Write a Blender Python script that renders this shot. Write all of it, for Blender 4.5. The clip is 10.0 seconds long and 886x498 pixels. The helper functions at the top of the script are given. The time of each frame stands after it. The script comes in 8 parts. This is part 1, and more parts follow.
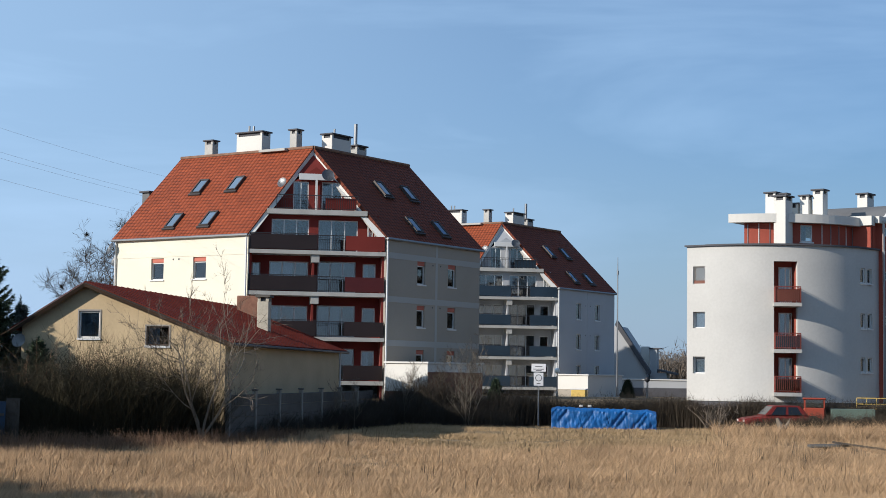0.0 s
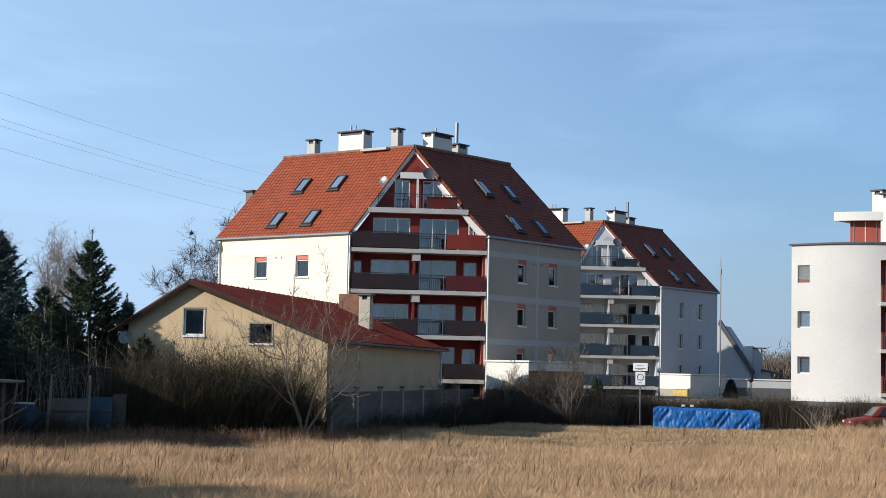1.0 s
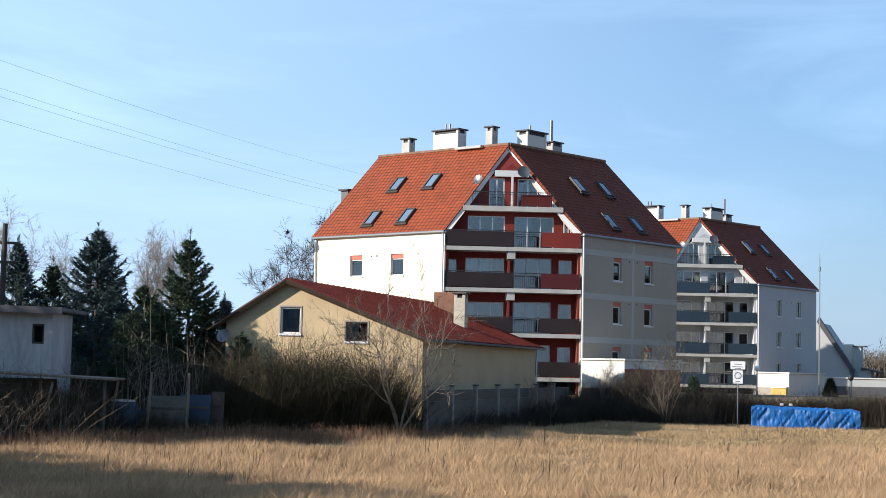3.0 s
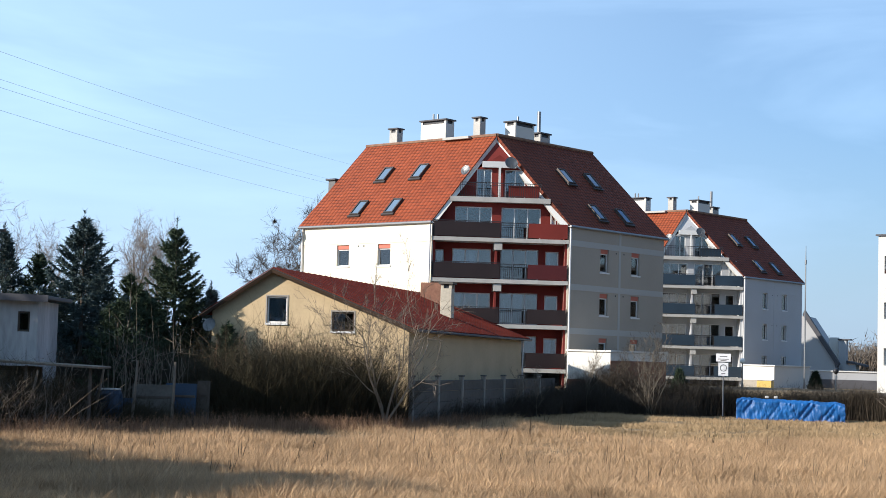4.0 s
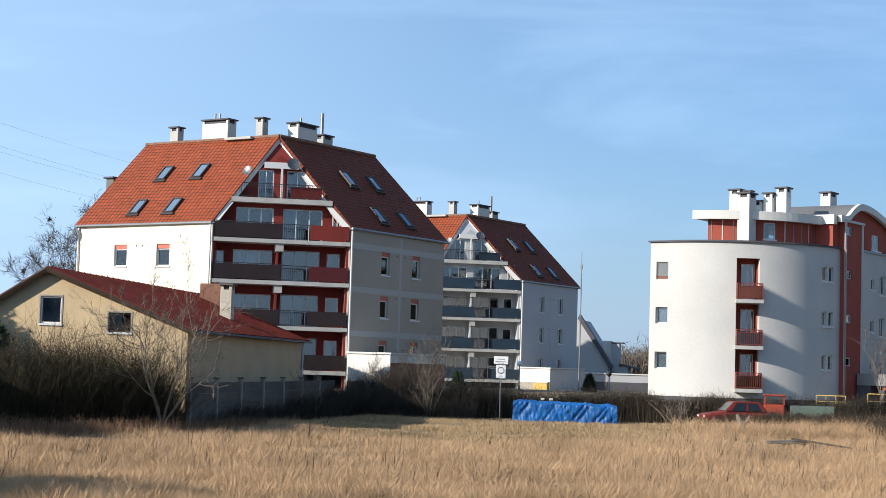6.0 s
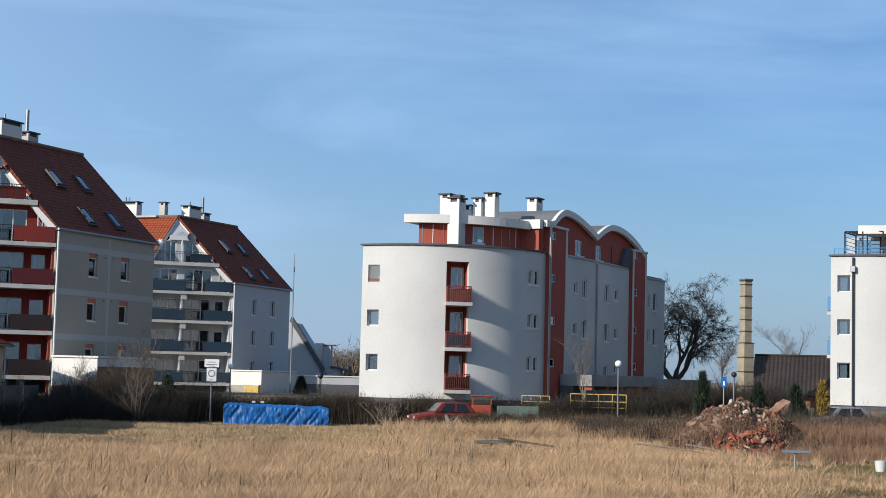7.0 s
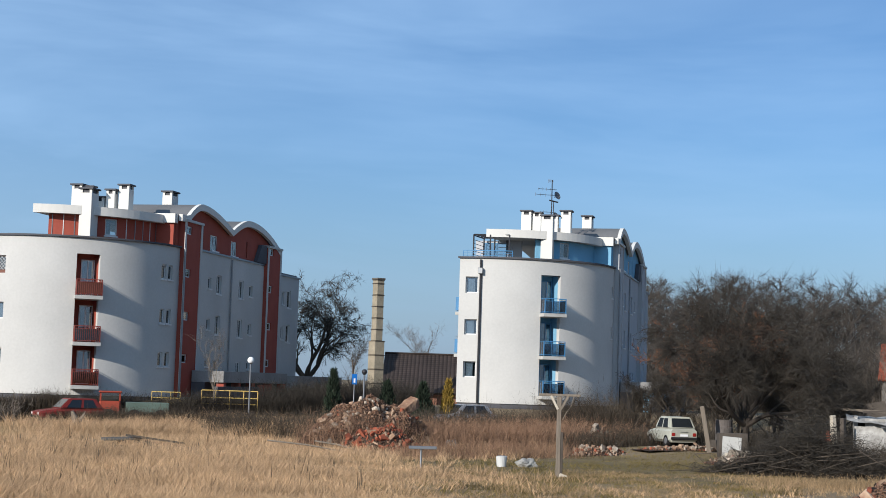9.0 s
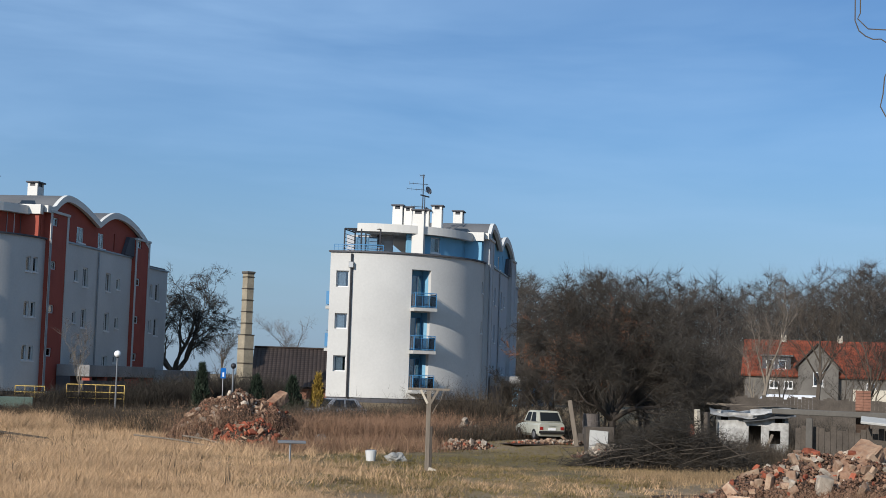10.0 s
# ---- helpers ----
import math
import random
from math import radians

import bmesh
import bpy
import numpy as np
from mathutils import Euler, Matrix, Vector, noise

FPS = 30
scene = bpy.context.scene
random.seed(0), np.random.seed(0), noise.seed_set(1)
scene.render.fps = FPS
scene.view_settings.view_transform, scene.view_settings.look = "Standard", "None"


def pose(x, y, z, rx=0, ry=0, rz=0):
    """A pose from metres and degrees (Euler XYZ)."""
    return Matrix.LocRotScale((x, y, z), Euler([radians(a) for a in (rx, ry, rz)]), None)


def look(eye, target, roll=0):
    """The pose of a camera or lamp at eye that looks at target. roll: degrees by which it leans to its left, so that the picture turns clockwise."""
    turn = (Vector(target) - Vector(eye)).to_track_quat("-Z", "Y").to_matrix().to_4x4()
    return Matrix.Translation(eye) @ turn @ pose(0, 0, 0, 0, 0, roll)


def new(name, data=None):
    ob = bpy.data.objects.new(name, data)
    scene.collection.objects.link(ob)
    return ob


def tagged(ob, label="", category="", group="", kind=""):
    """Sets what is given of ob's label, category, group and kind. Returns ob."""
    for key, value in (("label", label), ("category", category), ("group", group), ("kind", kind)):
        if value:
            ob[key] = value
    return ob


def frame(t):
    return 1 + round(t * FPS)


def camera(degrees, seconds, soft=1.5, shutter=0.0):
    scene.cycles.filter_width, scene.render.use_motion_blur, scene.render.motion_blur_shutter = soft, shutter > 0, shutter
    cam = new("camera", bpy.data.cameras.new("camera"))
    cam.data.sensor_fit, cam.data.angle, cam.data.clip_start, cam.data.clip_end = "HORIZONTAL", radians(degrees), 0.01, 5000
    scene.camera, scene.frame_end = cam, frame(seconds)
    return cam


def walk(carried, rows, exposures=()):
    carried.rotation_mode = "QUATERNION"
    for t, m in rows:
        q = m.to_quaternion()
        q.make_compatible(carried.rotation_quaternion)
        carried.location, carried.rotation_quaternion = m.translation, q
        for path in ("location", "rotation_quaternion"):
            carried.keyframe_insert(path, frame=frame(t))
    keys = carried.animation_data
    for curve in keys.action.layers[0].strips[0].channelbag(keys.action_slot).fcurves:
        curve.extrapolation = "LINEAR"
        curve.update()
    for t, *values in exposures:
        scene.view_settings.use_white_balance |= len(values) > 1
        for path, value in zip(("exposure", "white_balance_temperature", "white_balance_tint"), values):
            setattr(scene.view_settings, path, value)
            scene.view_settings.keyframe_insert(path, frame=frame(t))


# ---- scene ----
EYE = Vector((0, 0, 3.1))
cam = camera(31.4, 10.0, soft=0.85)
# seconds, yaw to the left, pitch up, roll
PATH = [
    (0.0, -0.015, 4.470, 0.919), (0.5, 2.038, 4.124, 1.313), (1.0, 3.662, 4.347, 1.224), (1.5, 5.076, 3.909, 1.292),
    (2.0, 6.385, 4.140, 1.206), (2.5, 7.197, 4.321, 1.201), (4.0, 6.630, 3.872, 1.652), (4.5, 6.188, 3.926, 1.766),
    (5.0, 5.249, 3.924, 2.000), (5.2, 4.379, 4.084, 2.030), (6.3, -3.854, 4.231, 1.701), (6.5, -5.684, 4.381, 1.641),
    (7.0, -11.762, 4.571, 1.422), (7.5, -15.419, 4.642, 1.501), (8.0, -20.485, 4.855, 2.063), (8.5, -21.583, 4.651, 1.642),
    (9.0, -25.000, 4.823, 1.836), (9.5, -28.401, 4.585, 1.716), (10.0, -29.709, 4.765, 1.885)]


def aim(yaw, pitch, roll):
    a, b = radians(yaw), radians(pitch)
    way = Vector((-math.sin(a) * math.cos(b), math.cos(a) * math.cos(b), math.sin(b)))
    return look(EYE, EYE + way * 50, roll)


walk(cam, [(t, aim(y, p, r)) for t, y, p, r in PATH], [(0.0, 0.17, 5600, 10), (2.5, 0.64, 5700, 10), (4.5, 0.65, 5700, 10), (6.5, 0.42, 5600, 10), (7.5, 0.2, 5500, 10), (8.5, 0.27, 5500, 10), (9.2, 0.22, 5500, 10), (10.0, 0.1, 5500, 10)])

# ---- world and sun ----
SUN_TO = Vector((-0.89, -0.45, 0.0)).normalized()
SUN_EL = radians(23)
sun_dir = Vector((SUN_TO.x * math.cos(SUN_EL), SUN_TO.y * math.cos(SUN_EL), math.sin(SUN_EL)))
world = bpy.data.worlds.new("sky")
scene.world = world
world.use_nodes = True
wn = world.node_tree.nodes
wl = world.node_tree.links
sky = wn.new("ShaderNodeTexSky")
sky.sky_type = "NISHITA"
sky.sun_disc = False
sky.sun_elevation = SUN_EL
sky.sun_rotation = math.atan2(SUN_TO.x, SUN_TO.y)
sky.air_density, sky.dust_density, sky.ozone_density = 1.0, 0.35, 4.0
bg = wn["Background"]
bg.inputs["Strength"].default_value = 0.076
# thin high cloud: soft wisps mixed into the sky
tc = wn.new("ShaderNodeTexCoord")
mp = wn.new("ShaderNodeMapping")
mp.inputs["Scale"].default_value = (1.6, 1.6, 9.0)
mp.inputs["Rotation"].default_value = (0.0, radians(9), 0.0)
wl.new(tc.outputs["Generated"], mp.inputs["Vector"])
cl = wn.new("ShaderNodeTexNoise")
cl.inputs["Scale"].default_value = 1.7
cl.inputs["Detail"].default_value = 5.0
cl.inputs["Roughness"].default_value = 0.55
cl.inputs["Distortion"].default_value = 0.4
wl.new(mp.outputs["Vector"], cl.inputs["Vector"])
cr = wn.new("ShaderNodeMapRange")
cr.inputs["From Min"].default_value, cr.inputs["From Max"].default_value = 0.42, 0.80
cr.inputs["To Min"].default_value, cr.inputs["To Max"].default_value = 0.0, 0.44
wl.new(cl.outputs["Fac"], cr.inputs["Value"])
cm = wn.new("ShaderNodeMix")
cm.data_type = "RGBA"
# haze thickens towards the sunward side of the sky
sx = wn.new("ShaderNodeSeparateXYZ")
wl.new(tc.outputs["Generated"], sx.inputs[0])
hz = wn.new("ShaderNodeMapRange")
hz.interpolation_type = "SMOOTHSTEP"
hz.inputs["From Min"].default_value, hz.inputs["From Max"].default_value = 0.45, -0.45
hz.inputs["To Min"].default_value, hz.inputs["To Max"].default_value = 0.0, 0.72
wl.new(sx.outputs["X"], hz.inputs["Value"])
hm = wn.new("ShaderNodeMath")
hm.operation = "ADD"
hm.use_clamp = True
wl.new(cr.outputs["Result"], hm.inputs[0])
wl.new(hz.outputs["Result"], hm.inputs[1])
wl.new(hm.outputs[0], cm.inputs["Factor"])
wl.new(sky.outputs["Color"], cm.inputs["A"])
cm.inputs["B"].default_value = (6.0, 8.0, 9.9, 1)
# grey-blue haze that thickens towards the horizon
hh = wn.new("ShaderNodeMapRange")
hh.interpolation_type = "SMOOTHSTEP"
hh.inputs["From Min"].default_value, hh.inputs["From Max"].default_value = 0.17, -0.03
hh.inputs["To Min"].default_value, hh.inputs["To Max"].default_value = 0.0, 0.75
wl.new(sx.outputs["Z"], hh.inputs["Value"])
hc = wn.new("ShaderNodeMix")
hc.data_type = "RGBA"
wl.new(hh.outputs["Result"], hc.inputs["Factor"])
wl.new(cm.outputs["Result"], hc.inputs["A"])
hd = wn.new("ShaderNodeMix")
hd.data_type = "RGBA"
wl.new(hz.outputs["Result"], hd.inputs["Factor"])
hd.inputs["A"].default_value, hd.inputs["B"].default_value = (2.9, 3.8, 4.8, 1), (7.2, 8.6, 10.0, 1)
wl.new(hd.outputs["Result"], hc.inputs["B"])
wl.new(hc.outputs["Result"], bg.inputs["Color"])

sun_data = bpy.data.lights.new("sun", "SUN")
sun_data.energy, sun_data.angle, sun_data.color = 5.0, radians(0.53), (1.0, 0.845, 0.655)
sun = new("sun", sun_data)
sun.matrix_world = look((0, 0, 60), Vector((0, 0, 60)) - sun_dir)


# ---- materials ----
def mat(name, col, rough=0.85, metal=0.0, var=0.14, scale=0.6, fine=14.0, bump=0.15, rand=0.0, island=0.0, spec=0.3, stretch=(1, 1, 1), col2=None, dist=0.02):
    m = bpy.data.materials.new(name)
    m.use_nodes = True
    n, l = m.node_tree.nodes, m.node_tree.links
    b = n["Principled BSDF"]
    b.inputs["Roughness"].default_value, b.inputs["Metallic"].default_value = rough, metal
    b.inputs["Specular IOR Level"].default_value = spec
    co = n.new("ShaderNodeTexCoord")
    mpn = n.new("ShaderNodeMapping")
    mpn.inputs["Scale"].default_value = stretch
    l.new(co.outputs["Object"], mpn.inputs["Vector"])
    big, small = n.new("ShaderNodeTexNoise"), n.new("ShaderNodeTexNoise")
    for node, s, d in ((big, scale, 4.0), (small, fine, 3.0)):
        node.inputs["Scale"].default_value, node.inputs["Detail"].default_value = s, d
        l.new(mpn.outputs["Vector"], node.inputs["Vector"])
    add = n.new("ShaderNodeMath")
    add.operation = "MULTIPLY_ADD"
    l.new(small.outputs["Fac"], add.inputs[0])
    add.inputs[1].default_value = 0.45
    l.new(big.outputs["Fac"], add.inputs[2])
    rg = n.new("ShaderNodeMapRange")
    rg.inputs["From Min"].default_value, rg.inputs["From Max"].default_value = 0.45, 1.0
    l.new(add.outputs[0], rg.inputs["Value"])
    mix = n.new("ShaderNodeMix")
    mix.data_type = "RGBA"
    c2 = col2 or tuple(min(1.0, c * (1 + var)) for c in col)
    c1 = tuple(c * (1 - var) for c in col)
    mix.inputs["A"].default_value, mix.inputs["B"].default_value = (*c1, 1), (*c2, 1)
    l.new(rg.outputs["Result"], mix.inputs["Factor"])
    out = mix.outputs["Result"]
    if rand or island:
        src = n.new("ShaderNodeObjectInfo").outputs["Random"] if rand else n.new("ShaderNodeNewGeometry").outputs["Random Per Island"]
        k = rand or island
        vr = n.new("ShaderNodeMapRange")
        vr.inputs["To Min"].default_value, vr.inputs["To Max"].default_value = 1 - k, 1 + k
        l.new(src, vr.inputs["Value"])
        hs = n.new("ShaderNodeHueSaturation")
        l.new(vr.outputs["Result"], hs.inputs["Value"])
        l.new(out, hs.inputs["Color"])
        out = hs.outputs["Color"]
    l.new(out, b.inputs["Base Color"])
    if bump:
        bp = n.new("ShaderNodeBump")
        bp.inputs["Strength"].default_value, bp.inputs["Distance"].default_value = bump, dist
        l.new(small.outputs["Fac"], bp.inputs["Height"])
        l.new(bp.outputs["Normal"], b.inputs["Normal"])
    return m


def glass_mat(name, tint, gloss=0.16):
    m = bpy.data.materials.new(name)
    m.use_nodes = True
    n, l = m.node_tree.nodes, m.node_tree.links
    for x in list(n):
        n.remove(x)
    out, mx = n.new("ShaderNodeOutputMaterial"), n.new("ShaderNodeMixShader")
    tr, gl, fr = n.new("ShaderNodeBsdfTransparent"), n.new("ShaderNodeBsdfGlossy"), n.new("ShaderNodeFresnel")
    tr.inputs["Color"].default_value = (*tint, 1)
    gl.inputs["Roughness"].default_value = 0.03
    fr.inputs["IOR"].default_value = 1.5
    ad = n.new("ShaderNodeMath")
    ad.inputs[1].default_value = gloss
    l.new(fr.outputs[0], ad.inputs[0])
    l.new(ad.outputs[0], mx.inputs[0])
    l.new(tr.outputs[0], mx.inputs[1])
    l.new(gl.outputs[0], mx.inputs[2])
    l.new(mx.outputs[0], out.inputs["Surface"])
    return m


def tile_mat(name, col, pitch=0.34, course=0.34, var=0.2):
    """Roof tiles: courses across and rolls up the slope, from the mesh's UV map in metres."""
    m = mat(name, col, rough=0.8, var=var, scale=0.5, fine=6, bump=0)
    n, l = m.node_tree.nodes, m.node_tree.links
    b = n["Principled BSDF"]
    uv = n.new("ShaderNodeUVMap")
    sep = n.new("ShaderNodeSeparateXYZ")
    l.new(uv.outputs[0], sep.inputs[0])
    hs = []
    for axis, p in (("X", pitch), ("Y", course)):
        d = n.new("ShaderNodeMath")
        d.operation = "DIVIDE"
        d.inputs[1].default_value = p
        l.new(sep.outputs[axis], d.inputs[0])
        f = n.new("ShaderNodeMath")
        f.operation = "FRACT"
        l.new(d.outputs[0], f.inputs[0])
        hs.append(f.outputs[0])
    roll = n.new("ShaderNodeMath")
    roll.operation = "SINE"
    tw = n.new("ShaderNodeMath")
    tw.operation = "MULTIPLY"
    tw.inputs[1].default_value = math.pi
    l.new(hs[0], tw.inputs[0])
    l.new(tw.outputs[0], roll.inputs[0])
    sm = n.new("ShaderNodeMath")
    sm.operation = "MULTIPLY_ADD"
    l.new(hs[1], sm.inputs[0])
    sm.inputs[1].default_value = -1.7
    l.new(roll.outputs[0], sm.inputs[2])
    bp = n.new("ShaderNodeBump")
    bp.inputs["Strength"].default_value, bp.inputs["Distance"].default_value = 0.9, 0.045
    l.new(sm.outputs[0], bp.inputs["Height"])
    l.new(bp.outputs["Normal"], b.inputs["Normal"])
    # every tile burnt a little differently, shade painted darker under each course's lap
    cell = n.new("ShaderNodeVectorMath")
    cell.operation = "DIVIDE"
    cell.inputs[1].default_value = (pitch, course, 1.0)
    l.new(uv.outputs[0], cell.inputs[0])
    fl = n.new("ShaderNodeVectorMath")
    fl.operation = "FLOOR"
    l.new(cell.outputs[0], fl.inputs[0])
    wh = n.new("ShaderNodeTexWhiteNoise")
    wh.noise_dimensions = "2D"
    l.new(fl.outputs[0], wh.inputs["Vector"])
    tone = n.new("ShaderNodeMapRange")
    tone.inputs["To Min"].default_value, tone.inputs["To Max"].default_value = 0.88, 1.1
    l.new(wh.outputs["Value"], tone.inputs["Value"])
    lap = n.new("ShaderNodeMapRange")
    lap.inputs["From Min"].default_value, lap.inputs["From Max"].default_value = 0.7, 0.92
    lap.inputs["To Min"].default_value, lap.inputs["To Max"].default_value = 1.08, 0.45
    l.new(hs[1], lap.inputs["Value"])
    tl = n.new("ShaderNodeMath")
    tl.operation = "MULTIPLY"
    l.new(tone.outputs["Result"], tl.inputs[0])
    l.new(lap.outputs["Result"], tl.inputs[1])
    # hollows between the rolls darkened too, as painted shade
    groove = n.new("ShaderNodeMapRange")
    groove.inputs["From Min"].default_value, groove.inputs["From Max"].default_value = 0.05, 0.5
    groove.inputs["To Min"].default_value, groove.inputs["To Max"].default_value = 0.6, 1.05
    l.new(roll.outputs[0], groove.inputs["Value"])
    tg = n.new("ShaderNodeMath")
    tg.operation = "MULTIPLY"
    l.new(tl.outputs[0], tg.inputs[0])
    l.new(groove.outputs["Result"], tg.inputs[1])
    tl = tg
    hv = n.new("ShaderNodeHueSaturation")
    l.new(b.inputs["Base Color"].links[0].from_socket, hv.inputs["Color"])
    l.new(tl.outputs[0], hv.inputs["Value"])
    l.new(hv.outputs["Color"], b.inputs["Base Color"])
    return m


WHITE = mat("white_render", (0.6232, 0.6068, 0.5576), var=0.05, scale=0.35, fine=9, bump=0.08)
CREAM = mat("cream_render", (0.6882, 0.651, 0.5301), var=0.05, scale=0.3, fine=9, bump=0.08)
# on the cream block's side wall this tone carries painted shade
GREYR = mat("grey_and_shaded_cream_render", (0.335, 0.302, 0.25), var=0.06, scale=0.3, fine=9, bump=0.08)
BAND = mat("pale_band_render", (0.3854, 0.3772, 0.3526), var=0.05, scale=0.4, bump=0.05)
# white render with the bluish shade of unlit walls put into the colour
SHADEW = mat("shaded_white_render", (0.41, 0.4182, 0.4264), var=0.06, scale=0.3, fine=9, bump=0.08)
TAN = mat("tan_plaster", (0.49, 0.38, 0.228), var=0.12, scale=0.5, fine=8, bump=0.12)
REDR = mat("red_render", (0.165, 0.024, 0.018), var=0.12, scale=0.6, fine=8, bump=0.08)
BRED = mat("brick_red_cladding", (0.2952, 0.0697, 0.0451), var=0.12, scale=0.7, fine=8, bump=0.08)
BLUER = mat("blue_render", (0.1804, 0.369, 0.5248), var=0.06, scale=0.6, bump=0.05)
ORANGE = mat("salmon_red_blind", (0.45, 0.15, 0.105), var=0.1, bump=0.05)
CONC = mat("pale_concrete", (0.41, 0.4018, 0.3731), var=0.14, scale=1.2, fine=12, bump=0.2)
DCONC = mat("grey_concrete", (0.105, 0.096, 0.082), var=0.25, scale=0.9, fine=10, bump=0.3)
PLINTH = mat("dark_plinth", (0.082, 0.082, 0.0902), var=0.2)
FRAMEW = mat("white_window_frame", (0.6396, 0.6396, 0.6232), rough=0.4, var=0.03, bump=0)
FRAMEB = mat("blue_window_frame", (0.0984, 0.246, 0.4264), rough=0.4, var=0.05, bump=0)
METALG = mat("zinc_grey_metal", (0.246, 0.2542, 0.2624), rough=0.45, metal=0.7, var=0.1, bump=0.03)
METALD = mat("dark_metal", (0.041, 0.041, 0.0451), rough=0.5, metal=0.4, var=0.1, bump=0.03)
BROWNP = mat("dark_brown_balcony_panel", (0.0246, 0.0164, 0.0156), rough=0.35, var=0.2, bump=0.03)
DARKR = mat("dark_red_balcony_panel", (0.075, 0.014, 0.014), rough=0.35, var=0.2, bump=0.03)
BLUEP = mat("dark_blue_balcony_panel", (0.0246, 0.041, 0.0615), rough=0.3, var=0.2, bump=0.03)
BALRED = mat("rusty_red_balcony_panel", (0.164, 0.064, 0.041), rough=0.6, var=0.2, bump=0.05)
GLASS = glass_mat("window_glass", (0.72, 0.77, 0.80), 0.12)
SKYGL = glass_mat("skylight_glass", (0.25, 0.30, 0.33), 0.6)
CURT = mat("white_curtain", (0.4264, 0.451, 0.492), var=0.2, scale=2.5, fine=9, bump=0.1, stretch=(4, 4, 0.4))
ROOM = mat("dim_room_wall", (0.1312, 0.123, 0.1148), var=0.2)
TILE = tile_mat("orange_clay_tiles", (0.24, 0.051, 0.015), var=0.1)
# same tiles, darker: the shade of the right-hand slopes is in the colour
TILE_SHADED = tile_mat("shaded_clay_tiles", (0.132, 0.027, 0.0095), var=0.12)
SHEETR = mat("red_metal_roof", (0.125, 0.02, 0.011), rough=0.85, var=0.3, scale=0.5, fine=5, bump=0.25, spec=0.12, stretch=(1, 4, 1))
FLASH = mat("dark_brown_flashing", (0.07, 0.06, 0.055), rough=0.5, metal=0.3, var=0.15, bump=0.03)
RIDGE = mat("mortared_ridge_tiles", (0.20, 0.115, 0.075), var=0.3, scale=2.5, fine=9, bump=0.4)
BITUM = mat("grey_roofing_felt", (0.1312, 0.1312, 0.1312), var=0.2)
BRICK = mat("brown_brick", (0.2132, 0.1066, 0.0697), var=0.25, scale=2, fine=8, bump=0.3)


# ---- mesh helpers ----
def thing(name, at=(0, 0, 0), rz=0.0, label="", category="", group="", kind=""):
    ob = new(name)
    ob.empty_display_size = 0.3
    ob.matrix_world = pose(*at, 0, 0, rz)
    return tagged(ob, label, category, group, kind)


def part(name, bm, material, parent=None, label="", smooth=False):
    me = bpy.data.meshes.new(name)
    if isinstance(bm, tuple):
        me.from_pydata(*bm)
    else:
        bm.to_mesh(me)
        bm.free()
    me.materials.append(material)
    if smooth:
        for p in me.polygons:
            p.use_smooth = True
    ob = new(name, me)
    ob.parent = parent
    if label:
        ob["label"] = label
    return ob


def box(bm, x0, x1, y0, y1, z0, z1, m=None, bevel=0.0):
    vs = [bm.verts.new((x, y, z)) for x in (x0, x1) for y in (y0, y1) for z in (z0, z1)]
    fs = [bm.faces.new([vs[i] for i in q]) for q in ((0, 1, 3, 2), (4, 6, 7, 5), (0, 4, 5, 1), (2, 3, 7, 6), (0, 2, 6, 4), (1, 5, 7, 3))]
    if bevel:
        es = list({e for f in fs for e in f.edges})
        r = bmesh.ops.bevel(bm, geom=es, offset=bevel, segments=1, affect="EDGES")
        vs = list({v for f in r["faces"] for v in f.verts} | {v for v in vs if v.is_valid})
    if m is not None:
        for v in vs:
            v.co = m @ v.co
    return vs


def boxes(*specs, m=None, bevel=0.0):
    bm = bmesh.new()
    for s in specs:
        box(bm, *s, m=m, bevel=bevel)
    return bm


def tube(bm, pts, radii, sides=8, cap=True):
    """A round bar along points, with a radius at each."""
    rings = []
    for i, p in enumerate(pts):
        p = Vector(p)
        a = Vector(pts[min(i + 1, len(pts) - 1)]) - Vector(pts[max(i - 1, 0)])
        a.normalize()
        u = a.cross(Vector((0.31, 0.17, 0.93)) if abs(a.z) < 0.9 else Vector((1, 0, 0))).normalized()
        v = a.cross(u)
        r = radii[i] if isinstance(radii, (list, tuple)) else radii
        rings.append([bm.verts.new(p + (u * math.cos(k * math.tau / sides) + v * math.sin(k * math.tau / sides)) * r) for k in range(sides)])
    for a, b in zip(rings, rings[1:]):
        for k in range(sides):
            bm.faces.new((a[k], a[(k + 1) % sides], b[(k + 1) % sides], b[k]))
    if cap:
        bm.faces.new(rings[0][::-1])
        bm.faces.new(rings[-1])
    return bm


def line_path(x, y, deg):
    c, s = math.cos(radians(deg)), math.sin(radians(deg))
    return lambda t, d: (x + c * t - s * d, y + s * t + c * d)


def arc_path(cx, cy, r, start):
    return lambda t, d: (cx + (r - d) * math.cos(radians(start) + t / r), cy + (r - d) * math.sin(radians(start) + t / r))


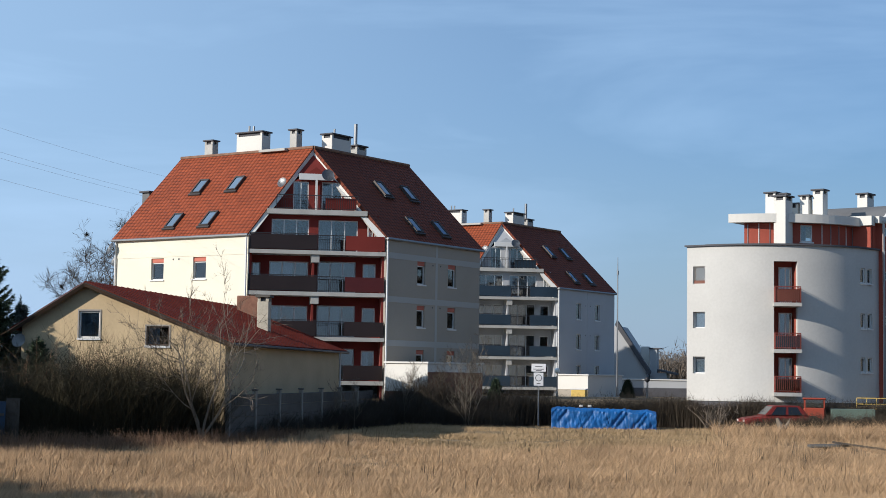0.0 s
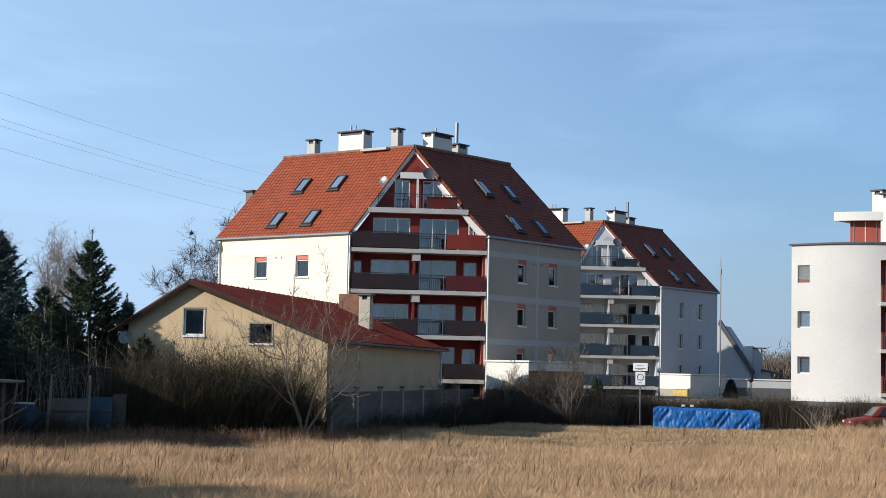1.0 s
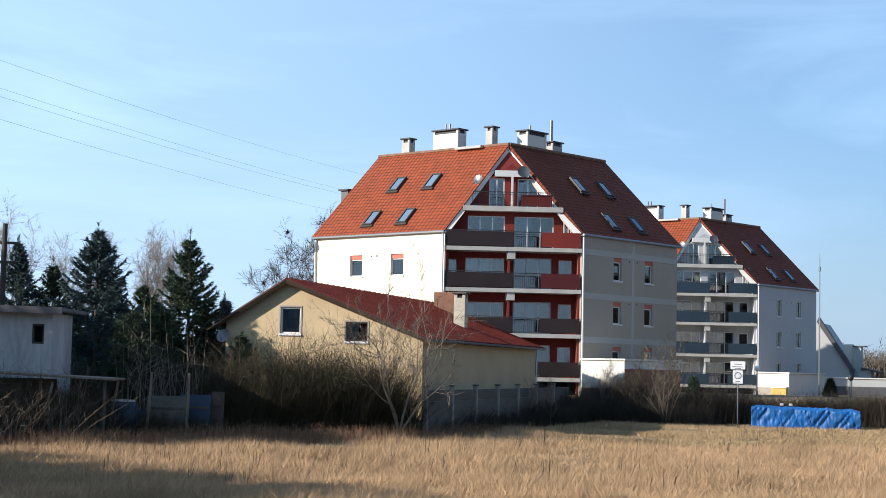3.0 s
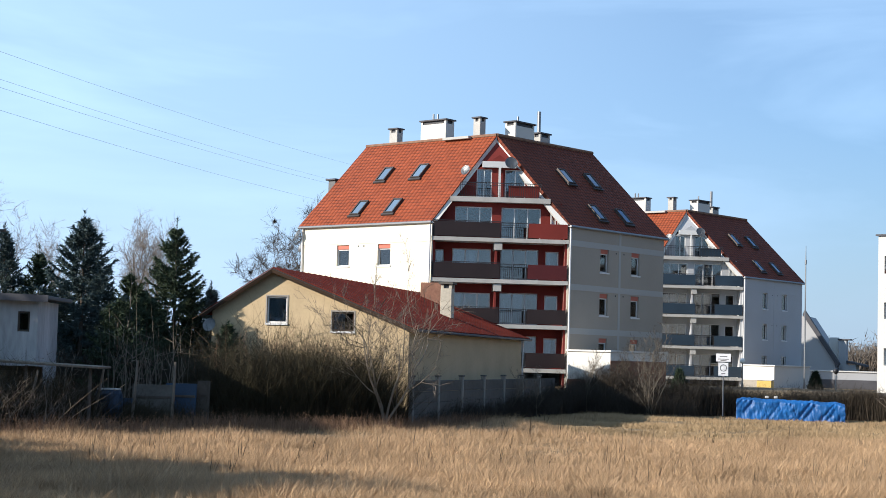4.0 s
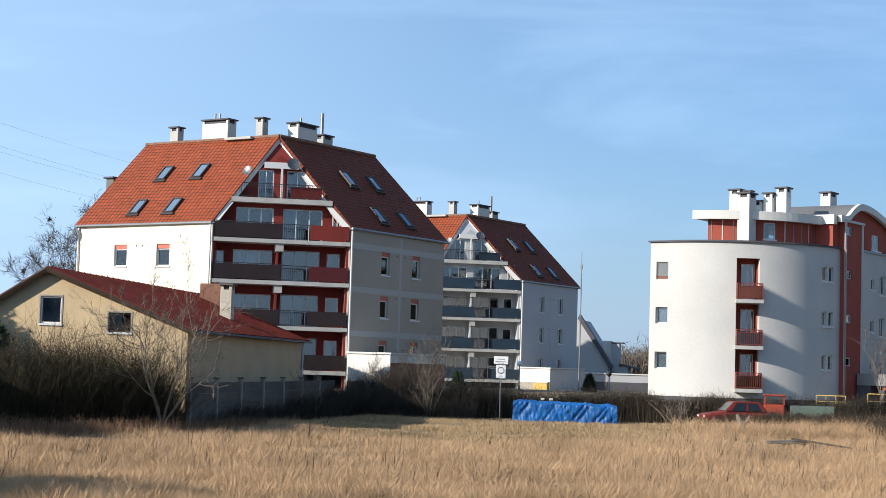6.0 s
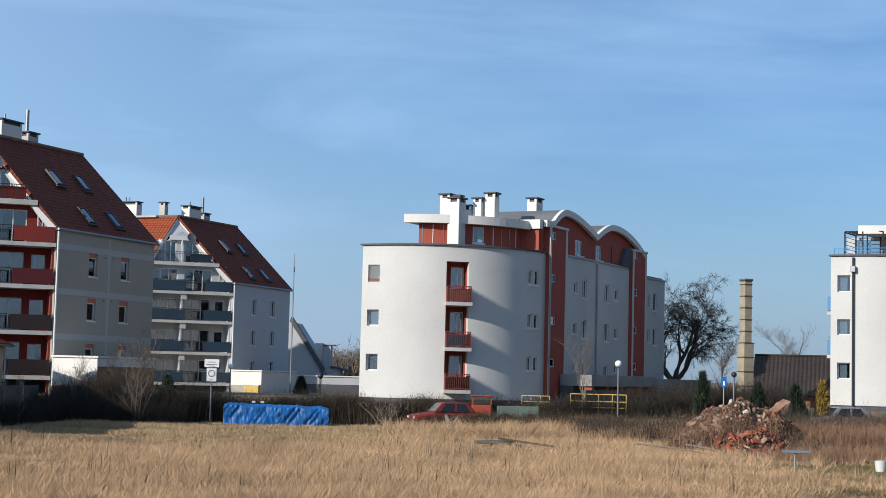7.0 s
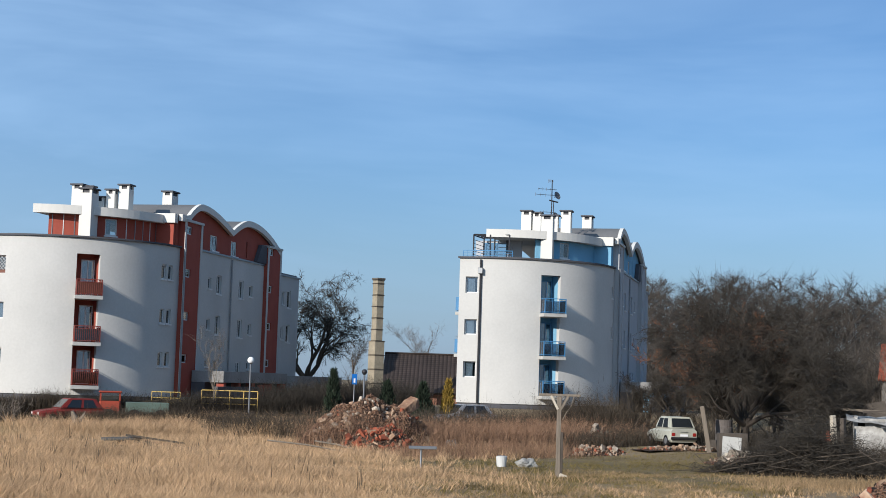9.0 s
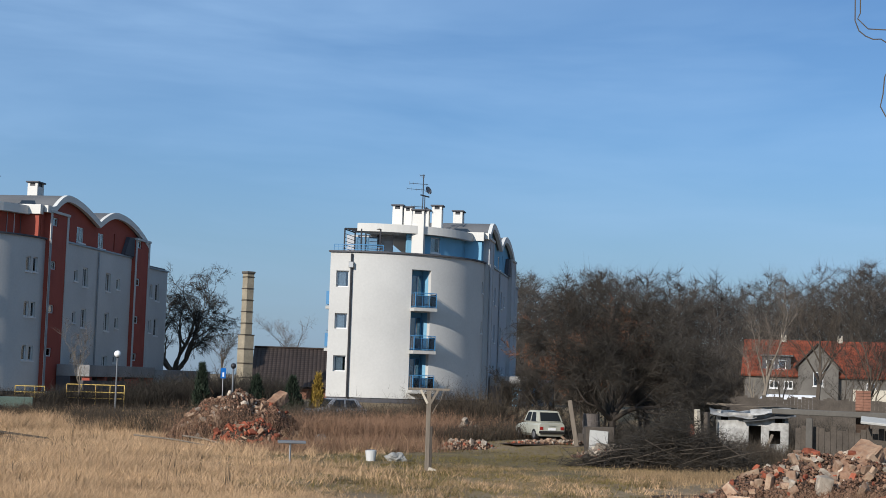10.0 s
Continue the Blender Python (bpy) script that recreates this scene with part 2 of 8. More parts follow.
def sheet(bm, path, s0, s1, z0, z1, d0, d1, holes=(), step=None):
    """A wall along a path from s0 to s1, between depths d0 (outside) and d1, with openings (s0, s1, z0, z1)."""
    ss = {round(v, 4) for v in (s0, s1)} | {round(v, 4) for h in holes for v in h[:2]}
    if step:
        k = max(1, round((s1 - s0) / step))
        for i in range(1, k):
            v0 = round(s0 + (s1 - s0) * i / k, 4)
            if all(abs(v0 - q) > 0.02 for q in ss):
                ss.add(v0)
    zs = sorted({round(v, 4) for v in (z0, z1)} | {round(v, 4) for h in holes for v in h[2:]})
    ss = sorted(ss)
    grid = {}

    def v(s, z, d):
        key = (round(s, 4), round(z, 4), d)
        if key not in grid:
            grid[key] = bm.verts.new((*path(s, d), z))
        return grid[key]

    def is_hole(i, j):
        if not (0 <= i < len(ss) - 1 and 0 <= j < len(zs) - 1):
            return True
        a, b = (ss[i] + ss[i + 1]) / 2, (zs[j] + zs[j + 1]) / 2
        return any(h[0] < a < h[1] and h[2] < b < h[3] for h in holes)

    for i in range(len(ss) - 1):
        for j in range(len(zs) - 1):
            if is_hole(i, j):
                continue
            a, b, c, e = ss[i], ss[i + 1], zs[j], zs[j + 1]
            bm.faces.new((v(a, c, d0), v(b, c, d0), v(b, e, d0), v(a, e, d0)))
            bm.faces.new((v(a, c, d1), v(a, e, d1), v(b, e, d1), v(b, c, d1)))
            if is_hole(i - 1, j):
                bm.faces.new((v(a, c, d0), v(a, e, d0), v(a, e, d1), v(a, c, d1)))
            if is_hole(i + 1, j):
                bm.faces.new((v(b, c, d0), v(b, c, d1), v(b, e, d1), v(b, e, d0)))
            if is_hole(i, j - 1):
                bm.faces.new((v(a, c, d0), v(a, c, d1), v(b, c, d1), v(b, c, d0)))
            if is_hole(i, j + 1):
                bm.faces.new((v(a, e, d0), v(b, e, d0), v(b, e, d1), v(a, e, d1)))
    return bm


def strip(path, s0, s1, z0, z1, d0, d1, step=None):
    return sheet(bmesh.new(), path, s0, s1, z0, z1, d0, d1, (), step)


def window(parent, path, s0, s1, z0, z1, panes=1, depth=0.12, frame_mat=None, curtain=0.0, blind=0.0, sill=True, label="", cross=0.0, name="window", step=None):
    """A window set into an opening: frame, panes, sill, curtain and a part-drawn roller blind."""
    w = 0.07
    top = z1 - blind
    n = max(1, panes)
    holes = []
    for i in range(n):
        a = s0 + (s1 - s0) * i / n + (w if i == 0 else w / 2)
        b = s0 + (s1 - s0) * (i + 1) / n - (w if i == n - 1 else w / 2)
        holes.append((a, b, z0 + w, top - w))
    win = part(name, sheet(bmesh.new(), path, s0, s1, z0, top, depth, depth + 0.06, holes, step), frame_mat or FRAMEW, parent, label)
    for a, b, c, e in holes:
        part("pane", strip(path, a - 0.01, b + 0.01, c - 0.01, e + 0.01, depth + 0.025, depth + 0.04, step), GLASS, win)
    if sill:
        part("sill", strip(path, s0 - 0.06, s1 + 0.06, z0 - 0.09, z0 - 0.004, -0.07, depth, step), FRAMEW, win)
    if blind:
        part("blind", strip(path, s0 + 0.003, s1 - 0.003, top + 0.003, z1 - 0.003, depth - 0.06, depth + 0.05, step), ORANGE, win, "orange-red roller blind box")
    if curtain:
        part("curtain", strip(path, s0 + 0.02, s0 + (s1 - s0) * curtain, z0, top, depth + 0.09, depth + 0.10, step), CURT, win)
    return win


# ---- ground ----
def smooth(a, b, x):
    t = min(1.0, max(0.0, (x - a) / (b - a)))
    return t * t * (3 - 2 * t)


def gz(x, y):
    """Height of the ground: a flat field that rises to the street before the buildings."""
    d = math.hypot(x, y)
    h = 1.45 * smooth(94, 102, d) * (1 - 0.25 * smooth(110, 150, d))
    near = 1 - smooth(150, 300, d)
    return h + 0.32 * math.exp(-((x - 42.3) ** 2 + (y - 64.2) ** 2) / 14.0) + near * (0.10 * noise.noise((x * 0.13, y * 0.13, 2.0)) + 0.05 * noise.noise((x * 0.5, y * 0.5, 7.0)))


def ground_mat():
    m = mat("dry_field_soil", (0.205, 0.1517, 0.0861), var=0.3, scale=0.22, fine=3.0, bump=0.6, dist=0.05)
    n, l = m.node_tree.nodes, m.node_tree.links
    b = n["Principled BSDF"]
    src = b.inputs["Base Color"].links[0].from_socket
    co = n.new("ShaderNodeTexCoord")
    ns = n.new("ShaderNodeTexNoise")
    ns.inputs["Scale"].default_value, ns.inputs["Detail"].default_value = 0.16, 6
    l.new(co.outputs["Object"], ns.inputs["Vector"])
    rp = n.new("ShaderNodeMapRange")
    rp.inputs["From Min"].default_value, rp.inputs["From Max"].default_value = 0.48, 0.66
    l.new(ns.outputs["Fac"], rp.inputs["Value"])
    # trodden green turf round the washing-line post
    vm = n.new("ShaderNodeVectorMath")
    vm.operation = "DISTANCE"
    vm.inputs[1].default_value = (31.5, 51.0, 0.0)
    l.new(co.outputs["Object"], vm.inputs[0])
    near = n.new("ShaderNodeMapRange")
    near.inputs["From Min"].default_value, near.inputs["From Max"].default_value = 12.0, 7.0
    l.new(vm.outputs["Value"], near.inputs["Value"])
    am = n.new("ShaderNodeMath")
    am.operation = "MULTIPLY_ADD"
    am.use_clamp = True
    am.inputs[1].default_value = 0.30
    l.new(rp.outputs["Result"], am.inputs[0])
    nm = n.new("ShaderNodeMath")
    nm.operation = "MULTIPLY"
    nm.inputs[1].default_value = 0.55
    l.new(near.outputs["Result"], nm.inputs[0])
    l.new(nm.outputs[0], am.inputs[2])
    mx = n.new("ShaderNodeMix")
    mx.data_type = "RGBA"
    l.new(am.outputs[0], mx.inputs["Factor"])
    l.new(src, mx.inputs["A"])
    mx.inputs["B"].default_value = (0.10, 0.076, 0.022, 1)
    l.new(mx.outputs["Result"], b.inputs["Base Color"])
    return m


SOIL = ground_mat()
rad = [0.5, 8, 16, 22, 27] + [30 + 1.2 * i for i in range(66)] + [112, 120, 130, 145, 165, 200, 260, 400, 700, 1200, 2000, 3200]
angs = [math.radians(-60 + 1.0 * i) for i in range(121)] + [math.radians(60 + 8 * i) for i in range(1, 30)]
gv, gf = [], []
for r in rad:
    for a in angs:
        x, y = r * math.sin(a), r * math.cos(a)
        gv.append((x, y, gz(x, y)))
na = len(angs)
for i in range(len(rad) - 1):
    for k in range(na):
        gf.append((i * na + k, i * na + (k + 1) % na, (i + 1) * na + (k + 1) % na, (i + 1) * na + k))
gf.append(tuple(range(na - 1, -1, -1)))
ground = part("ground", (gv, [], gf), SOIL, smooth=True)
tagged(ground, "flat fallow field with dry soil and faded turf", "ground", kind="structure")


# ---- the gabled apartment blocks ----
def quad_uv(bm, layer, verts, u, v, origin):
    f = bm.faces.new(verts)
    for lo in f.loops:
        d = lo.vert.co - origin
        lo[layer].uv = (d.dot(u), d.dot(v))
    return f


def slab_roof(pts, u_dir, thick=0.22):
    """A tiled slope: a flat polygon, given anticlockwise from outside, thickened downwards, with a UV map in metres."""
    bm = bmesh.new()
    layer = bm.loops.layers.uv.new("UVMap")
    pts = [Vector(p) for p in pts]
    nrm = (pts[1] - pts[0]).cross(pts[2] - pts[0]).normalized()
    u = Vector(u_dir).normalized()
    v = nrm.cross(u)
    top = [bm.verts.new(p) for p in pts]
    low = [bm.verts.new(p - nrm * thick) for p in pts]
    quad_uv(bm, layer, top, u, v, pts[0])
    quad_uv(bm, layer, low[::-1], u, v, pts[0])
    for i in range(len(pts)):
        j = (i + 1) % len(pts)
        quad_uv(bm, layer, (low[i], low[j], top[j], top[i]), u, v, pts[0])
    return bm


def chimney(parent, x, y, z0, z1, w, d, deg, body, cap=PLINTH, pots=0, name="chimney", stained=False):
    m = pose(x, y, 0, 0, 0, deg)
    ch = part(name, boxes((-w / 2, w / 2, -d / 2, d / 2, z0, z1), m=m, bevel=0.02), body, parent)
    # open top: short piers that carry a cap plate
    px, py = w / 2 - 0.09, d / 2 - 0.09
    k = max(2, round(w / 0.55) + 1)
    piers = [(-px + 2 * px * i / (k - 1) - 0.08, -px + 2 * px * i / (k - 1) + 0.08, s * py - 0.08, s * py + 0.08, z1, z1 + 0.22) for i in range(k) for s in (-1, 1)]
    part("vent_recess", boxes((-w / 2 + 0.08, w / 2 - 0.08, -d / 2 + 0.08, d / 2 - 0.08, z1, z1 + 0.22), m=m), METALD, ch)
    for q in piers[:2] + piers[-2:]:
        part("vent_pier", boxes(q, m=m), body, ch)
    part("cap", boxes((-w / 2 - 0.1, w / 2 + 0.1, -d / 2 - 0.1, d / 2 + 0.1, z1 + 0.22, z1 + 0.32), m=m, bevel=0.015), cap, ch)
    for i in range(pots):
        bm = bmesh.new()
        tube(bm, [(x + 0.3 * (i - pots / 2), y, z1 + 0.3), (x + 0.3 * (i - pots / 2), y, z1 + 0.75)], 0.07, 8)
        part("flue", bm, METALG, ch)
    return ch


def railing(parent, path, s0, s1, z0, d, material, height=1.0, gap=0.12, step=None, name="balcony_railing"):
    """A hand rail that carries two thin rails and its balusters."""
    top_rail = part(name, sheet(bmesh.new(), path, s0, s1, z0 + height - 0.05, z0 + height, d - 0.02, d + 0.02, (), step), material, parent)
    for a in (0.08, height - 0.2):
        part("rail", sheet(bmesh.new(), path, s0, s1, z0 + a, z0 + a + 0.025, d - 0.012, d + 0.012, (), step), material, top_rail)
    k = max(2, round((s1 - s0) / gap))
    for i in range(k + 1):
        s = s0 + 0.015 + (s1 - s0 - 0.03) * i / k
        w = 0.02 if i in (0, k) else 0.009
        part("baluster", sheet(bmesh.new(), path, s - w, s + w, z0, z0 + height - 0.052, d - w, d + w), material, top_rail)
    return top_rail


def dish(parent, x, y, z, deg, r=0.42):
    bm = bmesh.new()
    m = pose(x, y, z, 70, 0, deg)
    rings = []
    for i in range(5):
        q = r * i / 4
        rings.append([bm.verts.new(m @ Vector((q * math.cos(k * math.tau / 14), q * math.sin(k * math.tau / 14), q * q * 0.5))) for k in range(14)] if i else [bm.verts.new(m @ Vector((0, 0, 0)))])
    for k in range(14):
        bm.faces.new((rings[0][0], rings[1][k], rings[1][(k + 1) % 14]))
        for i in range(1, 4):
            bm.faces.new((rings[i][k], rings[i + 1][k], rings[i + 1][(k + 1) % 14], rings[i][(k + 1) % 14]))
    bmesh.ops.solidify(bm, geom=bm.faces[:], thickness=0.015)
    a = m @ Vector((0, -r * 0.9, 0.0))
    tube(bm, [a, m @ Vector((0, -r * 0.3, r * 0.9))], 0.015, 5)
    tube(bm, [m @ Vector((0, 0, -0.02)), m @ Vector((0, 0, -0.25))], 0.03, 6)
    return part("satellite_dish", bm, METALG, parent, "grey satellite dish")


EAVE, RISE, RUN = 9.6, 6.1, 6.0
LW, CW, RW = 11.7, 8.75, 10.95
DL, DC, DR = -34.1, 8.5, 55.6


def gable_block(at, left_wall, side_wall, rec_wall, panel, panel2, soffit, label, red):
    """An apartment block of two wings; their cut corner carries balconies under one tall gable."""
    b = thing("apartment_building", at, 0, label, "building", "gabled apartment blocks")
    left = line_path(0, 0, DL)
    cham = line_path(0, 0, DC)
    mx, my = cham(CW, 0)
    right = line_path(mx, my, DR)
    back = 12.0
    # outer walls with their openings
    lw = [(-8.37, -7.24), (-4.65, -3.52)]
    lz = [(6.84, 8.25), (4.05, 5.46), (1.25, 2.66)]
    holes = [(a, c, z0, z1) for a, c in lw for z0, z1 in lz]
    part("left_wall", sheet(bmesh.new(), left, -LW, 0, -1.2, EAVE, 0, 0.35, holes), left_wall, b)
    for i, h in enumerate(holes):
        window(b, left, *h, 1, 0.14, curtain=0.95 if i % 3 else 0.6, blind=0.28 if red else 0)
    rw = [(3.46, 4.38), (7.04, 8.0)]
    rz = [(6.82, 8.33), (4.0, 5.42), (1.2, 2.52)]
    holes = [(a, c, z0, z1) for a, c in rw for z0, z1 in rz]
    # side_wall is a darker tone than left_wall: shade put into the colour
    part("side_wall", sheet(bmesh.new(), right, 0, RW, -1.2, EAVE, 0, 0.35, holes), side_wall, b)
    for i, h in enumerate(holes):
        window(b, right, *h, 1, 0.14, curtain=0.9 if red and i in (1, 2, 4) else 0.3, blind=0.28 if red else 0)
    # raised plaster bands on the side wall, and a faint upright one
    for z in (8.45, 5.65, 2.85):
        for path, s0, s1, col in ((right, 0.12, RW - 0.02, BAND if red else side_wall), (left, -LW + 0.02, -0.02, left_wall)):
            part("plaster_band", strip(path, s0, s1, z - 0.13, z + 0.25, -0.02, 0.004), col, b)
    part("plaster_band", strip(right, 5.55, 5.8, -0.5, EAVE - 0.1, -0.014, 0.004), BAND if red else side_wall, b)
    for s, z in ((5.2, 8.1), (6.1, 8.1), (5.2, 5.3), (6.1, 5.3)):
        part("vent_hole", strip(right, s, s + 0.09, z, z + 0.09, -0.012, 0.004), METALD, b)
    for s in (-6.45, -5.95):
        part("vent_hole", strip(left, s, s + 0.1, 8.1, 8.2, -0.012, 0.004), METALD, b)
    # end and back walls
    e0, e1 = left(-LW, 0), left(-LW, back)
    f0, f1 = right(RW, 0), right(RW, back)
    for (x0, y0), (x1, y1) in ((e1, e0), (f0, f1), (f1, e1)):
        dg = math.degrees(math.atan2(y1 - y0, x1 - x0))
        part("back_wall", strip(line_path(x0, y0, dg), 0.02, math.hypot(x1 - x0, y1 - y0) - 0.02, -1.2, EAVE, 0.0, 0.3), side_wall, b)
    # cut corner: floors, recessed walls, balconies
    floors = [0.45, 3.2, 6.03, 8.65]
    rec = 1.5
    for i, z in enumerate(floors):
        part("balcony_slab", strip(cham, 0.04 if i < 3 else 0.02, CW - 0.04, z - 0.25, z, -0.12, rec), CONC, b)
    for i, z in enumerate(floors):
        top = (floors + [11.35])[i + 1] - 0.25
        hs = [(1.4, 3.9, z + 0.8, z + 2.0), (4.5, 6.95, z + 0.05, z + 2.05), (7.4, 8.25, z + 0.8, z + 1.95)]
        if i < 3:
            hs.append((0.3, 0.85, z + 0.85, z + 1.9))
        else:
            hs = [(1.5, 3.9, z + 0.8, z + 2.1), (4.5, 7.05, z + 0.05, z + 2.1)]
        s0, s1 = (0.0, CW) if i < 3 else (0.35, CW - 0.35)
        part("recessed_wall", sheet(bmesh.new(), cham, s0, s1, z, top, rec, rec + 0.25, hs), rec_wall, b)
        for k, h in enumerate(hs):
            window(b, cham, *h, (3, 3, 1, 1)[k], rec + 0.1, curtain=(0.42, 0.25, 0.6, 0)[(k + i) % 4], sill=(k != 1), frame_mat=FRAMEW)
        if i < 3:
            part("beam_end", strip(cham, 4.0, 4.5, top - 0.5, top - 0.004, -0.02, rec - 0.004), CONC, b)
            part("balcony_divider", strip(cham, 4.06, 4.2, z + 0.004, top - 0.51, 0.25, rec - 0.004), rec_wall, b)
        # parapets: solid panel, open rail, solid panel
        part("balcony_panel", strip(cham, 0.12, 4.35, z + 0.06, z + 0.98, -0.1, -0.05), panel, b)
        railing(b, cham, 4.38, 6.1, z, -0.08, METALD)
        part("balcony_panel", strip(cham, 6.14, CW - 0.12, z + 0.06, z + 0.98, -0.1, -0.05), (panel2 if i == 3 else DARKR if i == 2 and red else panel), b)
        railing(b, cham, 0.1, 4.36, z + 0.02, -0.03, METALD, 1.05, 0.7)
        for s in (0.08, CW - 0.08):
            bm = bmesh.new()
            tube(bm, [(*cham(s, -0.06), z), (*cham(s, -0.06), z + 1.05)], 0.025, 6)
            part("railing_post", bm, METALD, b)
    # side cheeks of the recess
    for path, s in ((cham, 0.0), (cham, CW - 0.25)):
        part("balcony_cheek", strip(path, s, s + 0.25, -1.2, EAVE - 0.6, 0.1, rec - 0.004), rec_wall if red else side_wall, b)

    # attic storey under the gable: terrace slab, wall set back, triangle above
    sa, ca = math.sin(radians(42.6)), math.cos(radians(42.6))

    def roof_z(s, d):
        return EAVE + RISE / RUN * min(s * sa + d * ca, (CW - s) * sa + d * ca)

    def gable_poly(d, th, z0, s0, s1, holes_z=()):
        bm = bmesh.new()
        n = 24
        cols = sorted({s0 + (s1 - s0) * i / n for i in range(n + 1)} | {h[0] for h in holes_z} | {h[1] for h in holes_z} | {CW / 2})
        for a, c in zip(cols, cols[1:]):
            mid = (a + c) / 2
            spans = [(z0, None)]
            for h in holes_z:
                if h[0] < mid < h[1]:
                    spans = [(z0, h[2]), (h[3], None)]
            for za, zb in spans:
                ta, tb = (zb, zb) if zb else (roof_z(a, d) - 0.32, roof_z(c, d) - 0.32)
                if min(ta, tb) <= za + 0.02 and not zb:
                    ta, tb = max(ta, za + 0.01), max(tb, za + 0.01)
                if ta <= za:
                    continue
                q = [(*cham(a, d), za), (*cham(c, d), za), (*cham(c, d), tb), (*cham(a, d), ta)]
                r = [(*cham(a, d + th), za), (*cham(c, d + th), za), (*cham(c, d + th), tb), (*cham(a, d + th), ta)]
                v1, v2 = [bm.verts.new(p) for p in q], [bm.verts.new(p) for p in r]
                bm.faces.new(v1), bm.faces.new(v2[::-1])
                for i in range(4):
                    k = (i + 1) % 4
                    bm.faces.new((v1[i], v2[i], v2[k], v1[k]))
        bmesh.ops.remove_doubles(bm, verts=bm.verts[:], dist=0.002)
        return bm

    z4 = 11.35
    d4 = 1.05
    sl = (z4 - EAVE) / RISE * CW / 2
    part("terrace_slab", strip(cham, sl - 0.1, CW - sl + 0.1, z4 - 0.32, z4, d4 - 0.12, 3.0), CONC, b)
    hs = [(2.9, 3.9, z4 + 0.05, z4 + 2.0), (4.75, 6.1, z4 + 0.05, z4 + 2.0)]
    part("attic_wall", gable_poly(2.7, 0.25, z4, 1.0, CW - 1.0, hs), rec_wall, b)
    for h in hs:
        window(b, cham, *h, 2, 2.78, sill=False, curtain=0.3)
    part("attic_post", strip(cham, 4.32, 4.46, z4, z4 + 2.1, 2.45, 2.6), FRAMEW, b)
    part("attic_beam", strip(cham, 3.25, 5.45, z4 + 2.1, z4 + 2.5, 2.45, 2.68), FRAMEW, b)
    railing(b, cham, sl + 0.5, CW - sl - 0.5, z4, d4, METALD, 0.95, 0.14)
    part("balcony_panel", strip(cham, 4.9, CW - sl - 0.6, z4 + 0.05, z4 + 0.8, d4 + 0.05, d4 + 0.1), panel2, b)
    dish(b, *cham(5.05, 1.6), z4 + 2.3, 15)
    dish(b, *cham(2.1, 1.2), z4 + 1.7, -30, 0.34)
    if red:
        dish(b, *left(-LW - 0.25, -0.15), 9.0, -60, 0.45)
        dish(b, *left(-LW - 0.3, 0.3), 8.2, -50, 0.38)
    # small side lights of the fourth storey
    for s0, s1 in ((7.65, 8.0), (8.1, 8.35)):
        window(b, cham, s0, s1, 9.3, 10.6, 1, 1.25, sill=False)

    # roof slopes
    zr = EAVE + RISE
    apex = Vector((*cham(CW / 2 - 0.12, 4.25), zr))
    a0, a1 = Vector((*left(-LW - 0.25, -0.18), EAVE - 0.12)), Vector((*cham(-0.05, -0.1), EAVE - 0.1))
    c1, c0 = Vector((*cham(CW + 0.05, -0.1), EAVE - 0.1)), Vector((*right(RW + 0.25, -0.18), EAVE - 0.12))
    lr, rr = Vector((*left(-LW + 0.05, RUN), zr)), Vector((*right(RW - 0.3, RUN), zr))
    ul, ur = Vector((math.cos(radians(DL)), math.sin(radians(DL)), 0)), Vector((math.cos(radians(DR)), math.sin(radians(DR)), 0))
    up = Vector((0, 0, 0.12))
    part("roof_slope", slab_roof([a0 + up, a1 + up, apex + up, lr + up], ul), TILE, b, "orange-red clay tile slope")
    # slope turned from the sun, its shade painted by the darker tile colour
    part("roof_slope", slab_roof([c1 + up, c0 + up, rr + up, apex + up], ur), TILE_SHADED, b, "brown-red clay tile slope with shade put into its colour")
    # back slopes and closing flat
    bl, br = Vector((*left(-LW - 0.25, back + 0.2), EAVE - 0.1)), Vector((*right(RW + 0.25, back + 0.2), EAVE - 0.1))
    mid = Vector((*cham(CW / 2, 16.5), EAVE - 0.1))
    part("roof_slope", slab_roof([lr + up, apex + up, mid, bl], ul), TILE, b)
    part("roof_slope", slab_roof([apex + up, rr + up, br, mid], ur), TILE_SHADED, b)
    for p, q, s in ((a0, a1, left_wall), (c1, c0, side_wall)):
        bm = bmesh.new()
        tube(bm, [p + Vector((0, 0, 0.05)), q + Vector((0, 0, 0.05))], 0.09, 8)
        part("gutter", bm, METALG, b)
    # end gables of the wings
    for path, s, sg in ((left, -LW, 0.35), (right, RW - 0.3, -0.4)):
        bm = bmesh.new()
        tri = [((*path(s, 0.2), EAVE)), ((*path(s + sg, RUN), zr - 0.15)), ((*path(s, back - 0.2), EAVE))]
        tri2 = [((*path(s + 0.3, 0.2), EAVE)), ((*path(s + 0.3 + sg, RUN), zr - 0.15)), ((*path(s + 0.3, back - 0.2), EAVE))]
        v1, v2 = [bm.verts.new(p) for p in tri], [bm.verts.new(p) for p in tri2]
        bm.faces.new(v1[::-1]), bm.faces.new(v2)
        for i in range(3):
            k = (i + 1) % 3
            bm.faces.new((v1[i], v1[k], v2[k], v2[i]))
        part("end_gable", bm, side_wall, b)
    # white boards along both edges of the gable
    for e, ss in ((a1, 1), (c1, -1)):
        bm = bmesh.new()
        inward = Vector((math.cos(radians(DC)), math.sin(radians(DC)), 0)) * ss
        back_v = Vector((-math.sin(radians(DC)), math.cos(radians(DC)), 0))
        tip = apex + Vector((0, 0, 0.02))
        base = e + Vector((0, 0, 0.0))
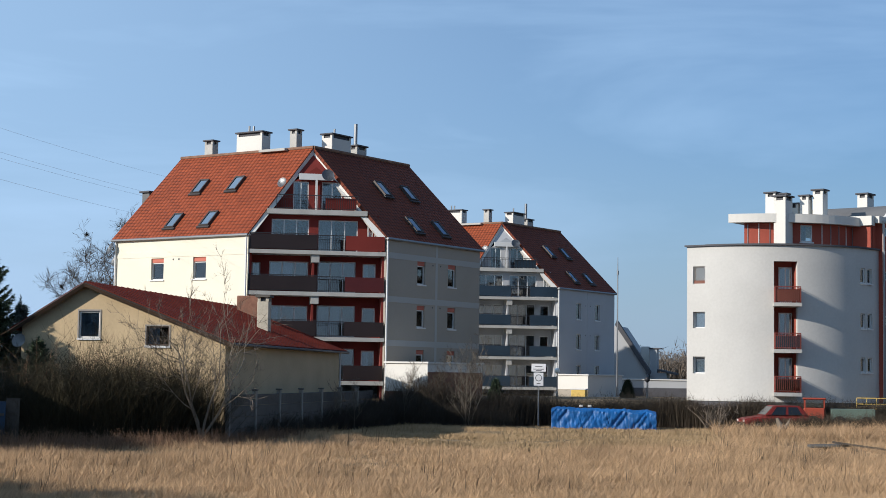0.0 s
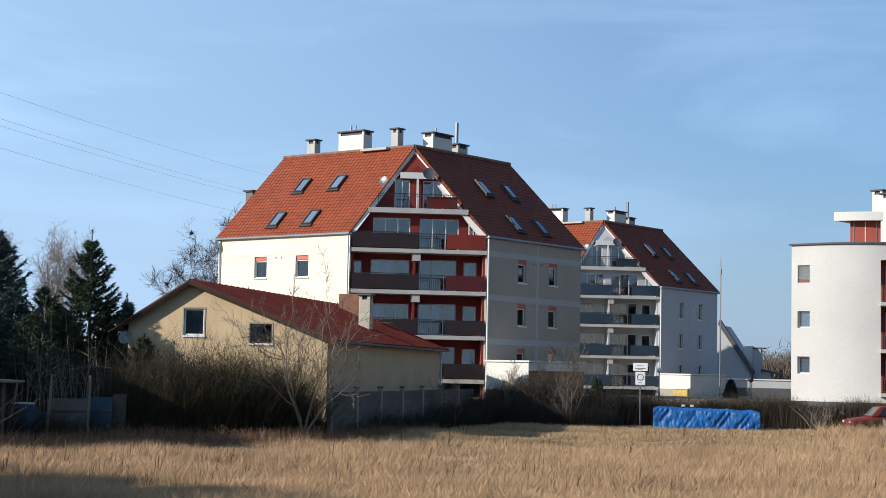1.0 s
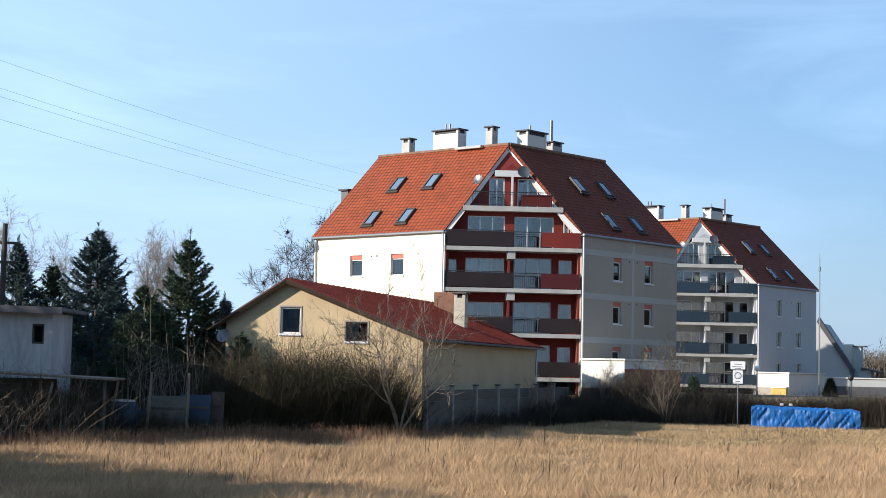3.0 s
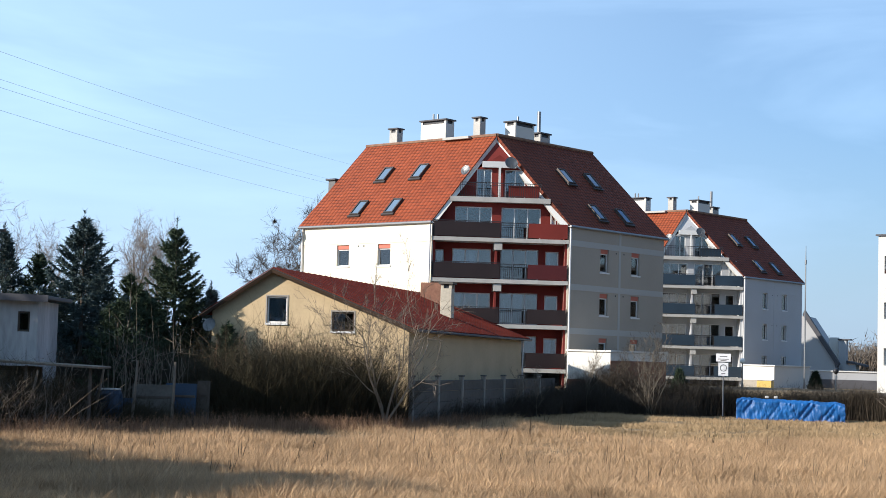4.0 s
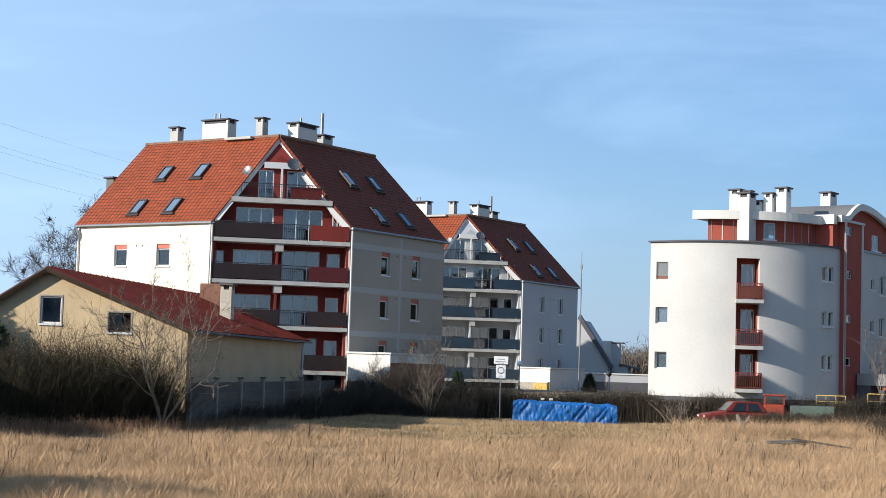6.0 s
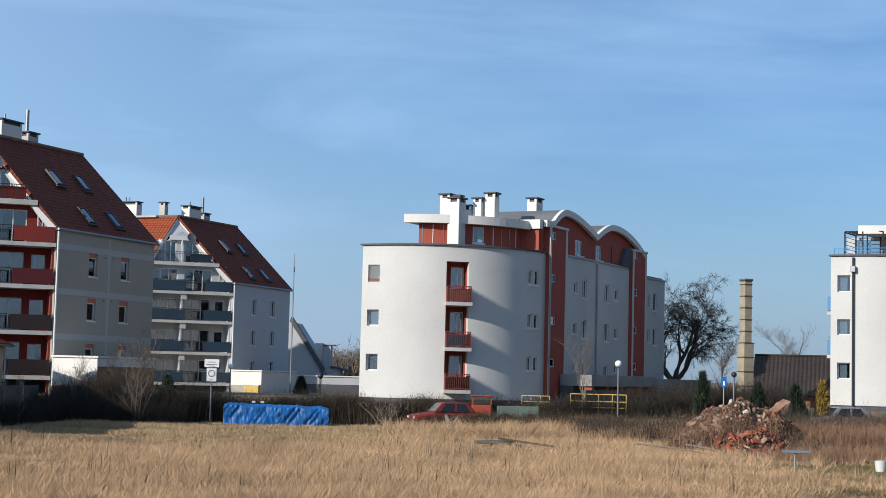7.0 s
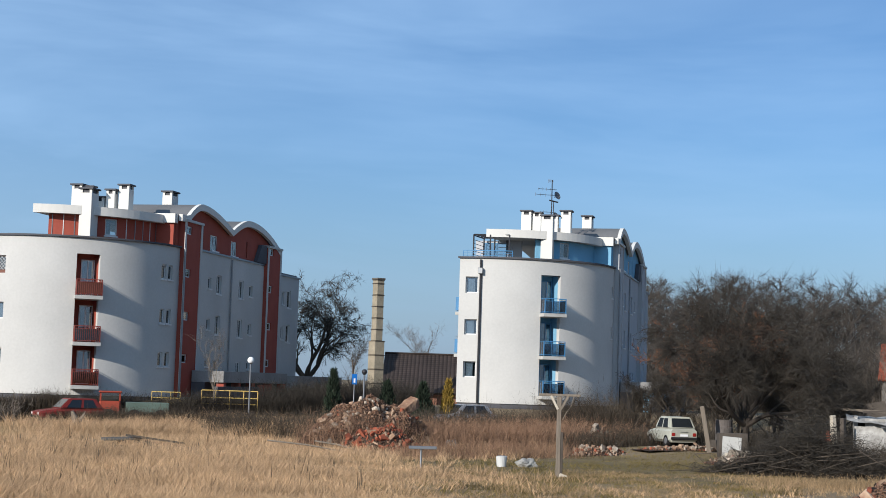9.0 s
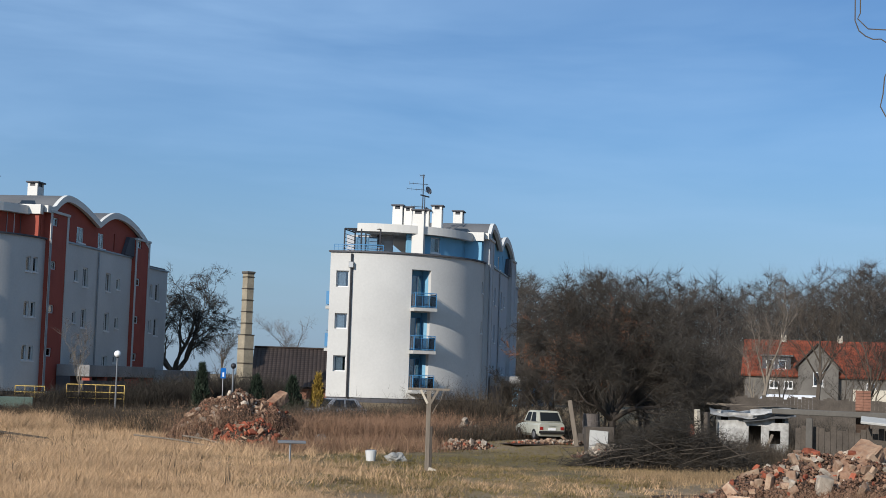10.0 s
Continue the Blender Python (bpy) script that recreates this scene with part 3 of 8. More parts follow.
        q = [base, base + inward * (0.3 if ss > 0 else 0.5), tip - Vector((0, 0, 0.45 if ss > 0 else 0.7)), tip]
        q2 = [p + back_v * (0.12 if i in (0, 3) else 0.5) for i, p in enumerate(q)]
        v1, v2 = [bm.verts.new(p) for p in q], [bm.verts.new(p) for p in q2]
        fs = [v1, v2[::-1]] + [[v1[i], v2[i], v2[(i + 1) % 4], v1[(i + 1) % 4]] for i in range(4)]
        for fv in fs:
            bm.faces.new(fv)
        bmesh.ops.recalc_face_normals(bm, faces=bm.faces[:])
        part("barge_board", bm, soffit, b)
    # panel that closes the tip of the gable, leaning with the roof edges
    bm = bmesh.new()
    hp = 4.3
    tip3 = [(*cham(CW / 2 - 1.3, hp / RISE * 4.25 + 0.2), EAVE + hp), (*cham(CW / 2 + 1.3, hp / RISE * 4.25 + 0.2), EAVE + hp), (*cham(CW / 2, 4.45), zr - 0.1)]
    v1, v2 = [bm.verts.new(p) for p in tip3], [bm.verts.new(Vector(p) + Vector((-math.sin(radians(DC)), math.cos(radians(DC)), 0)) * 0.12) for p in tip3]
    bm.faces.new(v1), bm.faces.new(v2[::-1])
    for i in range(3):
        k = (i + 1) % 3
        bm.faces.new((v1[i], v2[i], v2[k], v1[k]))
    part("gable_tip", bm, rec_wall, b)
    # ridge caps
    for p, q in ((lr, apex), (apex, rr)):
        bm = bmesh.new()
        tube(bm, [p + Vector((0, 0, 0.14)), q + Vector((0, 0, 0.14))], 0.12, 8)
        part("ridge_cap", bm, RIDGE, b)
    for p in ((*cham(-0.12, -0.14), 0), (*cham(CW + 0.08, -0.14), 0), (*left(-LW + 0.1, -0.1), 0)):
        bm = bmesh.new()
        tube(bm, [(p[0], p[1], -1.0), (p[0], p[1], EAVE - 0.2)], 0.06, 8)
        part("downpipe", bm, FRAMEW, b)

    # skylights on the slopes
    def skylight(path, s0, d0):
        k = RISE / RUN
        bm, gm = bmesh.new(), bmesh.new()
        ax = Vector((*path(1, 0), 0)) - Vector((*path(0, 0), 0))
        dn = Vector((*path(0, 1), k)) - Vector((*path(0, 0), 0))
        nn = ax.cross(dn).normalized()
        o3 = Vector((*path(s0, d0), EAVE + k * d0 + 0.3))
        f = Matrix((ax, dn.normalized(), nn)).transposed().to_4x4()
        f.translation = o3
        w, h = 0.82, 1.42
        for q in ((0, w, 0, 0.09), (0, w, h - 0.09, h), (0, 0.09, 0.09, h - 0.09), (w - 0.09, w, 0.09, h - 0.09)):
            box(bm, *q, -0.2, 0.07, m=f)
        box(gm, 0.085, w - 0.085, 0.085, h - 0.085, -0.02, 0.03, m=f)
        s = part("skylight", bm, FLASH, b, "roof window with dark flashing")
        part("pane", gm, SKYGL, s)
        am = boxes((-0.12, w + 0.12, -0.18, -0.004, -0.1, 0.012), m=f)
        part("flashing", am, FLASH, s)

    for s0, d0 in ((-7.8, 2.9), (-4.65, 2.95), (-7.7, 0.4), (-4.65, 0.42)):
        skylight(left, s0, d0)
    for s0, d0 in ((3.7, 2.9), (6.7, 2.9), (3.9, 0.42), (6.95, 0.42)):
        skylight(right, s0, d0)
    # dormers that show past the end gables
    for path, s in ((left, -LW + 1.2), (right, RW - 1.6)):
        x, y = path(s, 9.6)
        part("rear_dormer", boxes((-0.8, 0.8, -1.3, 1.2, EAVE + 0.4, EAVE + 3.2), m=pose(x, y, 0, 0, 0, DL if path is left else DR), bevel=0.03), BITUM, b)
    if red:
        am = pose(0, 0, 0, 0, 0, DL)
        dm = part("end_dormer", boxes((-LW - 1.0, -LW - 0.3, 3.3, 4.6, EAVE + 2.2, EAVE + 3.55), m=am, bevel=0.03), BITUM, b, "grey box dormer")
        part("dormer_roof", boxes((-LW - 1.15, -LW - 0.2, 3.15, 4.8, EAVE + 3.554, EAVE + 3.68), m=am, bevel=0.02), PLINTH, dm)
    # stacks on the ridge
    for s, dd, z1, w, d, body, pots in ((-9.3, 6.5, 17.0, 0.75, 0.6, CONC, 0), (-5.7, 6.8, 17.35, 2.3, 0.9, WHITE, 2), (-1.6, 6.4, 17.2, 0.6, 0.6, CONC, 0)):
        chimney(b, *left(s, dd), 14.6, z1 - 0.3, w, d, DL, body, pots=pots)
    for s, dd, z1, w, d, body, pots in ((3.0, 6.6, 17.05, 2.1, 0.9, WHITE, 1), (5.8, 6.9, 16.7, 1.1, 0.7, CONC, 0)):
        chimney(b, *right(s, dd), 14.6, z1 - 0.3, w, d, DR, body, pots=pots)
    bm = bmesh.new()
    x, y = right(5.5, 6.9)
    tube(bm, [(x, y, 16.4), (x, y, 18.2)], 0.13, 8)
    part("steel_flue", bm, METALG, b)
    part("ridge_walkway", boxes((-4.2, -1.9, 5.6, 6.2, zr + 0.02, zr + 0.2), m=pose(0, 0, 0, 0, 0, DL), bevel=0.02), CONC, b)
    return b


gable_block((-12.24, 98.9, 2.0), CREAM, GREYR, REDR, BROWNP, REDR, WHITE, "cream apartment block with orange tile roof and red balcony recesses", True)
gable_block((-12.24 + 14.24, 98.9 + 44.4, 1.42), CREAM, SHADEW, SHADEW, BLUEP, BLUEP, WHITE, "white apartment block with orange tile roof and dark blue balconies", False)


# ---- the two round-fronted apartment blocks ----
ENTR = mat("stained_entrance_concrete", (0.246, 0.2419, 0.2337), var=0.2, scale=0.8, fine=8, bump=0.2)


def drum_block(at, wall, accent, sheet_mat, rail_mat, frame_m, label, blue):
    b = thing("apartment_building", at, 0, label, "building", "round-fronted apartment blocks")
    flat = line_path(0, 0, -38)
    fl = 1.33
    R = 8.05 if blue else 7.95
    ax, ay = flat(fl, 0)
    cx, cy = ax + R * math.sin(radians(38)), ay + R * math.cos(radians(38))
    arc = arc_path(cx, cy, R, -128)
    AL = R * radians(90)
    ex, ey = arc(AL, 0)
    side = line_path(ex, ey, 52)
    top = 9.6
    st = 0.24

    def th(deg):
        return R * radians(deg + 128)

    # flat end with three windows
    zs = [(7.28, 8.36), (4.5, 5.52), (1.68, 2.73)]
    holes = [(0.42, 1.26, a, c) for a, c in zs]
    part("end_wall", sheet(bmesh.new(), flat, 0, fl, 0.0, top, 0, 0.35, holes), wall, b)
    for i, h in enumerate(holes):
        w = window(b, flat, *h, 1, 0.2, frame_mat=(BALRED if not blue and i == 0 else FRAMEW), curtain=(0, 0.95, 0.95)[i] if not blue else 0.7, sill=False)
        if i == 0 and not blue:
            bm = bmesh.new()
            for k in range(-3, 6):
                for sg in (1, -1):
                    p = [(0.42 + 0.21 * k, h[2] + 0.2), (0.42 + 0.21 * k + 0.84, h[3])]
                    if sg < 0:
                        p = [(1.68 - q[0], q[1]) for q in p]
                    (u0, v0), (u1, v1) = p
                    t0 = max(0, min(1, (0.46 - u0) / (u1 - u0))) if u1 != u0 else 0
                    t1 = max(0, min(1, (1.22 - u0) / (u1 - u0)))
                    t0, t1 = min(t0, t1), max(t0, t1)
                    if t1 - t0 > 0.05:
                        q0, q1 = (u0 + (u1 - u0) * t0, v0 + (v1 - v0) * t0), (u0 + (u1 - u0) * t1, v0 + (v1 - v0) * t1)
                        tube(bm, [(*flat(q0[0], 0.12), q0[1]), (*flat(q1[0], 0.12), q1[1])], 0.014, 4)
            part("lattice_grille", bm, FRAMEW, w)
            part("spandrel", strip(flat, 0.42, 1.26, h[2] - 0.004, h[2] + 0.2, 0.1, 0.19), BALRED, w)
    # rounded front: balcony recesses and two small windows a floor
    bal = [(6.05, 8.62), (3.22, 5.8), (0.6, 3.03)]
    a0, a1 = (th(-98.1), th(-87.9)) if blue else (th(-97.2), th(-86.9))
    holes = [(a0, a1, z0, z1) for z0, z1 in bal]
    small = []
    if not blue:
        for z in (7.5, 4.68, 1.95):
            small += [(th(-53.8), th(-50.3), z - 0.05, z + 0.88), (th(-48.6), th(-44.9), z - 0.05, z + 0.88)]
    else:
        for z in (7.5, 4.68):
            small += [(th(-44.5), th(-42.0), z, z + 0.78)]
    part("round_wall", sheet(bmesh.new(), arc, 0, AL, 0.0, top, 0, 0.35, holes + small, st), wall, b)
    for h in small:
        window(b, arc, *h, 1, 0.1, frame_mat=frame_m, curtain=0.8)
    part("plinth", strip(arc, -0.02, AL + 0.02, -1.4, -0.004, 0.08, 0.4, st), PLINTH, b)
    part("plinth", strip(flat, 0.05, fl - 0.02, -1.4, -0.004, 0.08, 0.4), PLINTH, b)
    part("roof_edge", strip(flat, -0.12, fl, top, top + 0.1, -0.14, 0.4), PLINTH, b)
    part("roof_edge", strip(arc, 0.0, AL, top + 0.002, top + 0.11, -0.14, 0.4, st), PLINTH, b)
    dp = 1.15
    for i, (z0, z1) in enumerate(bal):
        # lining of the recess, door, slab and railing
        w = part("balcony_recess", strip(arc, a0 - 0.25, a1 + 0.25, z0 - 0.05, z1 + 0.05, dp, dp + 0.15, st), accent if not blue else BLUER, b)
        part("reveal", strip(arc, a0 - 0.1, a0 - 0.004, z0, z1, 0.36, dp), accent if not blue else frame_m, w)
        part("reveal", strip(arc, a1 + 0.004, a1 + 0.1, z0, z1, 0.36, dp), accent, w)
        part("reveal", strip(arc, a0, a1, z1 + 0.004, z1 + 0.1, 0.36, dp, st), accent if not blue else wall, w)
        window(b, arc, a0 + 0.42, a1 - 0.05, z0 + 0.08, z1 - 0.3, 2, dp - 0.12, frame_mat=FRAMEW if not blue else frame_m, curtain=(1.0, 0.4, 1.0)[i] if not blue else (0.0, 0.5, 0.3)[i], sill=False, name="balcony_door")
        part("balcony_slab", strip(arc, a0 - 0.06, a1 + 0.04, z0 - 0.22, z0, -0.85, dp, st), CONC, b)
        fr = railing(b, arc, a0, a1, z0, -0.8, rail_mat, 1.0, 0.5 if blue else 0.11, st)
        pan = (i == 0 and not blue)
        part("balcony_panel", strip(arc, a0 + 0.05, a1 - 0.03, z0 + 0.12, z0 + 0.8, -0.775, -0.765, st), BALRED if pan else rail_glass(blue), fr)
        for s in (a0 + 0.02, a1 - 0.03):
            part("side_panel", strip(arc, s, s + 0.012, z0 + 0.1, z0 + 0.9, -0.77, -0.03), BALRED if pan else rail_glass(blue), fr)
        for s in (a0 + 0.02, a1 - 0.02):
            for zz in (z0 + 0.98, z0 + 0.1):
                bm = bmesh.new()
                tube(bm, [(*arc(s, -0.8), zz), (*arc(s, 0.0), zz)], 0.02, 5)
                part("side_rail", bm, rail_mat, fr)
            for q in range(1, 7, 3 if blue else 1):
                bm = bmesh.new()
                tube(bm, [(*arc(s, -0.8 + 0.115 * q), z0), (*arc(s, -0.8 + 0.115 * q), z0 + 0.98)], 0.008, 4)
                part("baluster", bm, rail_mat, fr)
    # long side: red stair bay, grey-white bays with wavy attic, second bay, lower end
    z_side = [(7.05, 8.34), (4.25, 5.55), (1.75, 2.5)]
    wide = []
    for z0, z1 in z_side:
        wide += [(5.13, 5.75, z0 + 0.27, z1 - 0.27 if z1 - z0 > 1 else z1), (6.7, 7.65, z0, z1), (11.1, 12.1, z0 - 0.05, z1 - 0.05), (13.3, 14.0, z0 + 0.2, z1 - 0.3 if z1 - z0 > 1 else z1)]
    S1, S2, S3, S4 = 3.0, 16.3, 19.4, 24.8
    # the blue block's long side has its shade painted into the wall colour
    part("side_wall", sheet(bmesh.new(), side, S1, S2, 0.0, 9.72, 0, 0.35, wide), wall if not blue else SHADEW, b)
    for i, h in enumerate(wide):
        window(b, side, *h, 1 if h[1] - h[0] < 0.8 else 2, 0.1, frame_mat=frame_m, curtain=(0.9, 0.4, 0.0, 0.6)[i % 4])
    for s0, s1, zt in ((-0.02, S1 - 0.01, 11.35), (S2 + 0.01, S3 - 0.01, 11.1)):
        hs = [(s0 + 0.35, s0 + 1.25, z, z + 0.55) for z in (10.55, 7.75, 4.95, 2.2)]
        part("stair_bay", sheet(bmesh.new(), side, s0, s1, 0.0, zt, -0.28, 0.3, hs), SHADEW if blue else sheet_mat, b)
        for h in hs:
            window(b, side, *h, 1, -0.2, frame_mat=FRAMEW, sill=True)
        for s in (s0, s1 - 0.22):
            part("bay_edge", strip(side, s - 0.03, s + 0.25, 0.0, zt + 0.02, -0.33, -0.284), wall if not blue else SHADEW, b)
        part("bay_cap", strip(side, s0 - 0.05, s1 + 0.05, zt + 0.004, zt + 0.16, -0.4, 0.5), wall, b)
    hs = [(S3 + 1.3, S3 + 1.9, z + 0.1, z + 1.1) for z in (7.0, 4.3)] + [(S3 + 2.6, S3 + 3.5, z, z + 1.35) for z in (6.9, 4.2)]
    part("side_wall", sheet(bmesh.new(), side, S3, S4, 0.0, 9.3, 0, 0.35, hs), wall if not blue else SHADEW, b)
    for h in hs:
        window(b, side, *h, 1, 0.1, frame_mat=frame_m, curtain=0.5)
    part("roof_edge", strip(side, S3, S4 + 0.1, 9.3, 9.42, -0.12, 0.5), METALG, b)
    for s in (0.0 - 0.12, 9.35, 19.5):
        bm = bmesh.new()
        tube(bm, [(*side(s, -0.1 if s > 1 else -0.42), 0.0), (*side(s, -0.1 if s > 1 else -0.42), 9.6)], 0.06, 8)
        part("downpipe", bm, METALG, b)

    # attic wall under a double wave of fascia
    def wave(s):
        if s < 8.9:
            u = (s - 2.9) / 6.0
            return 11.55 + 1.15 * math.cos(u * math.pi * 0.5 if u > 0 else u * 1.1) ** 1.0 if u > 0 else 12.70 - 1.05 * min(1, -u * 2.6) ** 1.6
        u = (s - 12.4) / (3.5 if s < 12.4 else 6.4)
        return 11.58 + 0.98 * math.cos(max(-1, u) * math.pi / 2) if u < 0 else 12.56 - 1.35 * u ** 2

    holes = [(5.5, 6.75, 9.95, 11.0), (9.5, 10.6, 9.9, 10.95)]
    slots = [(3.9, 4.2, 10.0, 11.2), (12.6, 12.85, 10.0, 11.2)]
    n = 44
    bm, fb = bmesh.new(), bmesh.new()
    cols = sorted({-0.6 + (19.2 + 0.6) * i / n for i in range(n + 1)} | {h[0] for h in holes + slots} | {h[1] for h in holes + slots})
    for s0, s1 in zip(cols, cols[1:]):
        mid = (s0 + s1) / 2
        spans = [(9.62, None)]
        for h in holes + slots:
            if h[0] < mid < h[1]:
                spans = [(9.62, h[2]), (h[3], None)]
        for za, zb in spans:
            ta, tb = (zb, zb) if zb else (wave(s0) - 0.2, wave(s1) - 0.2)
            q = [[bm.verts.new((*side(s, d), z)) for s, z in ((s0, za), (s1, za), (s1, tb), (s0, ta))] for d in (0.12, 0.4)]
            bm.faces.new(q[0]), bm.faces.new(q[1][::-1])
            for i in range(4):
                k = (i + 1) % 4
                bm.faces.new((q[0][i], q[1][i], q[1][k], q[0][k]))
        q = [[fb.verts.new((*side(s, d), z)) for s, z in ((s0, wave(s0) - 0.33), (s1, wave(s1) - 0.33), (s1, wave(s1) + 0.1), (s0, wave(s0) + 0.1))] for d in (-0.3, -0.05)]
        fb.faces.new(q[0]), fb.faces.new(q[1][::-1])
        for i in range(4):
            k = (i + 1) % 4
            fb.faces.new((q[0][i], q[1][i], q[1][k], q[0][k]))
    bmesh.ops.remove_doubles(bm, verts=bm.verts[:], dist=0.002)
    bmesh.ops.remove_doubles(fb, verts=fb.verts[:], dist=0.002)
    part("attic_wall", bm, sheet_mat, b)
    part("wave_fascia", fb, WHITE, b, "white double-wave roof edge")
    rb = bmesh.new()
    sv = [-0.6 + 19.8 * i / 40 for i in range(41)]
    for z_off in (0.0,):
        ra = [[rb.verts.new((*side(s, d), wave(s) + dz)) for s in sv] for d, dz in ((-0.046, 0.06), (6.0, 0.06), (6.0, -0.25), (-0.046, -0.25))]
        for i in range(40):
            for q in range(4):
                rb.faces.new((ra[q][i], ra[q][i + 1], ra[(q + 1) % 4][i + 1], ra[(q + 1) % 4][i]))
        for i in (0, 40):
            rb.faces.new([ra[q][i] for q in range(4)])
    bmesh.ops.recalc_face_normals(rb, faces=rb.faces[:])
    part("wave_roof", rb, BITUM, b, "dark felted wave roof")
    # short return walls that join the penthouse to the long attic
    part("return_wall", strip(line_path(*side(-0.65, 0.15), 142), 0.0, 1.6, 9.62, 11.15, 0.0, 0.25), sheet_mat, b)
    part("return_band", strip(line_path(*side(-0.85, 0.0), 142), 0.0, 1.6, 11.15, 11.75, -0.25, 0.25), WHITE, b)
    for i, h in enumerate(holes):
        window(b, side, *h, 2, 0.16, frame_mat=FRAMEW, curtain=0.3)
    for h in slots:
        window(b, side, *h, 1, 0.2, frame_mat=METALD, sill=False)
    part("attic_sill", strip(side, 3.0, 16.3, 9.72, 9.84, -0.1, 0.3), METALG, b)
    # small slope of slate beside the second bay
    bm = bmesh.new()
    q = [[bm.verts.new((*side(s, d), z)) for s, z in ((14.2, 9.85), (16.25, 9.85), (16.25, 11.2), (15.2, 11.2))] for d in (-0.2, 0.1)]
    bm.faces.new(q[0]), bm.faces.new(q[1][::-1])
    for i in range(4):
        k = (i + 1) % 4
        bm.faces.new((q[0][i], q[1][i], q[1][k], q[0][k]))
    part("slate_cheek", bm, PLINTH, b)
    # penthouse: curved wall set back, panels with pale joints, flat white roof band
    pr = arc_path(cx, cy, R - 1.3, -128)
    PL = (R - 1.3) * radians(90)
    k0, k1 = (R - 1.3) * radians(20 if blue else 16), PL + 0.2
    doorh = [((R - 1.3) * radians(46), (R - 1.3) * radians(53), 9.95, 11.0)]
    part("penthouse_wall", sheet(bmesh.new(), pr, k0 + (1.2 if blue else 0), k1, 9.62, 11.1, 0, 0.2, doorh, 0.45), sheet_mat, b)
    window(b, pr, *doorh[0], 1, 0.05, frame_mat=FRAMEW, curtain=0.5, sill=True, step=0.45)
    if blue:
        # balconies that stand out past the end wall
        for z0 in (6.05, 3.22):
            sl = part("balcony_slab", strip(flat, -0.5, -0.02, z0 - 0.2, z0, 1.2, 3.2), CONC, b)
            part("side_panel", strip(flat, -0.48, -0.44, z0 + 0.1, z0 + 1.0, 1.25, 3.15), rail_mat, sl)
            part("front_panel", strip(flat, -0.43, -0.03, z0 + 0.1, z0 + 1.0, 1.22, 1.26), rail_mat, sl)
        tw = flat(0.3, 3.6)
        part("terrace_wall", sheet(bmesh.new(), line_path(*tw, -38), 0, 3.2, 9.6, 11.1, 0, 0.2, [(0.5, 2.2, 9.7, 10.95)]), SHADEW, b)
        window(b, line_path(*tw, -38), 0.5, 2.2, 9.7, 10.95, 2, 0.05, frame_mat=FRAMEB, sill=False)
    joints = 13
    for i in range(joints):
        s = k0 + 0.2 + (k1 - k0) * i / joints
        if blue or (doorh[0][0] - 0.1 < s < doorh[0][1] + 0.1):
            continue
        part("panel_joint", strip(pr, s, s + 0.05, 9.64, 11.08, -0.025, 0.0), FRAMEW if i % 3 == 1 else METALG, b)
    band = arc_path(cx, cy, R - 0.7, -128)
    part("roof_band", strip(band, (R - 0.7) * radians(2 if blue else 9), (R - 0.7) * radians(92), 11.1, 11.64, 0.0, 0.3, 0.45), WHITE, b)
    bm = bmesh.new()
    g0 = 2 if blue else 9
    rim = [band((R - 0.7) * radians(g0 + (92 - g0) * i / 24), 0.1) for i in range(25)]
    far = [side(14, 8.0), flat(2.4, 8.0)]
    lo, hi = [bm.verts.new((*p, 11.12)) for p in rim + far], [bm.verts.new((*p, 11.6)) for p in rim + far]
    bm.faces.new(hi), bm.faces.new(lo[::-1])
    for i in range(len(lo)):
        k = (i + 1) % len(lo)
        bm.faces.new((lo[i], lo[k], hi[k], hi[i]))
    part("flat_roof", bm, WHITE, b)
    # floor of the terrace over the drum, body behind
    bm = bmesh.new()
    rim = [flat(0.1, 0.1)] + [arc(AL * i / 20, 0.15) for i in range(21)] + [side(S4, 0.2), side(S4, 11.0), flat(0.1, 9.0)]
    lo, hi = [bm.verts.new((*p, 9.3)) for p in rim], [bm.verts.new((*p, 9.56)) for p in rim]
    bm.faces.new(hi), bm.faces.new(lo[::-1])
    for i in range(len(lo)):
        k = (i + 1) % len(lo)
        bm.faces.new((lo[i], lo[k], hi[k], hi[i]))
    part("terrace_floor", bm, BITUM, b)
    (x0, y0), (x1, y1) = flat(0, 0.0), flat(0, 10.5)
    part("back_wall", strip(line_path(x1, y1, -128), 0.02, 10.45, 0.0, top, 0, 0.3), wall, b)
    (x1, y1), (x2, y2) = side(S4, 0), side(S4, 11)
    part("back_wall", strip(line_path(x1, y1, 142), 0.02, 10.9, 0.0, 9.3, 0, 0.3), wall, b)
    # stacks
    for (x, y), z0, z1, w, d in ((pr(th(-92) * 0.84, -0.3), 9.64, 12.75, 0.72 if blue else 1.0, 0.8), (pr(4.0, 2.6), 11.5, 13.3, 0.75, 0.7), (pr(4.9, 2.2), 11.5, 13.2, 0.45, 0.6), (pr(7.3, 2.2), 11.5, 13.15, 0.6, 0.6), (pr(6.9, 3.0), 11.6, 12.7, 0.5, 0.6), (pr(8.2, 1.6), 11.5, 13.5, 0.75, 0.7), (side(3.9, 2.5), 11.5, 13.75, 1.1, 0.7), (side(9.5, 3.5), 11.0, 13.0, 0.6, 0.6), (side(11.5, 3.0), 11.0, 13.05, 1.0, 0.7), (side(15.5, 3.5), 11.0, 12.75, 1.2, 0.6)):
        chimney(b, x, y, z0, z1 - 0.3, w, d, 52, WHITE)
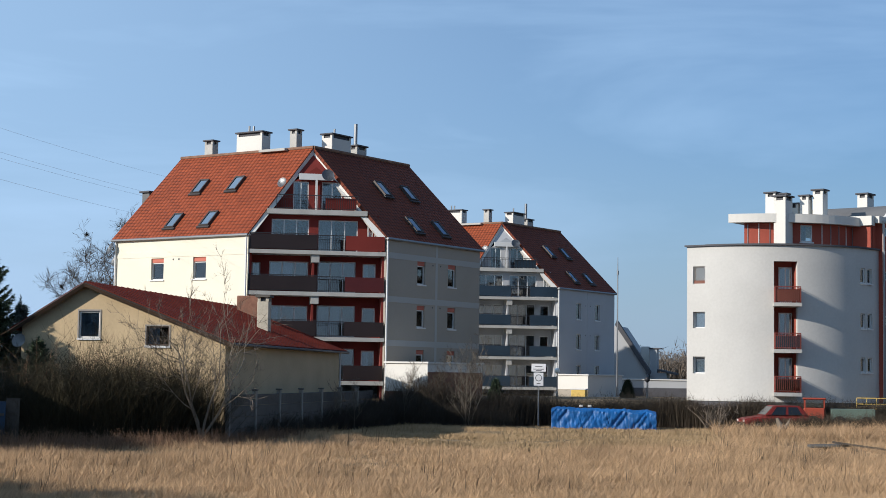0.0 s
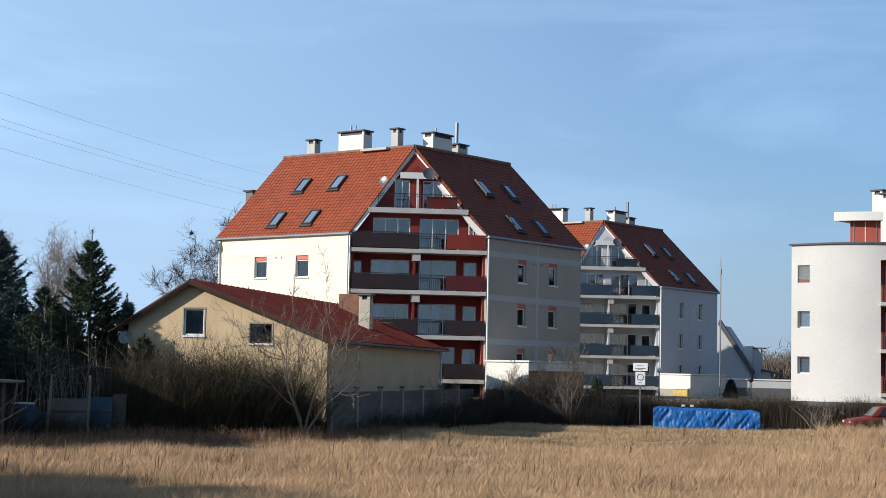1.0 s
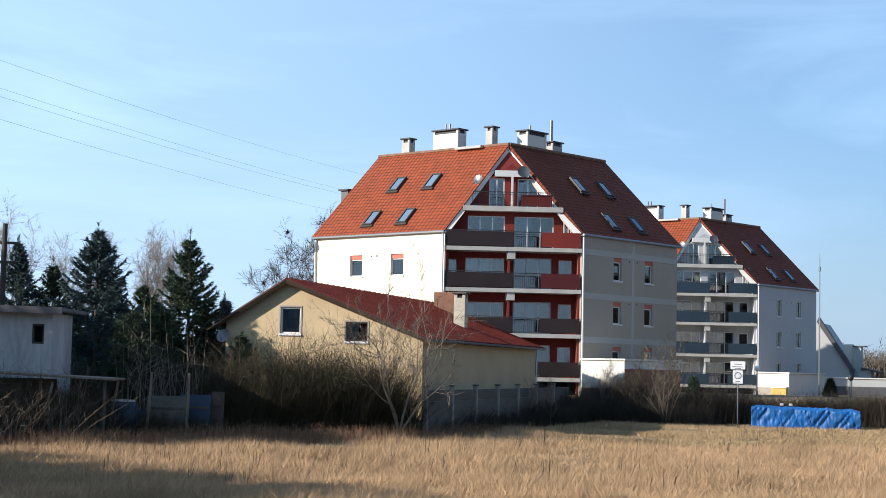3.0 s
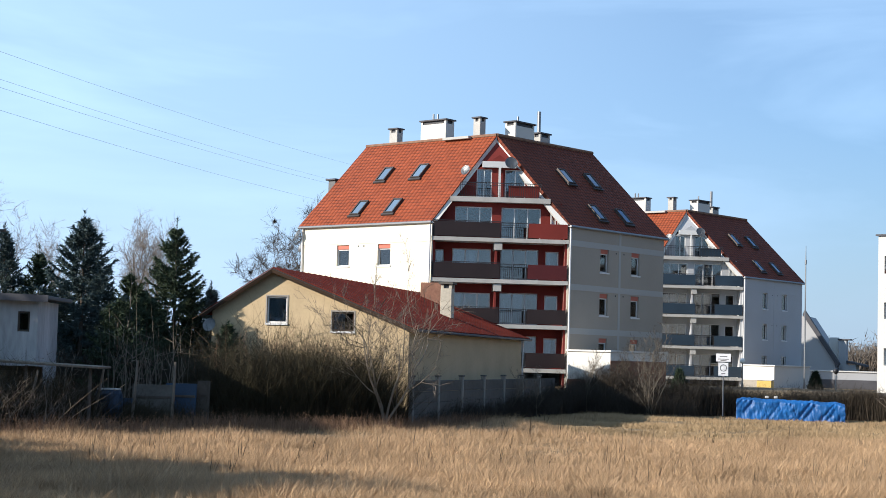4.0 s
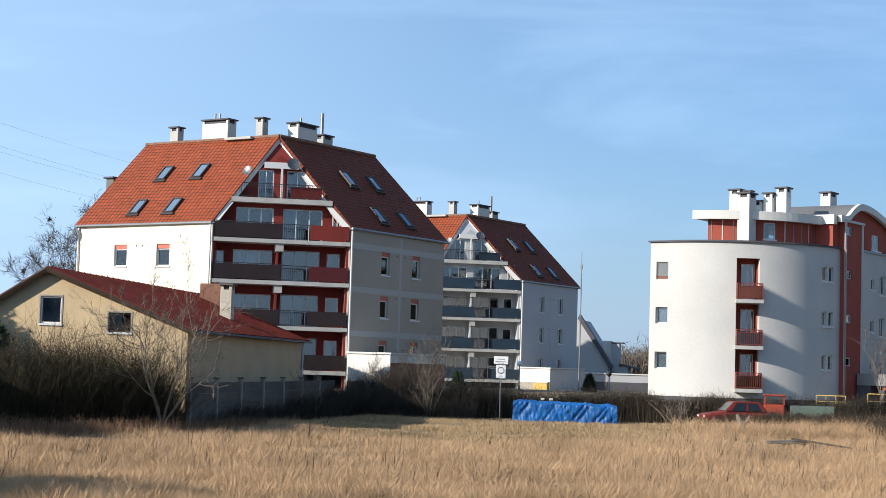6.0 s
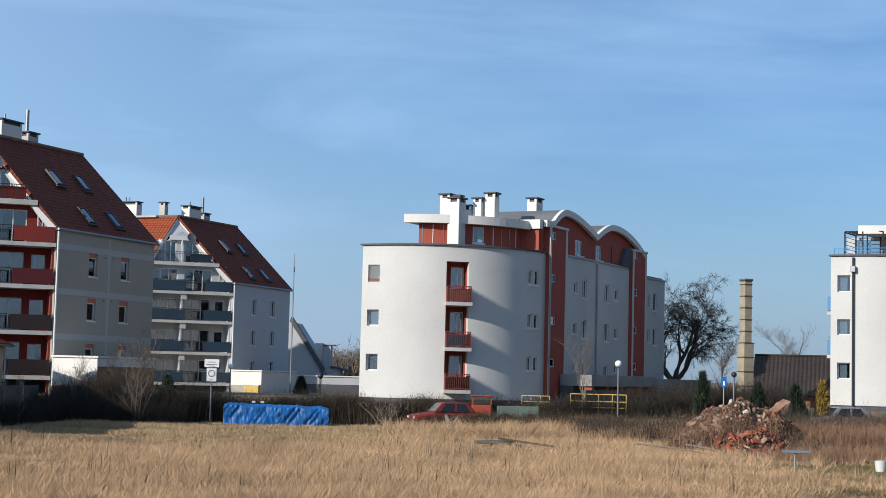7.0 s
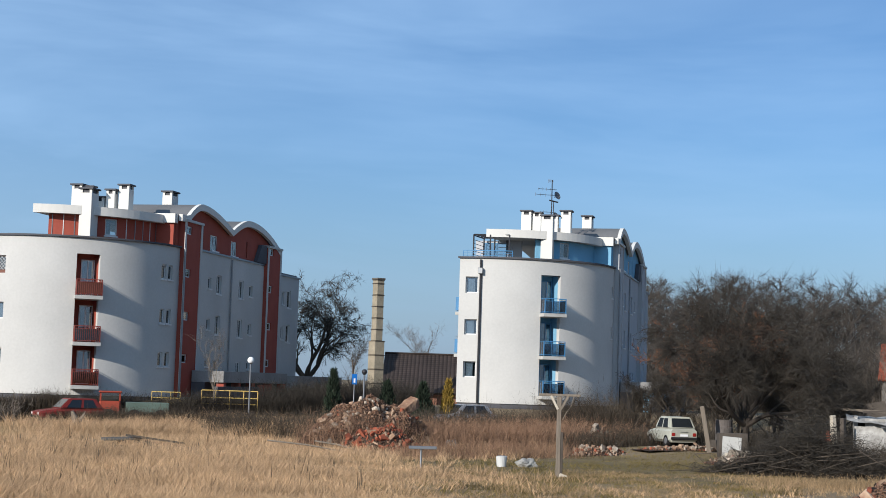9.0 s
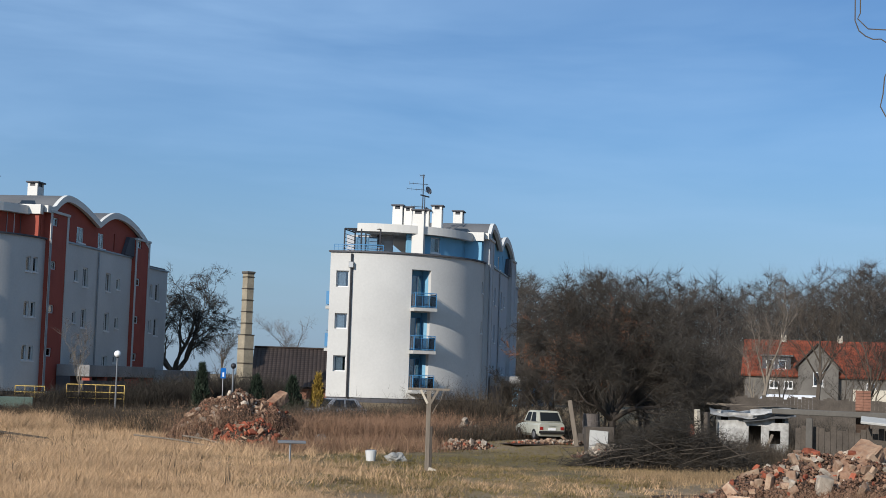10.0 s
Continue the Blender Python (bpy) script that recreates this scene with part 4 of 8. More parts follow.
    # low entrance wing along the side
    part("entrance_canopy", boxes((2.0, 15.0, -2.6, -0.36, 1.0, 1.75), m=pose(ex, ey, 0, 0, 0, 52), bevel=0.02), ENTR, b)
    part("entrance_wall", boxes((2.0, 15.0, -1.3, -0.36, -0.6, 0.996), m=pose(ex, ey, 0, 0, 0, 52)), PLINTH, b)
    for x in (2.2, 5.0, 7.8, 11.4, 14.4):
        part("entrance_pier", boxes((x, x + 0.45, -2.55, -2.0, -1.2, 0.996), m=pose(ex, ey, 0, 0, 0, 52), bevel=0.02), sheet_mat, b)
    part("entrance_base", boxes((0.2, 8.0, -2.9, -2.604, -1.4, 0.75), m=pose(ex, ey, 0, 0, 0, 52)), PLINTH, b)
    part("entrance_door", boxes((8.6, 10.9, -2.9, -2.604, -1.0, 0.9), m=pose(ex, ey, 0, 0, 0, 52)), sheet_mat, b)
    part("entrance_wing", boxes((15.05, 27.0, -3.2, -0.36, -0.6, 1.6), m=pose(ex, ey, 0, 0, 0, 52), bevel=0.02), ENTR, b)
    return b, flat, arc, pr, side, th


RAILG = glass_mat("smoked_balcony_sheet", (0.22, 0.11, 0.09), 0.05)
RAILB = glass_mat("bluish_balcony_sheet", (0.34, 0.44, 0.54), 0.05)


def rail_glass(blue):
    return RAILB if blue else RAILG


WHITED = mat("white_drum_render", (0.5002, 0.492, 0.4633), var=0.10, scale=0.28, fine=7, bump=0.08)
RAILRED = mat("rust_red_rail_paint", (0.1804, 0.041, 0.0287), rough=0.5, var=0.1, bump=0)
RAILBLUE = mat("blue_rail_paint", (0.0656, 0.1968, 0.3772), rough=0.5, var=0.1, bump=0)
drum_block((15.4, 98.9, 1.6), WHITED, BRED, BRED, RAILRED, FRAMEW, "white round-fronted apartment block with brick-red attic and stair bays", False)
blue_block, bflat, barc, bpr, bside, bth = drum_block((45.4, 94.6, 1.8), WHITED, BLUER, BLUER, RAILBLUE, FRAMEB, "white round-fronted apartment block with light blue attic", True)
# terrace pergola, downpipe and aerials of the blue block
def rod(name, p, q, r, parent):
    bm_ = bmesh.new()
    tube(bm_, [p, q], r, 6)
    return part(name, bm_, METALD, parent)


perg = rod("pergola", (*barc(-0.65, 0.7), 11.25), (*barc(2.0, 0.7), 11.25), 0.045, blue_block)
for s in (0.25, 1.5, 2.9):
    for d in (0.7, 3.2):
        p = barc(s - 0.9, d)
        rod("post", (*p, 9.6), (*p, 11.25), 0.05, perg)
for d in (1.5, 2.4, 3.2):
    rod("beam", (*barc(-0.65, d), 11.25), (*barc(2.0, d), 11.25), 0.045, perg)
for s in (-0.65, 0.6, 2.0):
    rod("beam", (*barc(s, 0.7), 11.2), (*barc(s, 3.2), 11.2), 0.045, perg)
for z in (9.9, 10.15, 10.4, 10.65, 10.9):
    rod("rail", (*barc(1.2, 0.7), z), (*barc(2.0, 0.7), z), 0.02, perg)
    rod("rail", (*barc(-0.65, 0.7), z), (*barc(-0.65, 3.2), z), 0.02, perg)
railing(blue_block, barc, -1.2, 2.2, 9.7, 0.1, RAILBLUE, 0.45, 0.3, 0.4, "terrace_railing")
bm = bmesh.new()
tube(bm, [(*barc(0.12, -0.1), 0.0), (*barc(0.12, -0.1), 9.5)], 0.075, 8)
part("downpipe", bm, METALD, blue_block)
part("rain_hopper", boxes((-0.16, 0.16, -0.3, 0.0, 8.55, 8.95), m=pose(*barc(0.12, 0.0), 0, 0, 0, -38), bevel=0.02), METALG, blue_block)
ax_, ay_ = bpr(6.8, 2.2)
bm = bmesh.new()
tube(bm, [(ax_, ay_, 11.6), (ax_, ay_, 15.6)], 0.035, 6)
for z, l in ((15.5, 0.3), (14.9, 1.1), (14.5, 1.3), (13.3, 0.9)):
    tube(bm, [(ax_ - l, ay_, z), (ax_ + 0.35 * l, ay_, z + 0.03)], 0.018, 5)
    for k in range(5):
        q = ax_ - l + 0.3 * l * k
        tube(bm, [(q, ay_ - 0.02, z - 0.12), (q, ay_ + 0.02, z + 0.12)], 0.01, 4)
part("aerial_mast", bm, METALD, blue_block)
dish(blue_block, ax_ + 0.35, ay_ - 0.1, 14.5, 20, 0.3)
dish(blue_block, ax_ + 0.3, ay_ - 0.1, 13.1, 10, 0.22)
bx_, by_ = bpr(8.0, 2.6)
bm = bmesh.new()
tube(bm, [(bx_, by_, 11.6), (bx_, by_, 14.2)], 0.03, 6)
tube(bm, [(bx_ - 0.35, by_, 14.25), (bx_ + 0.35, by_, 14.15)], 0.05, 6)
part("aerial_mast", bm, METALD, blue_block)

# ---- the low house ----
HX, HY, HD = -9.46, 69.36, 82.0
HL = 24.6
house = thing("house", (HX, HY, 0.15), HD, "low tan plastered house with a red sheet roof", "house")
# local: x along the ridge away, y to the left along the gable
ga, ge = 6.4, 9.4
zr_, ze_, zl_ = 6.62, 4.18, 4.75
gp = line_path(0, ge, -90)
hw = [(ge - 6.75, ge - 5.78, 4.22, 5.42), (ge - 3.62, ge - 2.58, 3.92, 4.78)]
bm = sheet(bmesh.new(), gp, 0, ge, -0.6, 3.9, 0.0, 0.3)
part("gable_base_wall", bm, TAN, house)


def htop(s):
    y = ge - s
    return zr_ - (ga - y) * (zr_ - ze_) / ga if y < ga else zr_ - (y - ga) * (zr_ - zl_) / (ge - ga)


bm = bmesh.new()
cols = sorted({ge * i / 20 for i in range(21)} | {ge - ga} | {h[0] for h in hw} | {h[1] for h in hw})
for s0, s1 in zip(cols, cols[1:]):
    mid = (s0 + s1) / 2
    spans = [(3.9, None)]
    for h in hw:
        if h[0] < mid < h[1]:
            spans = [(3.9, h[2]), (h[3], None)]
    for za, zb in spans:
        ta, tb = (zb, zb) if zb else (htop(s0), htop(s1))
        q = [[bm.verts.new((*gp(s, d), z)) for s, z in ((s0, za), (s1, za), (s1, tb), (s0, ta))] for d in (0.0, 0.3)]
        bm.faces.new(q[0]), bm.faces.new(q[1][::-1])
        for i in range(4):
            k = (i + 1) % 4
            bm.faces.new((q[0][i], q[1][i], q[1][k], q[0][k]))
bmesh.ops.remove_doubles(bm, verts=bm.verts[:], dist=0.002)
part("gable_wall", bm, TAN, house)
SURR = mat("grey_window_surround", (0.30, 0.28, 0.25), var=0.15, bump=0.1)
FRAMEBR = mat("brown_window_frame", (0.0574, 0.0369, 0.0246), rough=0.5)
for i, h in enumerate(hw):
    window(house, gp, *h, 1, 0.06, frame_mat=FRAMEW if i == 0 else FRAMEBR, curtain=0.55 if i else 1.0, sill=True)
    s0, s1, z0, z1 = h
    part("window_surround", sheet(bmesh.new(), gp, s0 - 0.06, s1 + 0.06, z0 - 0.05, z1 + 0.07, -0.025, 0.004, [h]), SURR, house)
part("side_wall", strip(line_path(0, 0, 0), 0.31, HL, -0.6, ze_ - 0.02, 0.0, 0.3), TAN, house)
part("back_wall", boxes((0.31, HL, ge - 0.3, ge, -0.6, zl_ - 0.05), (HL - 0.3, HL, 0.31, ge - 0.31, -0.6, ze_)), TAN, house)
ov = 0.35
kk = (zr_ - ze_) / ga
part("roof_slope", slab_roof([(-ov, -0.45, ze_ - 0.45 * kk + 0.12), (HL + ov, -0.45, ze_ - 0.45 * kk + 0.12), (HL + ov, ga, zr_ + 0.12), (-ov, ga, zr_ + 0.12)], (1, 0, 0), 0.12), SHEETR, house)
k2 = (zr_ - zl_) / (ge - ga)
part("roof_slope", slab_roof([(HL + ov, ga, zr_ + 0.12), (HL + ov, ge + 0.4, zl_ - 0.4 * k2 + 0.12), (-ov, ge + 0.4, zl_ - 0.4 * k2 + 0.12), (-ov, ga, zr_ + 0.12)][::-1][::-1], (1, 0, 0), 0.12), SHEETR, house)
for i in range(30):
    x = 0.2 + i * 0.84
    bm = bmesh.new()
    tube(bm, [(x, -0.44, ze_ - 0.45 * kk + 0.13), (x, ga, zr_ + 0.13)], 0.022, 4)
    part("roof_seam", bm, SHEETR, house)
for pts in ([(-ov - 0.02, -0.46, ze_ - 0.45 * kk - 0.04), (-ov - 0.02, ga, zr_ - 0.02)], [(-ov - 0.02, ge + 0.41, zl_ - 0.4 * k2 - 0.04), (-ov - 0.02, ga, zr_ - 0.02)]):
    bm = bmesh.new()
    tube(bm, [Vector(p) for p in pts], 0.11, 4)
    part("barge_board", bm, FRAMEBR, house)
bm = bmesh.new()
tube(bm, [(-ov, -0.5, ze_ - 0.17), (HL + ov, -0.5, ze_ - 0.17)], 0.07, 8)
part("gutter", bm, METALD, house)
bm = bmesh.new()
tube(bm, [(HL - 0.1, -0.1, -0.5), (HL - 0.1, -0.1, ze_ - 0.2)], 0.05, 8)
part("downpipe", bm, FRAMEW, house)
PLASTER = mat("weathered_cream_plaster", (0.451, 0.41, 0.328), var=0.2, scale=2, fine=8, bump=0.3)
chimney(house, 14.6, 2.05, 4.6, 6.55, 0.62, 0.62, 0, PLASTER, DCONC)
dish(house, *gp(0.15, -0.65), 4.05, -95, 0.32)
part("brick_stack", boxes((21.6, 22.4, 3.9, 5.5, 4.8, 7.2), bevel=0.03), BRICK, house, "broad brown brick chimney")


# ---- plants and small things ----
def at(az, d, z=None):
    x, y = d * math.sin(radians(az)), d * math.cos(radians(az))
    return Vector((x, y, gz(x, y) if z is None else z))


def fast(name, verts, tris, material, parent=None, label="", category="", kind=""):
    me = bpy.data.meshes.new(name)
    v = np.asarray(verts, np.float32).reshape(-1, 3)
    f = np.asarray(tris, np.int32).reshape(-1, 3)
    me.vertices.add(len(v))
    me.vertices.foreach_set("co", v.ravel())
    me.loops.add(f.size)
    me.loops.foreach_set("vertex_index", f.ravel())
    me.polygons.add(len(f))
    me.polygons.foreach_set("loop_start", np.arange(0, f.size, 3, dtype=np.int32))
    me.update(calc_edges=True)
    me.materials.append(material)
    ob = new(name, me)
    ob.parent = parent
    return tagged(ob, label, category, "", kind)


def spikes(base, tip, width, rng):
    """Thin tapering blades from base to tip (n x 3 arrays), each one triangle."""
    n = len(base)
    d = tip - base
    side = np.cross(d, rng.normal(size=(n, 3)))
    side /= np.linalg.norm(side, axis=1, keepdims=True) + 1e-9
    w = np.asarray(width).reshape(-1, 1) * 0.5
    v = np.stack([base - side * w, base + side * w, tip], 1)
    return v.reshape(-1, 3), np.arange(3 * n).reshape(-1, 3)


def bent(base, mid, tip, width, rng):
    """Thin bent stems: two quads' worth of taper, three triangles."""
    n = len(base)
    side = np.cross(tip - base, rng.normal(size=(n, 3)))
    side /= np.linalg.norm(side, axis=1, keepdims=True) + 1e-9
    w = np.asarray(width).reshape(-1, 1) * 0.5
    v = np.stack([base - side * w, base + side * w, mid - side * w * 0.7, mid + side * w * 0.7, tip], 1).reshape(-1, 3)
    k = np.arange(n)[:, None] * 5
    f = np.concatenate([k + [0, 1, 3], k + [0, 3, 2], k + [2, 3, 4]], 0)
    return v, f


BARK = mat("grey_brown_bark", (0.082, 0.0656, 0.0492), var=0.3, scale=3, fine=20, bump=0.5, stretch=(1, 1, 0.3))
BARKP = mat("pale_bark", (0.1804, 0.1517, 0.1148), var=0.3, scale=3, fine=20, bump=0.4, stretch=(1, 1, 0.3))
TWIG = mat("dark_twigs", (0.035, 0.0295, 0.0225), var=0.25, bump=0, island=0.35)
TWIGB = mat("brown_twigs", (0.056, 0.043, 0.029), var=0.25, bump=0, island=0.4)
TWIGR = mat("russet_twigs", (0.205, 0.123, 0.0738), var=0.25, bump=0, island=0.4)
TWIGG = mat("pale_grey_twigs", (0.1394, 0.1148, 0.0902), var=0.2, bump=0, island=0.3)
DBARK = mat("damp_dark_bark", (0.035, 0.028, 0.022), var=0.3, scale=3, fine=20, bump=0.5, stretch=(1, 1, 0.3))
BIRCH = mat("hazy_beige_birch_twigs", (0.24, 0.21, 0.185), var=0.2, bump=0, island=0.25)
OLIVE = mat("olive_brown_twigs", (0.038, 0.032, 0.0165), var=0.3, bump=0, island=0.45)
RUSTL = mat("withered_russet_leaves", (0.135, 0.06, 0.03), var=0.3, bump=0, island=0.4)
NEEDLE = mat("spruce_needles", (0.046, 0.066, 0.036), var=0.3, scale=1, bump=0, island=0.45)
NEEDLEB = mat("blue_spruce_needles", (0.062, 0.088, 0.082), var=0.3, scale=1, bump=0, island=0.45)
STRAW = mat("dry_straw_grass", (0.40, 0.268, 0.148), rough=0.7, var=0.34, scale=0.25, fine=2.0, bump=0, island=0.45)
STRAWS = mat("short_faded_grass", (0.345, 0.245, 0.132), rough=0.8, var=0.3, scale=0.2, fine=2.0, bump=0, island=0.3)
TRAMP = mat("trampled_brown_grass", (0.25, 0.172, 0.09), rough=0.8, var=0.45, scale=0.35, fine=2.0, bump=0, island=0.4)
TURF = mat("green_turf", (0.122, 0.092, 0.026), rough=0.8, var=0.6, scale=0.4, bump=0, island=0.4)


def bare_tree(name, p, height, spread, seed, label, bark=BARK, twig=TWIG, stems=1, twigs=900, clumps=0, radius=None, lean=0.0, category="tree", bare=0.22, droop=0.0, thick=0.014):
    rnd = random.Random(seed)
    rng = np.random.default_rng(seed)
    t = thing(name, tuple(p), 0, label, category)
    bm = bmesh.new()
    tips = []

    def grow(q, d, length, r, level):
        pts, rad_ = [q.copy()], [r]
        k = 4
        for i in range(k):
            d = (d + Vector((rnd.gauss(0, 0.13), rnd.gauss(0, 0.13), rnd.gauss(0.05, 0.08) - droop * level * 0.05))).normalized()
            q = q + d * (length / k)
            pts.append(q.copy())
            rad_.append(r * (1 - 0.75 * (i + 1) / k))
        tube(bm, pts, rad_, 6 if level < 2 else 4, cap=False)
        for i in range(1, k + 1):
            tips.append((pts[i].copy(), d.copy(), length))
        if level < 3:
            n = rnd.randint(3, 4) if level else rnd.randint(5, 7)
            for i in range(n):
                f = bare + (1 - bare) * (i + rnd.random()) / n if level == 0 else 0.25 + 0.75 * (i + rnd.random()) / n
                f = min(f, 0.999)
                j = min(k - 1, int(f * k))
                o = pts[j].lerp(pts[j + 1], f * k - j)
                a = rnd.random() * math.tau
                out = Vector((math.cos(a), math.sin(a), 0))
                nd = (d * 0.55 + out * (0.75 * spread) + Vector((0, 0, 0.35))).normalized()
                grow(o, nd, length * rnd.uniform(0.42, 0.66), max(0.008, rad_[j] * 0.55), level + 1)

    for s in range(stems):
        a = rnd.random() * math.tau
        d = Vector((math.cos(a) * 0.28 * (stems > 1) + lean, math.sin(a) * 0.28 * (stems > 1), 1)).normalized()
        grow(Vector((math.cos(a) * 0.15 * (stems > 1), math.sin(a) * 0.15 * (stems > 1), -0.1)), d, height * (0.62 if stems == 1 else rnd.uniform(0.6, 0.85)), radius or height * 0.022 / (stems ** 0.5), 0)
    part("trunk", bm, bark, t)
    idx = rng.integers(len(tips) // 6, len(tips), twigs)
    o = np.array([tips[i][0] for i in idx])
    dd = np.array([tips[i][1] for i in idx])
    ln = height * rng.uniform(0.05, 0.13, (twigs, 1))
    w1 = dd * 0.6 + rng.normal(size=(twigs, 3)) * 0.55 + [0, 0, 0.25 - droop]
    mid = o + w1 / np.linalg.norm(w1, axis=1, keepdims=True) * ln * 0.55
    w2 = w1 + rng.normal(size=(twigs, 3)) * 0.4 + [0, 0, 0.3 - droop]
    tip = mid + w2 / np.linalg.norm(w2, axis=1, keepdims=True) * ln * 0.6
    v, f = bent(o, mid, tip, np.full(twigs, thick), rng)
    m2 = np.repeat(mid, 3, 0)
    w3 = np.repeat(w2, 3, 0) + rng.normal(size=(twigs * 3, 3)) * 0.7
    v2, f2 = spikes(m2, m2 + w3 / np.linalg.norm(w3, axis=1, keepdims=True) * np.repeat(ln, 3, 0) * 0.5, np.full(twigs * 3, thick * 0.7), rng)
    fast("crown", np.concatenate([v, v2]), np.concatenate([f, f2 + len(v)]), twig, t)
    for i in range(clumps):
        c = np.array(tips[rnd.randrange(len(tips) // 3, len(tips))][0])
        n = 160
        u = rng.normal(size=(n, 3))
        u /= np.linalg.norm(u, axis=1, keepdims=True)
        v, f = spikes(np.repeat(c[None], n, 0), c + u * rng.uniform(0.2, 0.42, (n, 1)), np.full(n, 0.03), rng)
        fast("mistletoe_clump", v, f, TWIG, t)
    return t


def limb_tree(name, p, height, seed, label, bark=BARK, twig=TWIG, fork=0.25, limbs=3, radius=0.2, angle=0.5, twigs=2500, thick=0.03, droop=0.0, clumps=0, lean=(0.0, 0.0), levels=4, twig_len=0.07):
    """A leafless tree: a trunk that forks into bending limbs, which branch again and again into twigs."""
    rnd = random.Random(seed)
    rng = np.random.default_rng(seed)
    t = thing(name, tuple(p), 0, label, "tree")
    bm = bmesh.new()
    tips = []

    def grow(q, d, length, r, level):
        k = 6 if level < 2 else 4
        pts, rad_, ds = [q.copy()], [r], [d.copy()]
        for i in range(k):
            up = (0.13 if level < 2 else 0.05) - droop * (0.12 * level * i / k)
            d = (d + Vector((rnd.gauss(0, 0.15), rnd.gauss(0, 0.15), rnd.gauss(up, 0.12)))).normalized()
            q = q + d * (length / k)
            pts.append(q.copy()), ds.append(d.copy())
            rad_.append(max(thick * 0.3, r * (1 - 0.7 * (i + 1) / k)))
        tube(bm, pts, rad_, 7 if level < 2 else 4, cap=False)
        if level >= 2:
            for i in range(1, k + 1):
                tips.append((pts[i].copy(), ds[i].copy()))
        if level < levels:
            n = (5, 4, 4, 3)[min(level, 3)]
            for i in range(n):
                f = min(0.999, 0.3 + 0.7 * (i + rnd.random()) / n)
                j = int(f * k)
                o = pts[j].lerp(pts[j + 1], f * k - j)
                ax = ds[j].cross(Vector((rnd.gauss(0, 1), rnd.gauss(0, 1), rnd.gauss(0, 1)))).normalized()
                nd = Matrix.Rotation(rnd.uniform(0.55, 1.05), 3, ax) @ ds[j]
                grow(o, nd, length * rnd.uniform(0.42, 0.62), rad_[j] * rnd.uniform(0.5, 0.68), level + 1)

    top = Vector((lean[0] * height * fork, lean[1] * height * fork, height * fork))
    tube(bm, [(0, 0, -0.2), top * 0.5 + Vector((rnd.gauss(0, 0.05), 0, 0)), top], [radius * 1.25, radius, radius * 0.9], 9, cap=False)
    a0 = rnd.random() * math.tau
    for i in range(limbs):
        a = a0 + math.tau * i / limbs + rnd.gauss(0, 0.25)
        s = angle * rnd.uniform(0.6, 1.25)
        d = Vector((math.cos(a) * math.sin(s) + lean[0], math.sin(a) * math.sin(s) + lean[1], math.cos(s)))
        grow(top - Vector((0, 0, 0.1 * i * fork)), d.normalized(), height * (1 - fork) * rnd.uniform(0.62, 0.82), radius * 0.68, 0)
    part("trunk", bm, bark, t)
    idx = rng.integers(0, len(tips), twigs)
    o = np.array([tips[i][0] for i in idx])
    dd = np.array([tips[i][1] for i in idx])
    ln = height * twig_len * rng.uniform(0.5, 1.2, (twigs, 1))
    w1 = dd * 0.9 + rng.normal(size=(twigs, 3)) * 0.45 + [0, 0, 0.15 - droop]
    mid = o + w1 / np.linalg.norm(w1, axis=1, keepdims=True) * ln * 0.55
    w2 = w1 + rng.normal(size=(twigs, 3)) * 0.35 + [0, 0, 0.2 - droop]
    tip = mid + w2 / np.linalg.norm(w2, axis=1, keepdims=True) * ln * 0.6
    v, f = bent(o, mid, tip, np.full(twigs, thick), rng)
    m2 = np.repeat(mid, 3, 0)
    w3 = np.repeat(w2, 3, 0) + rng.normal(size=(twigs * 3, 3)) * 0.6
    v2, f2 = spikes(m2, m2 + w3 / np.linalg.norm(w3, axis=1, keepdims=True) * np.repeat(ln, 3, 0) * 0.55, np.full(twigs * 3, thick * 0.7), rng)
    fast("crown", np.concatenate([v, v2]), np.concatenate([f, f2 + len(v)]), twig, t)
    for i in range(clumps):
        c = np.array(tips[rnd.randrange(len(tips))][0])
        n = 160
        u = rng.normal(size=(n, 3))
        u /= np.linalg.norm(u, axis=1, keepdims=True)
        v, f = spikes(np.repeat(c[None], n, 0), c + u * rng.uniform(0.15, 0.36, (n, 1)), np.full(n, 0.03), rng)
        fast("mistletoe_clump", v, f, TWIG, t)
    return t


